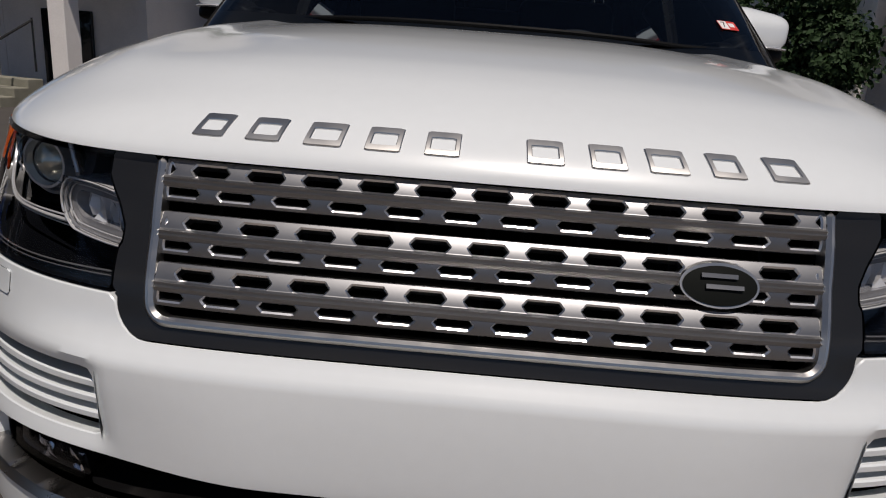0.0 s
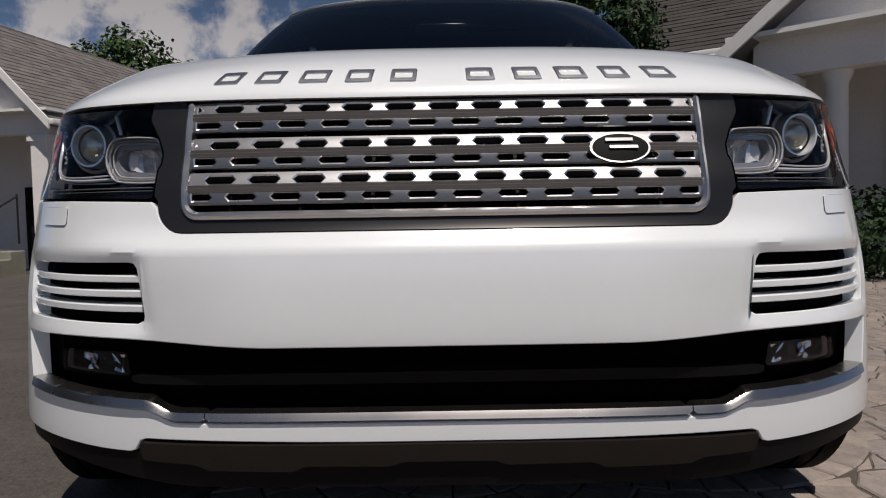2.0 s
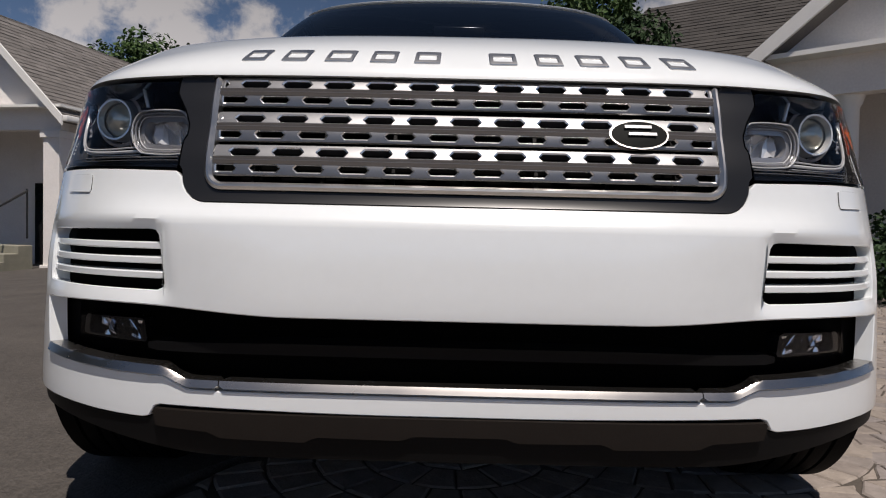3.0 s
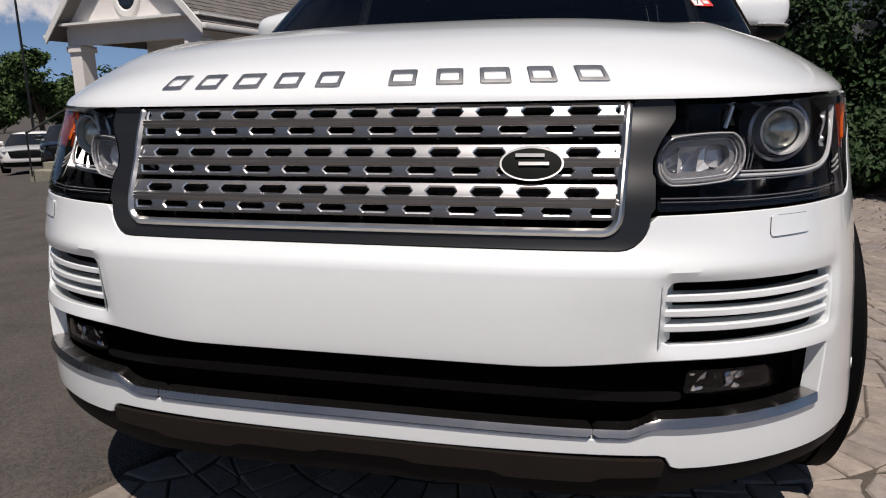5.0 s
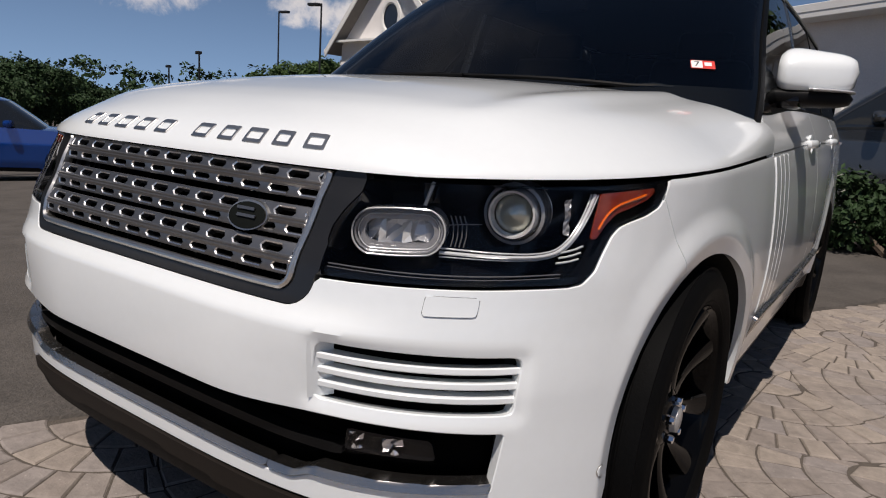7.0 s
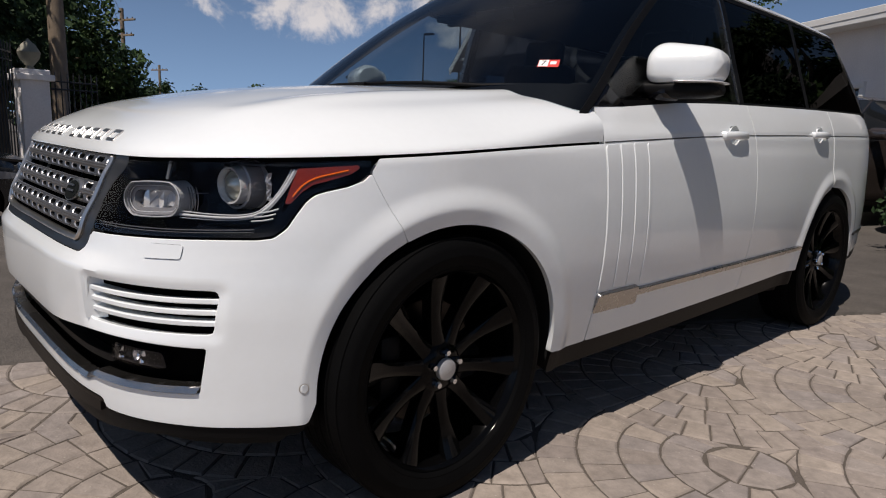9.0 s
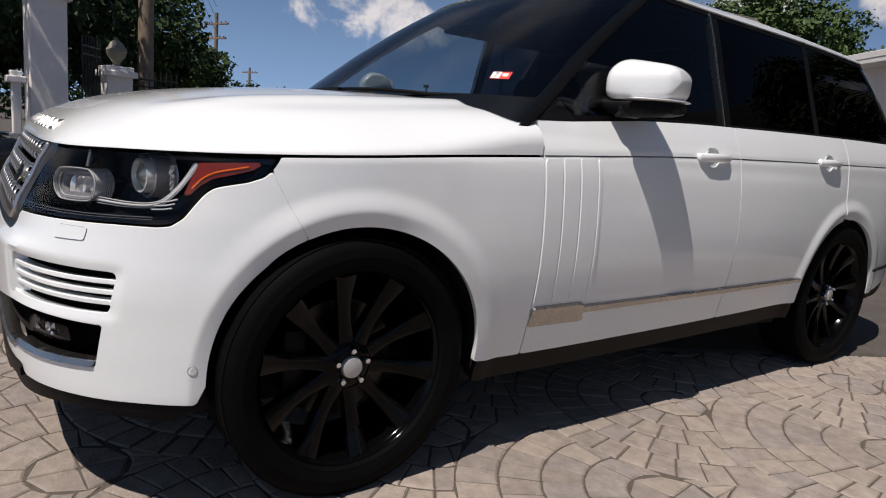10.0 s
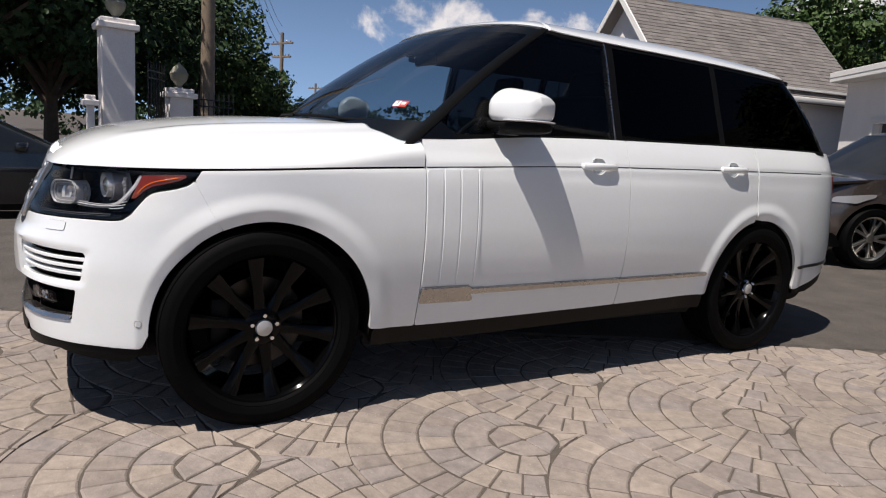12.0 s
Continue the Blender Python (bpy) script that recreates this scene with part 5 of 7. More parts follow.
both("mirror_sail", patch(cabin, lin(1.0, 1.36, 0.01), lin(1.12, 1.36, 0.01), lambda s, z: np.maximum(np.maximum(1.02 - s, s - 1.05 - 1.3 * (1.335 - z)), belt_c(s, z)), 0.004, 0.02), M_GLOSS, car, "gloss black corner panel at the mirror")
upright("centre_pillar", 1.750, 1.800, M_TRIM, 0, 0.002, "gloss black centre pillar")
upright("pillar_strip", 1.742, 1.752, M_SATIN, 0, 0.005, "thin bright pillar edge")
upright("rear_pillar_strip", 2.562, 2.606, M_TRIM, -0.03, 0.002, "gloss black door pillar")
both("tail_pillar", patch(cabin, lin(1.0, 4.6, 0.025), lin(1.12, 1.72, 0.02), lambda s, z: np.maximum(np.maximum(3.61 - 0.55 * (z - 1.2) - cy_(s, z), np.maximum(cab_eave(s, z), belt_c(s, z))), 1.0 - s), 0.001), M_GLOSS, car, "gloss black tail pillar and rear glass")
both("window_rail", patch(cabin, lin(1.0, 4.4, 0.02), lin(1.1, 1.26, 0.006), lambda s, z: np.maximum(np.maximum(z - belt(cy_(s, z)) - 0.010, belt(cy_(s, z)) - 0.014 - z), np.maximum(1.0 - s, cy_(s, z) - 3.66)), 0.003, 0.02), M_TRIM, car, "black window sill rail")
both("window_head", patch(cabin, lin(1.0, 4.4, 0.02), lin(1.6, 1.76, 0.005), lambda s, z: np.maximum(np.maximum(cab_eave(s, z), -cab_eave(s, z) - 0.022), np.maximum(1.0 - s, cy_(s, z) - 3.5)), 0.003, 0.02), M_TRIM, car, "black window head rail")
part("roof", patch(roof, np.concatenate([lin(-4.6, -1.01, 0.05), lin(-1, 1, 0.04), lin(1.01, 4.6, 0.05)]), np.concatenate([np.linspace(0, 0.3, 14), np.linspace(0.36, 1, 12)]), lambda s, v: 0 * s - 1, 0.012, 0.03), M_WHITE, car, "glossy white roof")
# shoulder shelf between flank and glass, hidden behind the rail
part("headliner", boxes([((0, 2.4, 1.655), (1.35, 2.1, 0.03))], 0.01), M_CABIN, car)

# cabin: floor, dash, wheel, seats
part("cabin_floor", boxes([((0, 1.9, 0.62), (1.80, 3.2, 0.06)), ((0.90, 2.15, 0.86), (0.06, 2.7, 0.50)), ((-0.90, 2.15, 0.86), (0.06, 2.7, 0.50))], 0.01), M_CABIN, car, "dark cabin lining")
part("dashboard", boxes([((0, 0.88, 1.03), (1.60, 0.46, 0.20)), ((0, 0.70, 1.12), (1.36, 0.26, 0.04)), ((0.38, 0.98, 1.16), (0.36, 0.18, 0.07))], 0.035), M_CABIN, car, "dark padded dashboard")
part("screen_hood", boxes([((0.05, 0.95, 1.17), (0.30, 0.03, 0.12))], 0.01), M_LAMPIN, car)
part("dash_papers", boxes([((0.40, 0.62, 1.163), (0.26, 0.10, 0.006)), ((0.44, 0.74, 1.165), (0.20, 0.04, 0.006))], 0.001), M_CABIN, car, "dark sheets lying on the dashboard")
wheel_m = Matrix.Translation((0.38, 1.22, 1.10)) @ pose(0, 0, 0, 62, 0, 0)
ring_pts = [tuple(wheel_m @ Vector((0.19 * math.cos(a), 0.19 * math.sin(a), 0))) for a in np.linspace(0, 2 * math.pi, 32, endpoint=False)]
stw = part("steering_wheel", tube(ring_pts, 0.016, 8, closed=True), M_LEATHER, car, "black leather steering wheel")
hubm = bmesh.new()
box(hubm, (0.17, 0.12, 0.05), wheel_m, 0.02)
box(hubm, (0.36, 0.03, 0.02), wheel_m, 0.005)
part("wheel_hub", hubm, M_CABIN, stw)
for yy, xs_ in ((1.75, (0.40, -0.40)), (2.65, (0.45, 0.0, -0.45))):
    for xx in xs_:
        bm = bmesh.new()
        box(bm, (0.50, 0.50, 0.16), pose(xx, yy - 0.15, 0.86), 0.05, 3)
        box(bm, (0.48, 0.16, 0.62), pose(xx, yy + 0.14, 1.14, -14), 0.06, 3)
        seat = part("seat", bm, M_LEATHER, car, "black leather seat")
        bm = bmesh.new()
        box(bm, (0.27, 0.09, 0.18), pose(xx, yy + 0.24, 1.50, -8), 0.04, 3)
        part("headrest", bm, M_LEATHER, seat)
bm = bmesh.new()
box(bm, (0.24, 0.025, 0.065), pose(0.0, 1.13, 1.585, 12), 0.012, 3)
part("rear_view_mirror", bm, M_LAMPIN, car, "dark rear-view mirror")
# inspection sticker inside the windscreen
stick = cabin(np.array([0.60]), np.array([1.289]))[0]
tx = Vector(cabin(np.array([0.601]), np.array([1.289]))[0] - stick).normalized()
tz = Vector(cabin(np.array([0.60]), np.array([1.290]))[0] - stick).normalized()
nn_ = tx.cross(tz).normalized()
basis = Matrix((tx, nn_.cross(tx).normalized(), nn_)).transposed().to_4x4()
STK = Matrix.Translation(Vector(stick) + nn_ * 0.003) @ basis


def plate(w, h, m, t=0.0006):
    bm = bmesh.new()
    box(bm, (w, h, t), m)
    return bm


sticker = part("sticker", plate(0.074, 0.042, STK), M_RED, car, "red and white inspection sticker")
part("sticker_field", plate(0.034, 0.037, STK @ Matrix.Translation((-0.0180, 0, 0.0008))), M_PAPER, sticker)
part("sticker_bars", plate(0.022, 0.018, STK @ Matrix.Translation((0.016, 0.002, 0.0008))), M_PAPER, sticker)
fc = bpy.data.curves.new("month_mark", "FONT")
fc.body = "7"
fc.size, fc.align_x, fc.align_y, fc.extrude = 0.036, "CENTER", "CENTER", 0.0003
fc.materials.append(M_INK)
fo = new("month_mark", fc)
fo.parent = sticker
fo.matrix_world = STK @ Matrix.Translation((-0.0180, 0, 0.0014))

# ---- door mirrors ----
def mirror_shape(x0, x1, yc, zc, ry, rz, n=40, m=24, low=-1.0, high=1.0, under=0.7, crease=False, sweep=0.0):
    """A rounded housing: a superellipsoid whose sections shrink towards the outer end."""
    V, F = [], []
    for i in range(m):
        t = i / (m - 1)
        x = x0 + (x1 - x0) * t
        k = (1 - abs(2 * t - 1) ** 4.6) ** (1 / 2.8)
        k = max(k, 0.02)
        taper = 1.0 - 0.16 * t
        for j in range(n):
            a = 2 * math.pi * j / n
            ca, sa = math.cos(a), math.sin(a)
            py = math.copysign(abs(ca) ** 0.8, ca) * ry * k * taper
            pz = math.copysign(abs(sa) ** (0.7 if sa > 0 else under), sa) * rz * k * taper
            pz = min(max(pz, low * rz), high * rz)
            if crease and pz > 0.10 * rz:
                pz *= 1.0 - 0.30 * t
                py *= 1.0 - 0.42 * max(0.0, pz / rz - 0.10)
            if py < 0:
                py *= 1.0 - sweep * t
            V.append((x, yc + py + 0.03 * t, zc + pz))
    for i in range(m - 1):
        for j in range(n):
            l = (j + 1) % n
            F.append([i * n + j, i * n + l, (i + 1) * n + l, (i + 1) * n + j])
    F.append(list(range(n))[::-1])
    F.append([(m - 1) * n + j for j in range(n)])
    return np.array(V), [f[::-1] for f in F]


for sg in (1, -1):
    fl = (lambda d: d) if sg > 0 else (lambda d: mirror_x(*d))
    mir = part("door_mirror", fl(mirror_shape(0.900, 1.146, 1.075, 1.318, 0.125, 0.088, low=-0.80, under=0.35, crease=True, sweep=0.55)), M_WHITE, car, "door mirror with white cap and black base")
    part("mirror_base", fl(mirror_shape(0.820, 1.142, 1.075, 1.228, 0.130, 0.036, under=0.6, sweep=0.5)), M_TRIM, mir, "gloss black mirror base")
    part("indicator", fl(mirror_shape(1.010, 1.1475, 1.078, 1.2515, 0.118, 0.0065, sweep=0.45)), M_GUIDE, mir, "clear indicator strip")
    part("mirror_arm", fl(moved((lambda bm: ([tuple(v.co) for v in bm.verts], [[v.index for v in f.verts] for f in bm.faces]))(boxes([((0.925, 1.06, 1.212), (0.14, 0.13, 0.05))], 0.02)), Matrix())), M_GLOSS, mir)
    part("mirror_glass", fl(moved(lathe([(0.001, 0.0), (0.5, 0.0), (0.52, -0.01)], 28, "x"), pose(1.010, 1.188, 1.318, 0, 0, 90) @ Matrix.Diagonal((0.1, 0.19, 0.115, 1)))), M_CHROME, mir)

# ---- wheels ----
def tyre_mesh():
    prof = []
    R = TYRE_R
    knots = [(0.284, -0.090), (0.290, -0.104), (0.300, -0.112), (0.303, -0.1145), (0.306, -0.114), (0.318, -0.120), (0.330, -0.1222), (0.333, -0.1236), (0.337, -0.1236), (0.340, -0.1222), (0.354, -0.1205), (0.366, -0.116), (0.379, -0.104)]
    tread = []
    for a, b in ((-0.104, -0.066), (-0.056, -0.022), (-0.012, 0.012), (0.022, 0.056), (0.066, 0.104)):
        tread += [(R - 0.009, a - 0.003), (R - 0.001, a), (R, (a + b) / 2), (R - 0.001, b), (R - 0.009, b + 0.003)]
    prof = knots + tread[1:-1] + [(r, -h) for r, h in knots[::-1]]
    v, f = lathe(prof, 120)
    v = np.array(v)
    return v, [q[::-1] for q in f]


def spoke(angle):
    """One spoke from hub to rim: dished, waisted, its back narrower than its face."""
    V, F = [], []
    n = 18
    for i in range(n):
        t = i / (n - 1)
        r = 0.050 + (0.279 - 0.050) * t
        wd = 0.029 - 0.008 * math.sin(math.pi * min(t * 1.1, 1)) + 0.005 * t ** 2.5
        x = 0.018 + 0.030 * t ** 1.5 - 0.013 * math.sin(math.pi * t)
        for a, h in ((-wd * 0.8, -0.045), (-wd, -0.014), (-wd * 0.9, -0.004), (-wd * 0.5, 0.0), (0, 0.0012), (wd * 0.5, 0.0), (wd * 0.9, -0.004), (wd, -0.014), (wd * 0.8, -0.045)):
            V.append((x + h, a, r))
    for i in range(n - 1):
        for j in range(8):
            p, q = i * 9 + j, (i + 1) * 9 + j
            F.append([p, p + 1, q + 1, q])
    return moved((np.array(V), [f[::-1] for f in F]), pose(0, 0, 0, angle, 0, 0))


def build_wheel():
    wh = empty("wheel")
    part("tyre", tyre_mesh(), M_TYRE, wh, "black low-profile tyre")
    rim = part("rim", lathe([(0.290, 0.106), (0.288, 0.101), (0.283, 0.096), (0.278, 0.088), (0.272, 0.055), (0.258, 0.0), (0.254, -0.10), (0.285, -0.10)], 72), M_RIM, wh, "gloss black multi-spoke alloy rim")
    for k in range(10):
        part("spoke", moved(spoke(k * 36 + 8), Matrix.Translation((0.046, 0, 0))), M_RIM, rim)
    part("hub", lathe([(0.0005, 0.078), (0.030, 0.078), (0.034, 0.072), (0.060, 0.069), (0.074, 0.060), (0.080, 0.0)], 40), M_RIM, rim)
    part("hub_cap", lathe([(0.0005, 0.0925), (0.026, 0.0915), (0.0305, 0.089), (0.033, 0.076)], 32), M_CAP, rim, "silver centre cap")
    for k in range(5):
        a = radians(90 + 72 * k)
        part("wheel_nut", moved(lathe([(0.0005, 0.092), (0.008, 0.091), (0.0105, 0.086), (0.0115, 0.060)], 6), Matrix.Translation((0, 0.050 * math.cos(a), 0.050 * math.sin(a)))), M_CHROME, rim)
    part("brake_disc", lathe([(0.09, -0.025), (0.10, -0.020), (0.182, -0.020), (0.185, -0.024), (0.185, -0.045), (0.09, -0.05)], 48), M_DISC, wh, "worn steel brake disc")
    bm = boxes([((-0.015, -0.155, 0.02), (0.09, 0.075, 0.19))], 0.02)
    part("brake_caliper", bm, M_TRIM, wh)
    return wh


wheel1 = build_wheel()
wheel1.parent = car
wheel1.matrix_local = pose(0.884, 0, HUB_Z)
for x, y, ang in ((0.884, WB, 20), (-0.884, 0.0, 180), (-0.884, WB, 180)):
    w2 = copy_thing(wheel1, pose(x, y, HUB_Z, 0 if ang == 180 else ang, 0, 180 if ang == 180 else 0))
    w2.parent = car

# ---- ground ----
def ground_z(x, y):
    x = np.asarray(x, float)
    d = np.clip(-x - 2.5, 0, 30)
    return -0.070 * d * sstep(d, 0, 4)


def edge_x(y):
    """The straight joint between asphalt and pavers."""
    return (np.asarray(y, float) + 0.88) / 2.088 - 1.0


gx = np.concatenate([[-3000, -800, -250, -120], np.linspace(-60, -4, 40), np.linspace(-3, 12, 12), [30, 80, 250, 800, 3000]])
gy = np.concatenate([[-3000, -800, -250, -80], np.linspace(-30, 40, 30), [90, 250, 800, 3000]])
V = [(x, y, float(ground_z(x, y)) - 0.022) for x in gx for y in gy]
F = [[i * len(gy) + j, (i + 1) * len(gy) + j, (i + 1) * len(gy) + j + 1, i * len(gy) + j + 1] for i in range(len(gx) - 1) for j in range(len(gy) - 1)]
ground = part("ground", (np.array(V), F), M_JOINT)
tagged(ground, label="sandy bed and worn ground sloping down to the car park", category="ground", kind="structure")
# the asphalt lies on it, left of the joint, its edge a little ragged
ay = np.concatenate([[-400, -100, -40, -20], np.arange(-12, 16, 0.12), [20, 40, 100, 400]])
rag = np.array([0.018 * math.sin(7.1 * y) + 0.022 * noise.noise((y * 2.3, 0, 0)) + 0.012 * noise.noise((y * 9.0, 4, 0)) for y in ay])
across = np.concatenate([[0, 0.02, 0.15, 0.5, 1.0], np.linspace(1.6, 60, 60), [120, 400]])
V = []
for y, r in zip(ay, rag):
    ex = float(edge_x(y)) + r
    for k, d in enumerate(across):
        x = ex - d
        V.append((x, y, float(ground_z(x, y)) + (-0.020 if k == 0 else 0.002 if k == 1 else 0.004)))
n = len(across)
F = [[i * n + j, i * n + j + 1, (i + 1) * n + j + 1, (i + 1) * n + j] for i in range(len(ay) - 1) for j in range(n - 1)]
tagged(part("road", (np.array(V), [f[::-1] for f in F]), M_ASPH), label="coarse worn grey asphalt with a ragged edge", category="asphalt", kind="structure")

# pavers laid in overlapping fans
FAN_R, RING, FAN_SIDE, FAN_STEP = 0.70, 0.140, 0.63, 0.575
BULGE = Vector((-0.21, -0.978, 0)).normalized()
SIDE = Vector((-BULGE.y, BULGE.x, 0))
rng = random.Random(5)
bed_y = np.arange(-6.6, 11.4, 0.3)
bed_V = [(x, y, -0.0048) for y in bed_y for x in (float(edge_x(y)) + 0.02, 9.6)]
pave = part("pavement", (np.array(bed_V), [[2 * i, 2 * i + 1, 2 * i + 3, 2 * i + 2] for i in range(len(bed_y) - 1)]), M_JOINT)
tagged(pave, label="tumbled grey-tan pavers laid in overlapping fans", category="paving", kind="structure")
near_list, rest_V, rest_F = [], [], []


def stone(poly, lift):
    """A tumbled paver: a worn, rounded top over a sloping rim."""
    c = sum(poly, Vector((0, 0, 0))) / len(poly)
    nn = len(poly)
    V = [p + Vector((0, 0, -0.02)) for p in poly]
    V += [p + (c - p).normalized() * 0.0015 + Vector((0, 0, lift - 0.0045)) for p in poly]
    V += [p + (c - p) * min(0.30, 0.009 / max(0.02, (c - p).length)) + Vector((0, 0, lift)) for p in poly]
    F = []
    for k in range(2):
        for i in range(nn):
            j = (i + 1) % nn
            F.append([k * nn + i, k * nn + j, (k + 1) * nn + j, (k + 1) * nn + i])
    F.append([2 * nn + i for i in range(nn)])
    return V, F


for row in range(-16, 20):
    for col in range(-10, 11):
        centre = SIDE * (col * 2 * FAN_SIDE + (FAN_SIDE if row % 2 else 0)) - BULGE * (row * FAN_STEP) + Vector((1.72, 2.03, 0))
        if not (-6 < centre.y < 10.5 and float(edge_x(centre.y)) - 1.2 < centre.x < 9):
            continue
        cover = [centre - BULGE * FAN_STEP + SIDE * FAN_SIDE, centre - BULGE * FAN_STEP - SIDE * FAN_SIDE, centre - BULGE * 2 * FAN_STEP]
        for ring in range(5):
            ro = FAN_R - ring * RING
            ri = max(ro - RING, 0.0)
            if ro < 0.1:
                continue
            count = max(4, int(2 * math.pi * (ro + ri) / 2 / 0.092))
            turn = rng.random()
            for k in range(count):
                a0, a1 = 2 * math.pi * (k + turn) / count, 2 * math.pi * (k + 1 + turn) / count
                am = (a0 + a1) / 2
                mid = centre + (BULGE * math.cos(am) + SIDE * math.sin(am)) * (ro + ri) / 2
                spots = [centre + (BULGE * math.cos(a) + SIDE * math.sin(a)) * r for a in (a0, am, a1) for r in (ro - 0.012, (ro + ri) / 2, ri + 0.012)]
                free = sum(all((p - q).length > FAN_R for q in cover) for p in spots)
                if free < 1 or mid.x < float(edge_x(mid.y)) + 0.03:
                    continue
                g = 0.0022
                ring_pts = []
                for r, angles in ((ro - g, (a0, am, a1)), (ri + g, (a1, am, a0))):
                    for a in angles:
                        if r < 0.02 and a is am:
                            continue
                        aa = am + (a - am) * (1 - 2 * g / max(0.03, r * (a1 - a0)))
                        p = centre + (BULGE * math.cos(aa) + SIDE * math.sin(aa)) * max(r, 0.012)
                        p += Vector((rng.uniform(-1, 1), rng.uniform(-1, 1), 0)) * 0.0016
                        for q in cover:
                            if (p - q).length < FAN_R + g:
                                p = q + (p - q).normalized() * (FAN_R + g)
                        p.x = max(p.x, float(edge_x(p.y)) + 0.012)
                        ring_pts.append(p)
                c = sum(ring_pts, Vector((0, 0, 0))) / len(ring_pts)
                area = 0.5 * abs(sum(p.x * q.y - q.x * p.y for p, q in zip(ring_pts, ring_pts[1:] + ring_pts[:1])))
                if area < 0.0016 or min((p - c).length for p in ring_pts) < 0.012:
                    continue
                V, F = stone(ring_pts, rng.uniform(-0.0012, 0.0018))
                if abs(c.x - 1.75) < 0.72 and -0.9 < c.y < 3.3 and len(near_list) < 300:
                    near_list.append((V, F))
                else:
                    o = len(rest_V)
                    rest_V.extend(tuple(v) for v in V)
                    rest_F.extend([[i + o for i in f] for f in F])
me = bpy.data.meshes.new("pavers")
me.from_pydata(rest_V, [], [f[::-1] for f in rest_F])
me.materials.append(M_PAVER)
far_pav = new("pavers", me)
far_pav.parent = pave
tagged(far_pav, kind="stuff")


def lay_near_pavers():
    for V, F in near_list:
        me = bpy.data.meshes.new("paver")
        me.from_pydata([tuple(v) for v in V], [], [f[::-1] for f in F])
        me.materials.append(M_PAVERO)
        ob = new("paver", me)
        ob.parent = pave

# ---- buildings ----
def slab(quad, thick, up=None):
    """A flat panel with thickness from four corners."""
    a = [Vector(p) for p in quad]
    nrm = (a[1] - a[0]).cross(a[3] - a[0]).normalized()
    V = [tuple(p) for p in a] + [tuple(p - nrm * thick) for p in a]
    return np.array(V), [[0, 1, 2, 3], [7, 6, 5, 4], [0, 4, 5, 1], [1, 5, 6, 2], [2, 6, 7, 3], [3, 7, 4, 0]]


def shingles(p00, p10, p01, course=0.15, tab=0.32, seed=1):
    """Overlapping shingle tabs on a roof plane: eave from p00 to p10, up the slope to p01."""
    r = random.Random(seed)
    p00, p10, p01 = Vector(p00), Vector(p10), Vector(p01)
    ux, uy = (p10 - p00), (p01 - p00)
    lx, ly = ux.length, uy.length
    ux.normalize(), uy.normalize()
    nz = ux.cross(uy).normalized()
    V, F = [], []
    for j in range(int(ly / course)):
        x = -r.random() * tab
        while x < lx:
            w = tab * r.uniform(0.8, 1.15)
            a, b = max(0, x + 0.004), min(lx, x + w - 0.004)
            x += w
            if b - a < 0.03:
                continue
            y0, y1 = j * course - 0.01, min(ly, (j + 1) * course + 0.02)
            h = r.uniform(0.012, 0.022)
            o = len(V)
            for yy, hh in ((y0, h), (y1, 0.004)):
                for xx in (a, b):
                    V.append(tuple(p00 + ux * xx + uy * yy + nz * hh))
            for xx in (a, b):
                V.append(tuple(p00 + ux * xx + uy * y0))
            F += [[o, o + 1, o + 3, o + 2], [o + 4, o + 5, o + 1, o]]
    return np.array(V), F


def local(origin, ang):
    return Matrix.Translation(origin) @ pose(0, 0, 0, 0, 0, ang)


def wall_with_openings(length, height, thick, openings):
    """A wall along x, outside facing -y, with openings (x0, x1, z0, z1) through it."""
    xs = sorted({0, length, *[o[0] for o in openings], *[o[1] for o in openings]})
    zs_ = sorted({0, height, *[o[2] for o in openings], *[o[3] for o in openings]})
    items = []
    for i in range(len(xs) - 1):
        for j in range(len(zs_) - 1):
            cx, cz = (xs[i] + xs[i + 1]) / 2, (zs_[j] + zs_[j + 1]) / 2
            if any(o[0] < cx < o[1] and o[2] < cz < o[3] for o in openings):
                continue
            items.append(((cx, thick / 2, cz), (xs[i + 1] - xs[i], thick, zs_[j + 1] - zs_[j])))
    bm = boxes(items)
    bmesh.ops.remove_doubles(bm, verts=bm.verts, dist=1e-4)
    # drop the doubled faces between neighbouring blocks
    seen = {}
    for f in bm.faces:
        seen.setdefault(tuple(round(c, 3) for c in f.calc_center_median()), []).append(f)
    bmesh.ops.delete(bm, geom=[f for fs in seen.values() if len(fs) > 1 for f in fs], context="FACES")
    return bm


def place(ob, m):
    ob.matrix_local = m
    return ob


def window_unit(parent, m, x0, x1, z0, z1, door=False):
    w, h = x1 - x0, z1 - z0
    cx, cz = (x0 + x1) / 2, (z0 + z1) / 2
    win = place(part("door" if door else "window", boxes([((cx, 0.02, z0 - 0.03), (w + 0.24, 0.14, 0.06)), ((cx, -0.02, z1 + 0.06), (w + 0.24, 0.08, 0.12)), ((x0 - 0.06, -0.02, cz), (0.12, 0.07, h)), ((x1 + 0.06, -0.02, cz), (0.12, 0.07, h))], 0.01), M_STUCCO2, parent), m)
    place(part("pane", boxes([((cx, 0.14, cz), (w, 0.02, h))]), M_WIN, win), Matrix())
    place(part("sash", boxes([((cx, 0.12, cz), (0.05, 0.04, h)), ((cx, 0.12, cz), (w, 0.04, 0.05)), ((x0 + 0.03, 0.12, cz), (0.06, 0.05, h)), ((x1 - 0.03, 0.12, cz), (0.06, 0.05, h))], 0.005), M_STUCCO2 if not door else M_TRIM, win), Matrix())


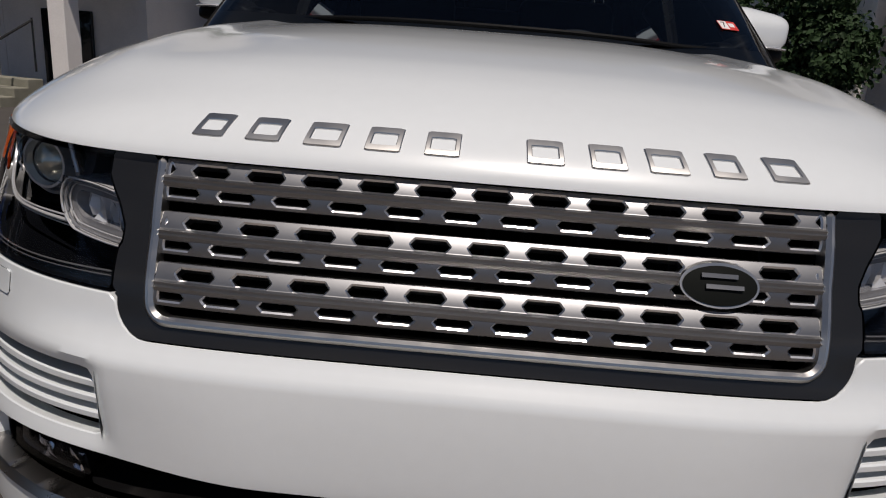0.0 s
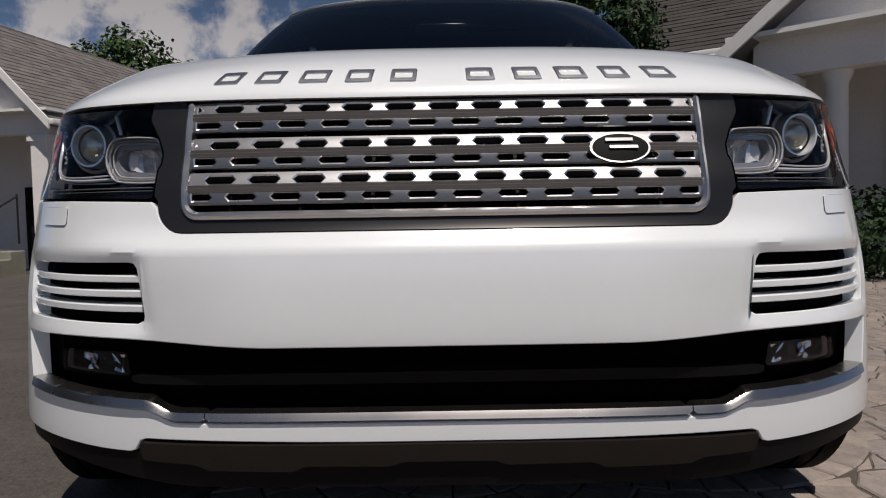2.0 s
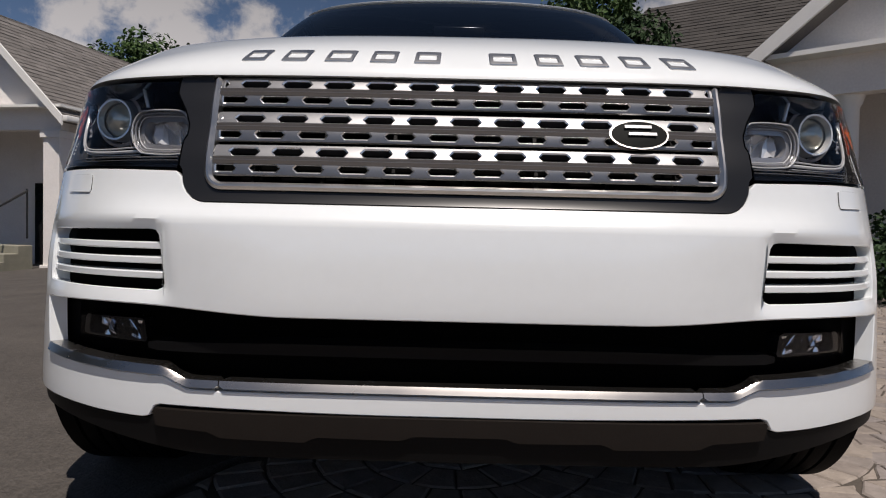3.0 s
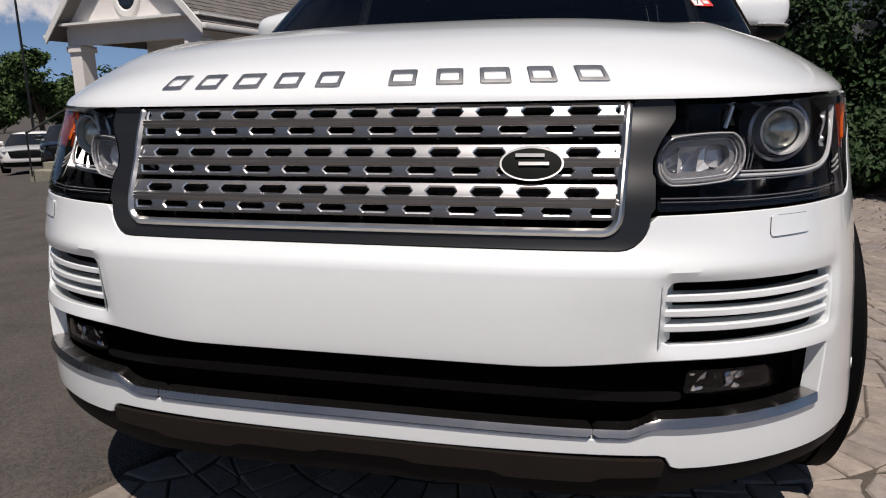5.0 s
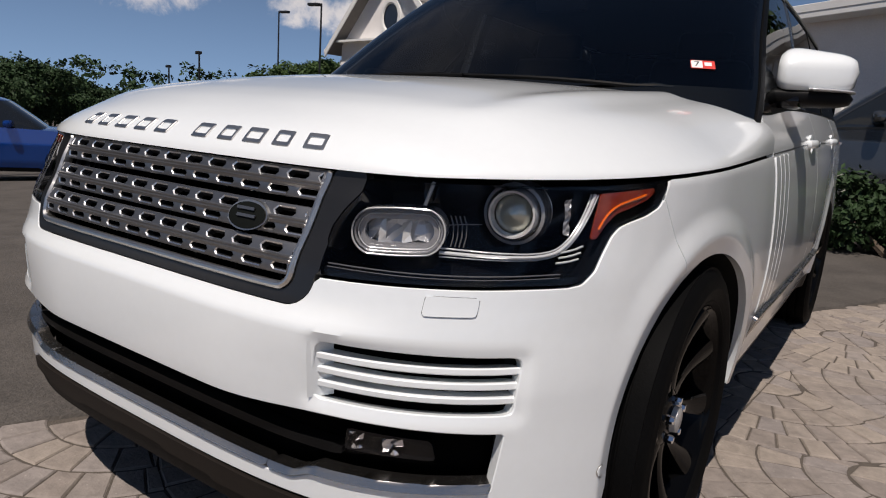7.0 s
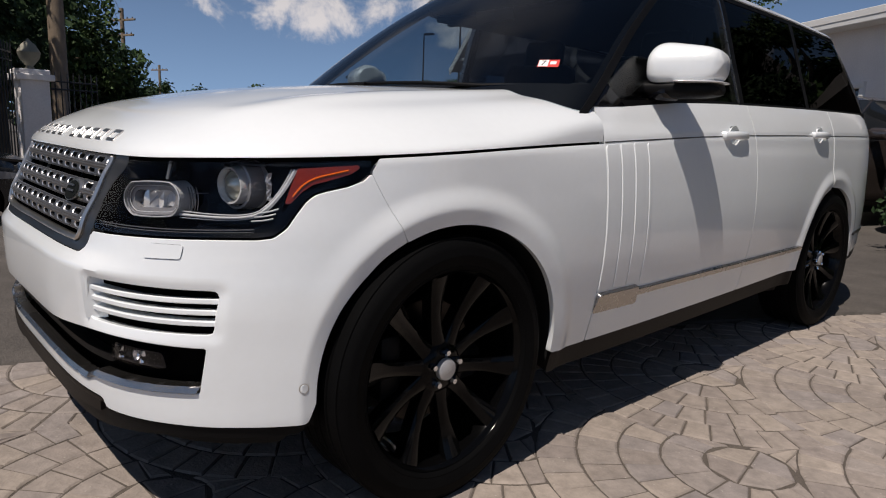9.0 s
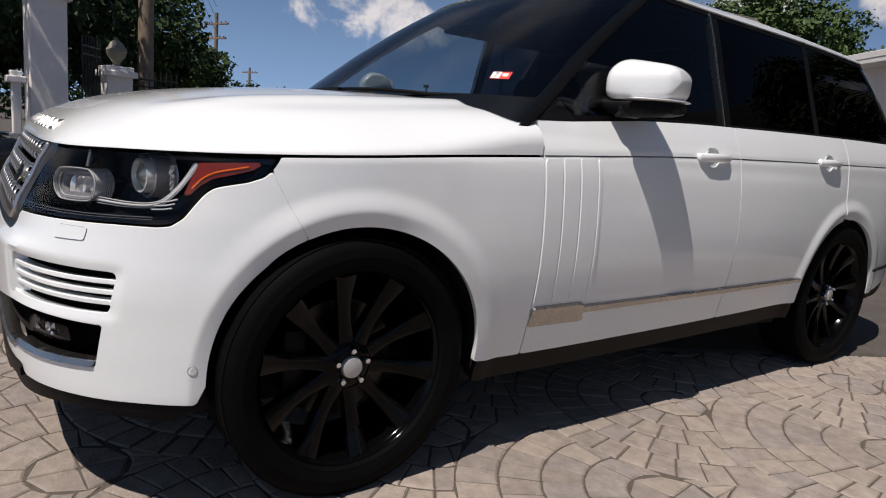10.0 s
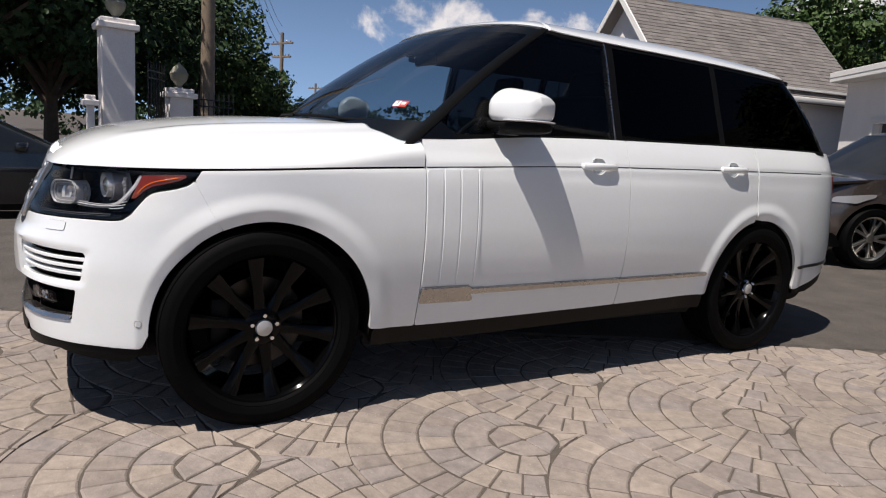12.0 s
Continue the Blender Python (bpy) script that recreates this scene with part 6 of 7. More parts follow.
def gable_house(name, label, m, width, length, base, eave_z, ridge_z, round_window=False, portico=False, seed=1, openings_side=()):
    """A gable-roofed block: gable end at y = 0 facing -y, ridge along +y, x from -width/2 to width/2."""
    h = empty(name, m, label=label, category="house")
    hw = width / 2
    over = 0.35
    # gable wall
    gv = [(-hw, 0, base), (hw, 0, base), (hw, 0, eave_z), (0, 0, ridge_z - 0.1), (-hw, 0, eave_z)]
    if portico:
        gv = [(-hw, 0, eave_z - 0.55), (hw, 0, eave_z - 0.55), (hw, 0, eave_z), (0, 0, ridge_z - 0.1), (-hw, 0, eave_z)]
    n = len(gv)
    V = gv + [(x, 0.25, z) for x, y, z in gv]
    part("gable_wall", (np.array(V), [list(range(n)), list(range(n, 2 * n))[::-1]] + [[i, (i + 1) % n + 0, (i + 1) % n + n, i + n][::-1] for i in range(n)]), M_STUCCO, h, "pale stucco gable", smooth=False)
    y_in = 2.6 if portico else 0.0
    part("back_wall", boxes([((0, y_in + 0.15, (base + eave_z) / 2), (width - 0.1, 0.25, eave_z - base))]), M_STUCCO, h, smooth=False) if portico else None
    for sx in (-1, 1):
        part("side_wall", boxes([((sx * (hw - 0.13), y_in + (length - y_in) / 2, (base + eave_z) / 2), (0.25, length - y_in - 0.02, eave_z - base - 0.02))]), M_STUCCO, h, smooth=False)
        slope = (ridge_z - eave_z) / hw
        ex, ez = sx * (hw + over), eave_z - slope * over
        q = [(ex, -over, ez), (ex, length, ez), (0, length, ridge_z), (0, -over, ridge_z)]
        if sx < 0:
            q = q[::-1]
        rf = part("roof", slab(q, 0.12), M_SHINGLE, h, "weathered brown-grey shingle roof", smooth=False)
        if sx > 0:
            sh = shingles((ex, -over, ez), (ex, length, ez), (0, -over, ridge_z), seed=seed)
        else:
            sh = shingles((ex, length, ez), (ex, -over, ez), (0, length, ridge_z), seed=seed + 3)
        tagged(part("shingles", sh, M_SHINGLE, rf, smooth=False), kind="stuff")
        part("gutter", boxes([((ex + sx * 0.05, (length - over) / 2, ez + 0.0), (0.12, length + over, 0.13))], 0.02), M_STUCCO2, h, "pale gutter")
        # rake board
        part("rake_board", slab([(ex, -over - 0.03, ez - 0.16), (ex, -over - 0.03, ez + 0.05), (0, -over - 0.03, ridge_z + 0.05), (0, -over - 0.03, ridge_z - 0.16)][::sx], 0.05), M_STUCCO2, h, "white rake board", smooth=False)
    part("soffit", boxes([((0, length / 2 - over / 2, eave_z - 0.06), (width + 0.5, length + over - 0.1, 0.06))]), M_STUCCO2, h, smooth=False)
    if round_window:
        zc = eave_z + (ridge_z - eave_z) * 0.24
        ring = moved(lathe([(0.30, 0.03), (0.34, 0.06), (0.44, 0.06), (0.47, 0.03), (0.47, 0.0)], 36), pose(0, 0, zc, 0, 0, -90) @ Matrix.Diagonal((1, 1, 1.15, 1)))
        rw = part("round_window", ring, M_STUCCO2, h, "round window with a moulded surround")
        part("pane", moved(lathe([(0.001, 0.012), (0.31, 0.012)], 36), pose(0, 0, zc, 0, 0, -90) @ Matrix.Diagonal((1, 1, 1.15, 1))), M_WIN, rw)
    if portico:
        for sx in (-1, 1):
            part("post", boxes([((sx * (hw - 0.25), 0.2, (base + eave_z - 0.55) / 2), (0.42, 0.42, eave_z - 0.55 - base)), ((sx * (hw - 0.25), 0.2, base + 0.15), (0.52, 0.52, 0.3)), ((sx * (hw - 0.25), 0.2, eave_z - 0.65), (0.52, 0.52, 0.16))], 0.01), M_STUCCO, h, "square stucco post", smooth=False)
        dr = part("door", boxes([((0, 2.55, base + 1.15), (1.5, 0.08, 2.3))], 0.01), M_WIN, h, "dark glazed entrance door", smooth=False)
        part("door_notice", boxes([((0.3, 2.49, base + 1.5), (0.25, 0.02, 0.35))]), M_PAPER, dr, smooth=False)
    return h


# house with the round window, far beyond the car park
houseA = gable_house("house", "pale stucco house with shingle roof and round gable window", local((-11.0, 13.2, 0), -11), 4.6, 6.5, -0.7, 3.2, 5.5, True, True, seed=3)
for k in range(4):
    st = part("step", boxes([((0, -0.55 - 0.36 * k, 0.06 - 0.17 * k - 0.4), (3.8, 0.40, 0.8))], 0.02), M_STONE, houseA, "weathered stone step", smooth=False)
for sx in (-1, 1):
    part("step_rail", join(tube([(sx * 1.7, -1.9, 0.45), (sx * 1.7, -0.3, 1.25)], 0.025), tube([(sx * 1.7, -1.9, -0.6), (sx * 1.7, -1.9, 0.5)], 0.02), tube([(sx * 1.7, -0.3, 0.2), (sx * 1.7, -0.3, 1.3)], 0.02)), M_IRON, houseA, "black iron hand rail")
tagged(houseA, label="pale stucco house with shingle roof, round gable window and porch")

# long wing joining it to the near building
WALL_D = Vector((8.6, -6.0, 0)).normalized()
ANG = math.degrees(math.atan2(WALL_D.y, WALL_D.x))
wing_m = local((-6.6, 16.8, 0), ANG)
wing = empty("annex", wing_m, label="low white stucco wing with dark windows and a flat roof", category="building")
wl = 10.3
ops = [(1.6, 2.8, 0.9, 2.2), (4.3, 5.5, -0.3, 2.1), (7.0, 8.3, 0.9, 2.2)]
part("wall", wall_with_openings(wl, 3.9, 0.3, [(a, b, c + 0.6, d + 0.6) for a, b, c, d in ops]), M_STUCCO, wing, "pale stucco wall", smooth=False).matrix_local = Matrix.Translation((0, 0, -0.6))
for k, (a, b, c, d) in enumerate(ops):
    window_unit(wing, Matrix(), a, b, c, d, k == 1)
part("fascia", boxes([((wl / 2, -0.22, 3.32), (wl, 0.5, 0.14)), ((wl / 2, -0.42, 3.42), (wl, 0.12, 0.14))], 0.01), M_STUCCO2, wing, "white eaves board and gutter", smooth=False)
part("roof", boxes([((wl / 2, 3.0, 3.45), (wl, 6.2, 0.18))]), M_SHINGLE, wing, smooth=False)
part("back_wall", boxes([((wl / 2, 6.0, 1.4), (wl, 0.25, 4.0))]), M_STUCCO, wing, smooth=False)

# near building with the dark shingle roof, and its porch
main_m = local((2.75, 10.2, 0), ANG)
mainb = empty("main_building", main_m, label="stucco building with steep dark shingle roof and porch", category="building")
ml, mz, mr, dp = 10.5, 3.2, 5.6, 6.0
ops = [(0.8, 1.9, 0.9, 2.2), (4.6, 6.0, 0.0, 2.3), (7.3, 8.5, 0.9, 2.2)]
part("wall", wall_with_openings(ml, mz, 0.3, ops), M_STUCCO, mainb, "pale stucco wall", smooth=False)
for k, (a, b, c, d) in enumerate(ops):
    window_unit(mainb, Matrix(), a, b, c, d, k == 1)
for x in (0.12, ml - 0.12):
    part("end_wall", (lambda V: (np.array(V), [[0, 1, 2, 3, 4], [9, 8, 7, 6, 5]] + [[i, i + 5, (i + 1) % 5 + 5, (i + 1) % 5] for i in range(5)]))([(x - 0.12, 0.31, 0), (x - 0.12, dp, 0), (x - 0.12, dp, mz), (x - 0.12, dp / 2, mr - 0.15), (x - 0.12, 0.31, mz), (x + 0.12, 0.31, 0), (x + 0.12, dp, 0), (x + 0.12, dp, mz), (x + 0.12, dp / 2, mr - 0.15), (x + 0.12, 0.31, mz)]), M_STUCCO, mainb, smooth=False)
rf = part("roof", slab([(-0.25, -0.4, mz), (ml + 0.25, -0.4, mz), (ml + 0.25, dp / 2, mr), (-0.25, dp / 2, mr)], 0.12), M_SHINGLED, mainb, "dark weathered shingle roof", smooth=False)
tagged(part("shingles", shingles((-0.25, -0.4, mz), (ml + 0.25, -0.4, mz), (-0.25, dp / 2, mr), course=0.17, tab=0.42, seed=9), M_SHINGLED, rf, smooth=False), kind="stuff")
part("back_roof", slab([(ml + 0.25, dp + 0.4, mz), (-0.25, dp + 0.4, mz), (-0.25, dp / 2, mr), (ml + 0.25, dp / 2, mr)], 0.12), M_SHINGLED, mainb, smooth=False)
part("gutter", boxes([((ml / 2 - 1.5, -0.46, mz - 0.02), (ml - 3.6, 0.12, 0.13))], 0.02), M_STUCCO2, mainb, "pale gutter")
porch = gable_house("porch", "stucco porch gable on square posts beside the shingle roof", local((5.35, 5.45, 0), ANG - 8), 3.6, 3.4, 0.0, 2.95, 4.35, False, True, seed=12)
for dx in (-0.9, 0.6):
    col = moved(lathe([(0.17, 0.0), (0.19, 0.04), (0.15, 0.10), (0.14, 1.2), (0.125, 2.25), (0.16, 2.32), (0.18, 2.40)], 28, "z"), Matrix.Translation((dx, 0.25, 0)))
    part("column", col, M_STUCCO2, porch, "round cream porch column")

# ---- iron gate and pillars on the far side of the car park ----
def pier(x, y, w, h, finial):
    z0 = float(ground_z(x, y))
    pr = part("gate_pillar", boxes([((0, 0, h / 2), (w, w, h)), ((0, 0, 0.2), (w + 0.12, w + 0.12, 0.4)), ((0, 0, h + 0.05), (w + 0.16, w + 0.16, 0.12)), ((0, 0, h + 0.15), (w + 0.04, w + 0.04, 0.1))], 0.02), M_STUCCO, None, smooth=False)
    pr.matrix_world = pose(x, y, z0, 0, 0, 6)
    tagged(pr, label="square pale stucco gate pillar with stepped cap", category="pillar", group="gate pillars")
    if finial:
        part("finial", moved(lathe([(0.10, 0.0), (0.06, 0.06), (0.17, 0.2), (0.20, 0.32), (0.12, 0.46), (0.05, 0.52), (0.001, 0.58)], 24, "z"), Matrix.Translation((0, 0, h + 0.2))), M_STONE, pr, "weathered stone finial")
    return pr


pier(-11.85, 0.27, 0.60, 3.50, True)
pier(-12.7, 1.58, 0.50, 2.36, True)
pier(-11.5, -0.22, 0.14, 1.95, False)
def iron_fence(p0, p1, height, label):
    p0, p1 = Vector(p0), Vector(p1)
    z0 = float(ground_z((p0.x + p1.x) / 2, 0))
    fe = empty("iron_fence", Matrix.Translation((p0.x, p0.y, z0)), label=label, category="fence", group="iron railings")
    d = p1 - p0
    nbar = int(d.length / 0.13)
    for k in range(nbar + 1):
        q = d * (k / nbar)
        part("bar", tube([(q.x, q.y, 0.05), (q.x, q.y, height - 0.08), (q.x, q.y, height)], [0.013, 0.013, 0.002], 6), M_IRON, fe)
    for zz in (0.2, height - 0.35, height - 0.2):
        part("rail", tube([(0, 0, zz), (d.x, d.y, zz)], 0.018, 6), M_IRON, fe)
    return fe


iron_fence((-11.75, 0.85, 0), (-12.5, 1.25, 0), 3.0, "black iron gate between stucco pillars")
iron_fence((-12.8, 1.9, 0), (-13.3, 2.9, 0), 2.6, "black iron railing with pointed bars")

# ---- poles ----
def pole(x, y, h, r, label, mat, arms=()):
    z0 = float(ground_z(x, y))
    po = part("utility_pole" if mat is M_WOOD else "street_lamp", tube([(0, 0, -0.2), (0, 0, h * 0.5), (0, 0, h)], [r, r * 0.85, r * 0.7], 12), mat)
    po.matrix_world = Matrix.Translation((x, y, z0))
    tagged(po, label=label, category="pole" if mat is M_WOOD else "lamp post", group="utility poles" if mat is M_WOOD else "car park lamp posts")
    for hh, ln, ang in arms:
        if mat is M_WOOD:
            part("crossarm", boxes([((0, 0, hh), (ln, 0.11, 0.12), ang)], 0.01), M_WOOD, po)
            for k in range(5):
                q = (k - 2) * ln / 5
                part("insulator", moved(lathe([(0.03, 0), (0.045, 0.05), (0.02, 0.1), (0.001, 0.12)], 10, "z"), Matrix.Translation((q * math.cos(radians(ang)), q * math.sin(radians(ang)), hh + 0.06))), M_GREY, po)
        else:
            part("lamp_head", boxes([((ln * math.cos(radians(ang)), ln * math.sin(radians(ang)), hh), (0.75, 0.36, 0.16), ang)], 0.04), M_IRON, po, "dark box lamp head")
            part("lamp_arm", tube([(0, 0, hh), (ln * math.cos(radians(ang)), ln * math.sin(radians(ang)), hh + 0.02)], 0.035, 8), M_IRON, po)
    return po


EYE_A, EYE_B = Vector((0.88, -1.76, 0)), Vector((3.42, -0.65, 0))


def polar(eye, az, r):
    return eye.x + r * math.sin(radians(az)), eye.y + r * math.cos(radians(az))


pole(*polar(EYE_B, -80.0, 19), 11, 0.20, "weathered wooden utility pole beside the gate", M_WOOD)
pole(*polar(EYE_B, -74.3, 48), 9.6, 0.17, "weathered wooden utility pole with crossarms", M_WOOD, ((8.9, 2.4, 20), (8.0, 2.0, 20)))
pole(*polar(EYE_B, -71.5, 75), 8.2, 0.17, "distant wooden utility pole with crossarm", M_WOOD, ((7.7, 2.4, 20),))
for az, r, h, ang in ((-54.4, 44, 4.6, 150), (-56.7, 50, 3.9, 150), (-44.9, 40, 7.2, 190), (-48.4, 52, 8.5, 10)):
    x, y = polar(EYE_A, az, r)
    pole(x, y, h + 1.6, 0.075, "dark metal car park lamp post", M_IRON, ((h + 1.55, 0.5, ang),))
lean = part("leaning_post", tube([(0, 0, -0.3), (-0.20, -0.10, 0.6), (-0.42, -0.2, 1.25)], [0.042, 0.040, 0.038], 10), M_STUCCO2)
lean.matrix_world = Matrix.Translation((-15.55, 7.25, float(ground_z(-15.55, 7.25))))
tagged(lean, label="pale slender post leaning before dark trees", category="post")
for k, (z0_, sag) in enumerate(((8.6, 0.8), (7.8, 0.7), (9.3, 0.9))):
    a = Vector((*polar(EYE_B, -80.0, 19), z0_ + 0.2))
    b = Vector((*polar(EYE_B, -74.3, 48), z0_ - 1.4))
    pts = [tuple(a.lerp(b, t) - Vector((0, 0, sag * 4 * t * (1 - t)))) for t in np.linspace(0, 1, 18)]
    tagged(part("power_line", tube(pts, 0.012, 5), M_IRON), label="thin black overhead power line between poles", category="cable", group="power lines")

# ---- plants ----
def leaf_cloud(blobs, count, size, seed, flat=0.6):
    """Many small leaf cards through a few lobes; the outline stays uneven, with gaps."""
    r = random.Random(seed)
    V, F = [], []
    total = sum(b[3] ** 2 for b in blobs)
    for bx, by, bz, br in blobs:
        n_leaf = int(count * br * br / total)
        n_twig = max(10, n_leaf // 24)
        twigs = []
        for _ in range(n_twig):
            d = Vector((r.gauss(0, 1), r.gauss(0, 1), r.gauss(0, 1))).normalized()
            rad = br * (0.50 + 0.45 * r.random() ** 0.8) * (1 + 0.25 * noise.noise(d * 2.2 + Vector((bx, by, bz))))
            twigs.append((d, Vector((bx, by, bz)) + Vector((d.x, d.y, d.z * 0.85)) * rad))
        for q in range(n_leaf):
            d, c0 = twigs[q % n_twig]
            sp_ = 0.035 * br + size * 1.3
            c = c0 + Vector((r.gauss(0, sp_), r.gauss(0, sp_), r.gauss(0, sp_ * 0.6)))
            nrm = (d * 0.7 + Vector((r.uniform(-1, 1), r.uniform(-1, 1), r.uniform(-0.3, 1)))).normalized()
            u = nrm.orthogonal().normalized()
            u.rotate(Matrix.Rotation(r.uniform(0, 6.28), 3, nrm))
            v = nrm.cross(u)
            s = size * r.uniform(0.6, 1.35)
            o = len(V)
            V += [tuple(c - u * s), tuple(c - v * s * flat + nrm * s * 0.15), tuple(c + u * s), tuple(c + v * s * flat + nrm * s * 0.15)]
            F.append([o, o + 1, o + 2, o + 3])
    return np.array(V), F


def tree(x, y, h, spread, seed, label, mat=None, count=5200, leaf=0.13, lobes=9):
    r = random.Random(seed)
    z0 = float(ground_z(x, y))
    t = empty("tree", Matrix.Translation((x, y, z0)), label=label, category="tree", group="trees " + label.split("tree ")[1])
    trunk = [tube([(0, 0, -0.2), (0.05, 0.03, h * 0.25), (0.0, 0.1, h * 0.5), (0.1, 0.0, h * 0.8)], [h * 0.030, h * 0.022, h * 0.016, h * 0.006], 9)]
    blobs = []
    for k in range(lobes):
        a = 2 * math.pi * k / lobes + r.uniform(-0.4, 0.4)
        rr = spread * r.uniform(0.35, 0.75)
        hz = h * r.uniform(0.42, 0.86)
        if k == 0:
            rr, hz = 0.1, h * 0.86
        e = (rr * math.cos(a), rr * math.sin(a), hz)
        blobs.append((*e, spread * r.uniform(0.30, 0.48)))
        trunk.append(tube([(0.03, 0.05, h * r.uniform(0.25, 0.45)), (e[0] * 0.5, e[1] * 0.5, (hz + h * 0.4) / 2), e], [h * 0.011, h * 0.008, h * 0.003], 6))
    part("trunk", join(*trunk), M_BARK, t, "brown bark trunk and limbs")
    tagged(part("crown", leaf_cloud(blobs, count, leaf, seed), mat or M_LEAF, t, "uneven green leafy crown", smooth=False), kind="stuff")
    return t


def shrub(x, y, blobs, seed, label, count=9000, leaf=0.045, mat=None):
    z0 = float(ground_z(x, y))
    s = empty("shrub", Matrix.Translation((x, y, z0)), label=label, category="shrub", group="shrubs before the building")
    part("stem", join(*[tube([(b[0] * 0.4, b[1] * 0.4, -0.1), (b[0] * 0.8, b[1] * 0.8, b[2] * 0.6), (b[0], b[1], b[2])], [0.05, 0.03, 0.01], 6) for b in blobs]), M_BARK, s)
    tagged(part("foliage", leaf_cloud(blobs, count, leaf, seed), mat or M_LEAFD, s, "dense dark evergreen foliage", smooth=False), kind="stuff")
    return s


shrub(1.87, 6.2, [(-1.0, 0.3, 0.40, 0.50), (0, 0, 0.42, 0.55), (0.75, -0.2, 0.45, 0.6), (-0.4, 0.45, 0.4, 0.5), (0.35, 0.3, 0.65, 0.5)], 21, "low clipped evergreen shrub beside the paving", 16000, 0.035)
shrub(2.87, 5.82, [(0, 0, 0.40, 0.62), (0.8, -0.5, 0.42, 0.65), (1.5, -0.9, 0.42, 0.6), (0.6, 0.2, 0.6, 0.55)], 22, "low clipped evergreen shrub beside the paving", 16000, 0.035)
shrub(2.44, 6.75, [(0, 0, 0.9, 0.75), (0.1, 0, 1.7, 0.72), (-0.05, 0.1, 2.5, 0.6), (0.0, 0, 3.2, 0.42), (0.45, 0.2, 1.3, 0.6), (-0.35, -0.1, 1.2, 0.55)], 23, "tall dark conifer shrub before the building", 26000, 0.04)
shrub(3.72, 6.35, [(0, 0, 0.8, 0.7), (0.1, 0, 1.5, 0.62), (0.0, 0.1, 2.1, 0.45)], 24, "dark conifer shrub before the building", 14000, 0.04)
tree(*polar(EYE_B, -31.5, 31), 9.3, 3.2, 31, "broad green tree behind the house", count=14000, leaf=0.11)
tree(*polar(EYE_B, -27.5, 36), 9.0, 3.6, 32, "broad green tree behind the house", count=13000, leaf=0.11)
tree(4.2, 17.5, 8.4, 2.6, 33, "green tree rising behind the shingle roof", count=12000, leaf=0.10)
for k, (az, r, h, sp) in enumerate(((-44.4, 42, 6.4, 1.7), (-47.6, 46, 6.2, 2.4), (-41.5, 48, 5.6, 2.2), (-60.5, 60, 3.4, 2.4), (-57, 70, 3.4, 2.4), (-63.5, 52, 4.4, 2.8), (-66.5, 46, 4.6, 3.0), (-70, 42, 5.0, 3.2), (-68, 49, 4.8, 3.2), (-65, 55, 4.6, 3.0))):
    tree(*polar(EYE_A, az, r), h, sp, 40 + k, "full green tree at the edge of the car park", M_LEAFD if k > 2 else M_LEAF, count=15000, leaf=0.10)
for k, (az, r, h, sp) in enumerate(((-96, 19, 8.5, 4.2), (-91, 21, 8.0, 4.0), (-87, 24, 9.0, 4.2), (-83, 27, 8.4, 4.0), (-79, 30, 5.6, 3.0), (-77, 40, 4.4, 2.6), (-72.8, 62, 4.6, 2.6), (-101, 20, 9, 4.4))):
    tree(*polar(EYE_B, az, r), h, sp, 60 + k, "dense dark green tree behind the iron fence", M_LEAFD if k != 3 else M_LEAF, count=17000, leaf=0.10, lobes=12)
# woods that close the view all round, far off
wv = []
r_ = random.Random(8)
for k in range(150):
    a = 2 * math.pi * k / 150
    rad = 120 + r_.uniform(-14, 14)
    wv.append((rad * math.cos(a), rad * math.sin(a), 1.5 + r_.uniform(-1, 2), r_.uniform(4.0, 6.5)))
woods = part("woods", leaf_cloud(wv, 60000, 0.42, 3), M_LEAFD, smooth=False)
tagged(woods, label="distant belt of dark green woods", category="trees", kind="stuff")

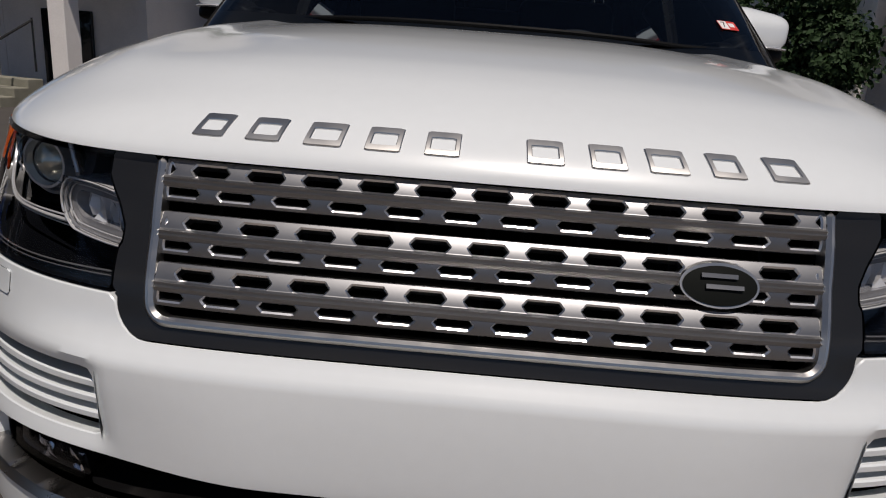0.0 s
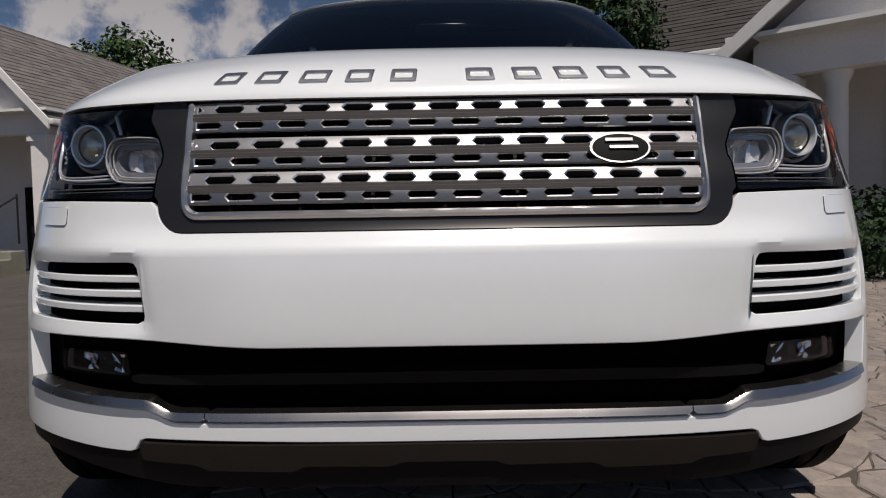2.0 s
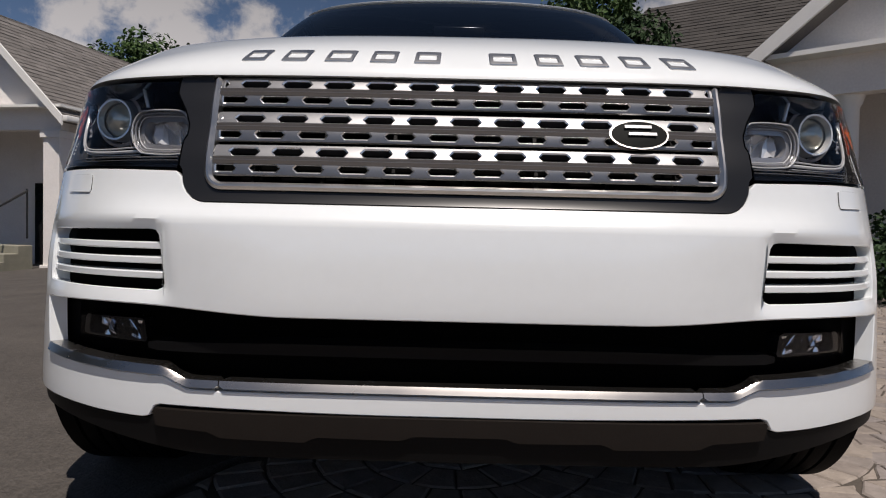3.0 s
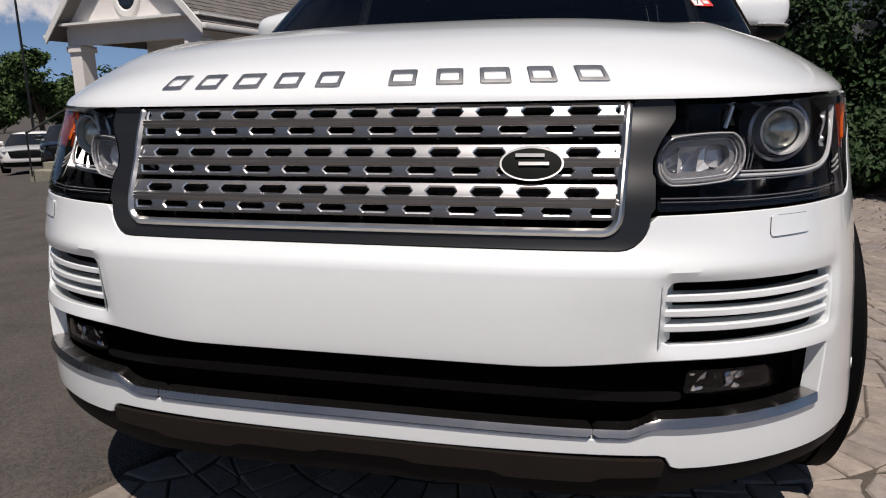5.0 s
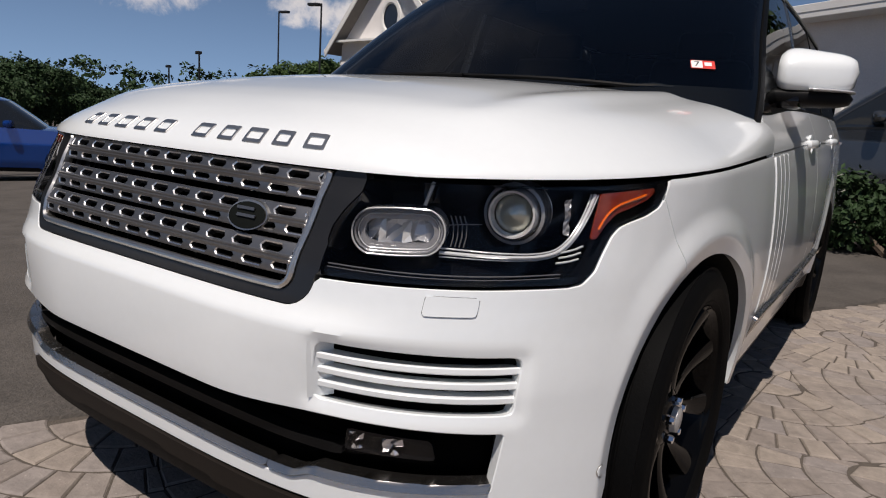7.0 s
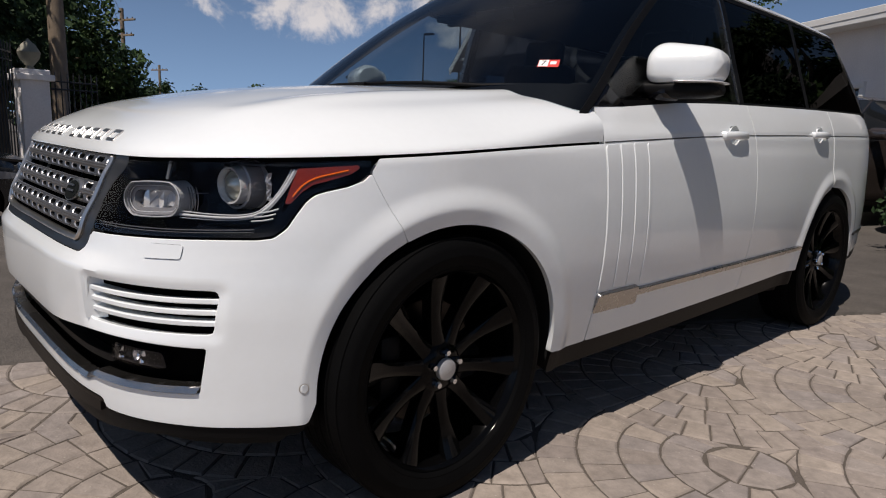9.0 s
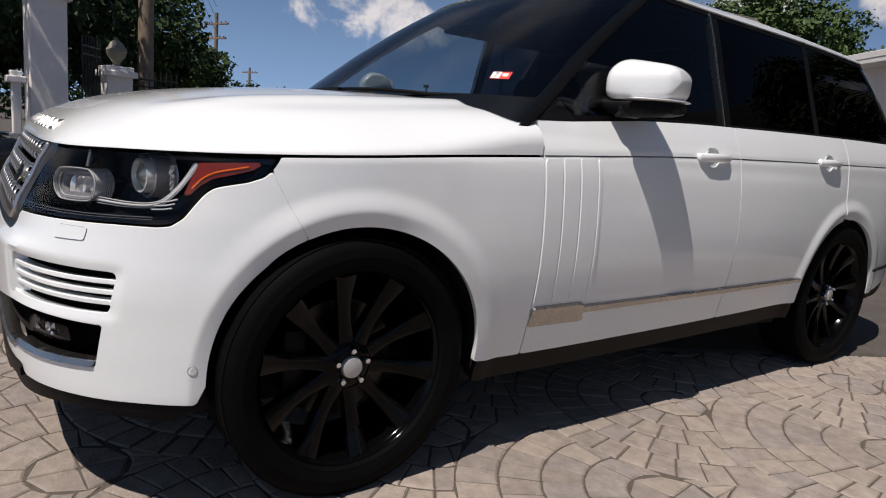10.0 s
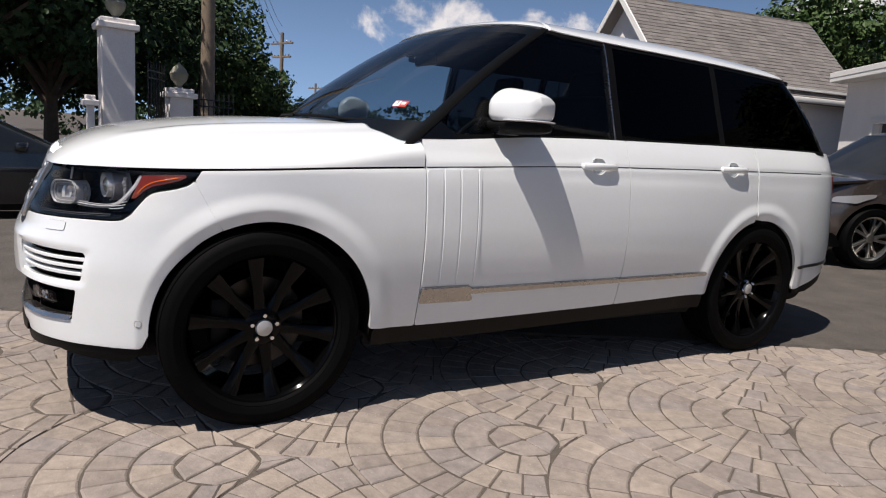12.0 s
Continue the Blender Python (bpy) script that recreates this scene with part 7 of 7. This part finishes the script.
# ---- parked cars ----
def parked_car(label, paint, x, y, heading, length=4.7, width=1.9, height=1.65, hood_h=1.0, low=False, rim=None, front_glass=0.30, tail=0.93, amber=False):
    """A parked car: heading is the compass turn of its nose (0: towards -y)."""
    z0 = float(ground_z(x, y))
    c = empty("parked_car", Matrix.Translation((x, y, z0)) @ pose(0, 0, 0, 0, 0, heading), label=label, category="car", group="cars in the car park")
    hw, L = width / 2, length
    wr = 0.36 if not low else 0.335
    fy, ry = 0.185 * L, 0.79 * L
    gc = 0.20

    def shell(s, z):
        """Lower shell: s from -1 to 1 round the nose, on to 3 at the tail's middle."""
        t = np.abs(s)
        sg = np.sign(s) + (s == 0)
        th = np.clip(t, 0, 1) * math.pi / 2
        nose = 0.10 + 0.16 * np.clip((z - 0.55) / 0.5, 0, 1) ** 2 + 0.10 * np.clip((0.45 - z) / 0.3, 0, 1)
        k = np.clip(t - 1, 0, 1)
        q = np.clip(t - 2, 0, 1) * math.pi / 2
        w = hw * (1 - 0.05 * np.clip((z - 0.75) / 0.4, 0, 1) - 0.05 * np.clip((0.4 - z) / 0.2, 0, 1))
        x_ = np.where(t <= 1, w * np.sin(th) ** 0.55, np.where(t <= 2, w, w * np.cos(q) ** 0.45))
        yn = nose + 0.75 * (1 - np.cos(th) ** 0.8)
        yt = L - 0.55 + (0.50 - 0.15 * np.clip((z - 0.8) / 0.4, 0, 1)) * np.sin(q)
        y_ = np.where(t <= 1, yn, np.where(t <= 2, nose + 0.75 + (L - 0.55 - nose - 0.75) * k, yt))
        return np.stack([sg * x_, y_, z + 0 * x_], -1)

    def top(y_):
        return curve1(y_, [0, 0.25, 0.30 * L, 0.95 * L, L], [hood_h - 0.16, hood_h - 0.07, hood_h + 0.03, hood_h + 0.08, hood_h + 0.06])

    def reg(s, z):
        P = shell(s, z)
        d = np.minimum(np.hypot(P[..., 1] - fy, z - wr), np.hypot(P[..., 1] - ry, z - wr)) - wr - 0.05
        return np.maximum(np.maximum(gc - z, z - top(P[..., 1])), np.where(np.abs(P[..., 0]) > hw * 0.6, -d, -1))
    part("body", patch(shell, lin(-3, 3, 0.04), lin(0.18, hood_h + 0.12, 0.04), reg, 0, 0.05), paint, c)
    # bonnet and tail deck
    deck = lambda a, b: np.stack([a * hw * 0.955 * np.clip(1 - np.clip(0.75 - (b - 0.2), 0, 1) ** 3 * 0.35, 0, 1), b, top(b) + 0.05 * (1 - a * a)], -1)
    part("bonnet", patch(deck, lin(-1, 1, 0.1), lin(0.20, L - 0.1, 0.12), lambda a, b: 0 * a - 1, 0, 0.03), paint, c)
    # glasshouse
    y1, y2 = front_glass * L, tail * L

    def house(s, z):
        k = np.clip((z - hood_h) / (height - hood_h), 0, 1)
        w = hw * (0.90 - 0.22 * k ** 1.3)
        f = y1 - 0.28 + 0.95 * k ** 1.1 * (1.15 if low else 0.9)
        r = y2 - (0.95 if low else 0.55) * k ** 1.4
        t = np.abs(s)
        sg = np.sign(s) + (s == 0)
        th = np.clip(t, 0, 1) * math.pi / 2
        q = np.clip(t - 2, 0, 1) * math.pi / 2
        kk = np.clip(t - 1, 0, 1)
        x_ = np.where(t <= 1, w * np.sin(th) ** 0.7, np.where(t <= 2, w, w * np.cos(q) ** 0.5))
        y_ = np.where(t <= 1, f + 0.22 * (1 - np.cos(th)), np.where(t <= 2, f + 0.22 + (r - 0.2 - f - 0.22) * kk, r - 0.2 + 0.2 * np.sin(q)))
        return np.stack([sg * x_, y_, z + 0 * x_], -1)
    gh = part("glass", patch(house, lin(-3, 3, 0.06), lin(hood_h - 0.02, height - 0.07, 0.05), lambda s, z: 0 * s - 1, 0), M_WIN, c, "dark windows")
    for a in (0.93, 1.42, 1.9):
        for sg in (1, -1):
            part("pillar", patch(house, lin(a - 0.03, a + 0.03, 0.02) * sg, lin(hood_h, height - 0.06, 0.06), lambda s, z: 0 * s - 1, 0.006 * sg), paint if a != 1.42 else M_TRIM, gh)

    def roofm(s, v):
        base = house(s, np.full(np.shape(s), height - 0.075))
        cy0 = np.clip(base[..., 1], y1 + 1.0, y2 - 1.2)
        k = v
        return np.stack([base[..., 0] * (1 - k), base[..., 1] + (cy0 - base[..., 1]) * k, height - 0.075 + 0.075 * np.sin(np.clip(k / 0.6, 0, 1) * math.pi / 2)], -1)
    part("roof", patch(roofm, lin(-3, 3, 0.08), lin(0, 1, 0.08), lambda s, v: 0 * s - 1, 0.004), paint, c)
    # face: grille, lamps, lower lip
    part("grille", patch(shell, lin(-0.34, 0.34, 0.05), lin(0.52, 0.78, 0.03), lambda s, z: sd_poly([(-0.26, 0.54), (0.26, 0.54), (0.32, 0.76), (-0.32, 0.76)], 0.03)(s, z), 0.012, 0.03), M_TRIM, c, "dark grille")
    for sg in (1, -1):
        fl = (lambda d: d) if sg > 0 else (lambda d: mirror_x(*d))
        zt = hood_h - 0.20
        part("headlamp", fl(patch(shell, lin(0.40, 0.99, 0.03), lin(zt - 0.2, zt + 0.08, 0.02), sd_poly([(0.52, zt - 0.09), (0.78, zt - 0.09), (0.93, zt - 0.01), (0.94, zt + 0.03), (0.55, zt - 0.03)], 0.015), 0.012, 0.02)), M_OVAL, c, "clear headlamp")
        if amber:
            part("corner_lamp", fl(patch(shell, lin(0.84, 0.99, 0.02), lin(zt - 0.12, zt + 0.06, 0.01), sd_poly([(0.80, zt - 0.075), (0.90, zt - 0.02), (0.925, zt + 0.020), (0.85, zt + 0.0)], 0.004), 0.016, 0.02)), M_AMBERL, c, "amber corner of the headlamp")
        part("tail_lamp", fl(patch(shell, lin(1.97, 2.6, 0.03), lin(hood_h - 0.2, hood_h, 0.02), sd_poly([(1.98, hood_h - 0.14), (2.5, hood_h - 0.15), (2.5, hood_h - 0.03), (1.99, hood_h - 0.05)], 0.02), 0.012, 0.02)), M_REDL, c, "red tail lamp")
        part("mirror", fl(mirror_shape(hw * 0.92, hw + 0.20, y1 + 0.42, hood_h + 0.13, 0.09, 0.08)), paint, c)
        part("sill", fl(patch(shell, lin(1.05, 1.95, 0.05), lin(0.18, 0.30, 0.03), lambda s, z: np.maximum(reg(s, z), z - 0.28), 0.008)), M_TRIM, c)
    part("lower_lip", patch(shell, lin(-0.85, 0.85, 0.05), lin(0.2, 0.42, 0.03), lambda s, z: sd_poly([(-0.7, 0.24), (0.7, 0.24), (0.62, 0.40), (-0.62, 0.40)], 0.03)(s, z), 0.01, 0.03), M_TRIM, c)
    part("floor_pan", boxes([((0, L / 2, 0.34), (width * 0.86, L * 0.86, 0.22))], 0.03), M_MATT, c)
    first = None
    for yy in (fy, ry):
        for sg in (1, -1):
            m = pose(sg * (hw - 0.13), yy, wr, 0, 0, 0 if sg > 0 else 180)
            if first is None:
                first = empty("wheel")
                first.parent = c
                first.matrix_local = m
                part("tyre", lathe([(wr * 0.70, -0.10), (wr * 0.78, -0.12), (wr * 0.94, -0.12), (wr, -0.09), (wr, 0.09), (wr * 0.94, 0.12), (wr * 0.78, 0.12), (wr * 0.70, 0.10)], 36), M_TYRE, first)
                rm = part("rim", lathe([(wr * 0.71, 0.105), (wr * 0.66, 0.095), (wr * 0.64, 0.02), (wr * 0.62, -0.1)], 36), rim or M_SILV, first)
                for k in range(10):
                    part("spoke", moved(boxes_data((0.05, wr * 0.09, wr * 0.56), (0.06, 0, wr * 0.36)), pose(0, 0, 0, 36 * k + (7 if k % 2 else -7), 0, 0)), rim or M_SILV, rm)
                part("hub", lathe([(0.001, 0.095), (0.05, 0.09), (0.06, 0.05)], 16), rim or M_SILV, rm)
            else:
                w2 = copy_thing(first, m)
                w2.parent = c
    return c


def boxes_data(size, centre):
    bm = boxes([(centre, size)], 0.008)
    bm.verts.ensure_lookup_table()
    bm.verts.index_update()
    out = np.array([tuple(v.co) for v in bm.verts]), [[v.index for v in f.verts] for f in bm.faces]
    bm.free()
    return out


parked_car("bronze-grey sports utility car parked by the wing", M_BROWNP, -1.79, 6.88, -20, 4.5, 1.95, 1.66, 1.04)
parked_car("steel-grey sports utility car parked beside another", M_GREYP, -0.15, 8.5, -93, 4.9, 1.90, 1.98, 1.30, front_glass=0.16, amber=True)
parked_car("bright metallic blue compact SUV in the car park", M_BLUE, -13.3, 6.5, 152, 4.9, 1.95, 1.66, 1.02, rim=M_GREY)
parked_car("white low sports coupe in the car park", M_WHITEP, -17.9, 16.6, 40, 4.8, 1.92, 1.34, 0.84, low=True)
parked_car("black saloon parked in the car park", M_DARKP, -15.7, 16.0, 40, 4.7, 1.85, 1.45, 0.92, low=True)
parked_car("black saloon with pale many-spoked wheels", M_DARKP, -8.2, 0.6, 186, 4.8, 1.88, 1.46, 0.93, low=True, rim=M_SATIN)
parked_car("dark maroon saloon parked beyond another car", M_MAROON, -11.2, -1.0, 172, 4.8, 1.88, 1.46, 0.93, low=True)
for k, (az, r, pt) in enumerate(((-58.3, 31, M_DARKP), (-55.8, 30, M_DARKP), (-61, 33, M_DARKP), (-53.2, 36, M_GREYP), (-50.5, 38, M_DARKP))):
    parked_car("dark car in a distant row of the car park" if pt is not M_WHITEP else "white car in a distant row of the car park", pt, *polar(EYE_A, az, r), -az - 20, 4.6, 1.85, 1.5, 0.95)

lay_near_pavers()
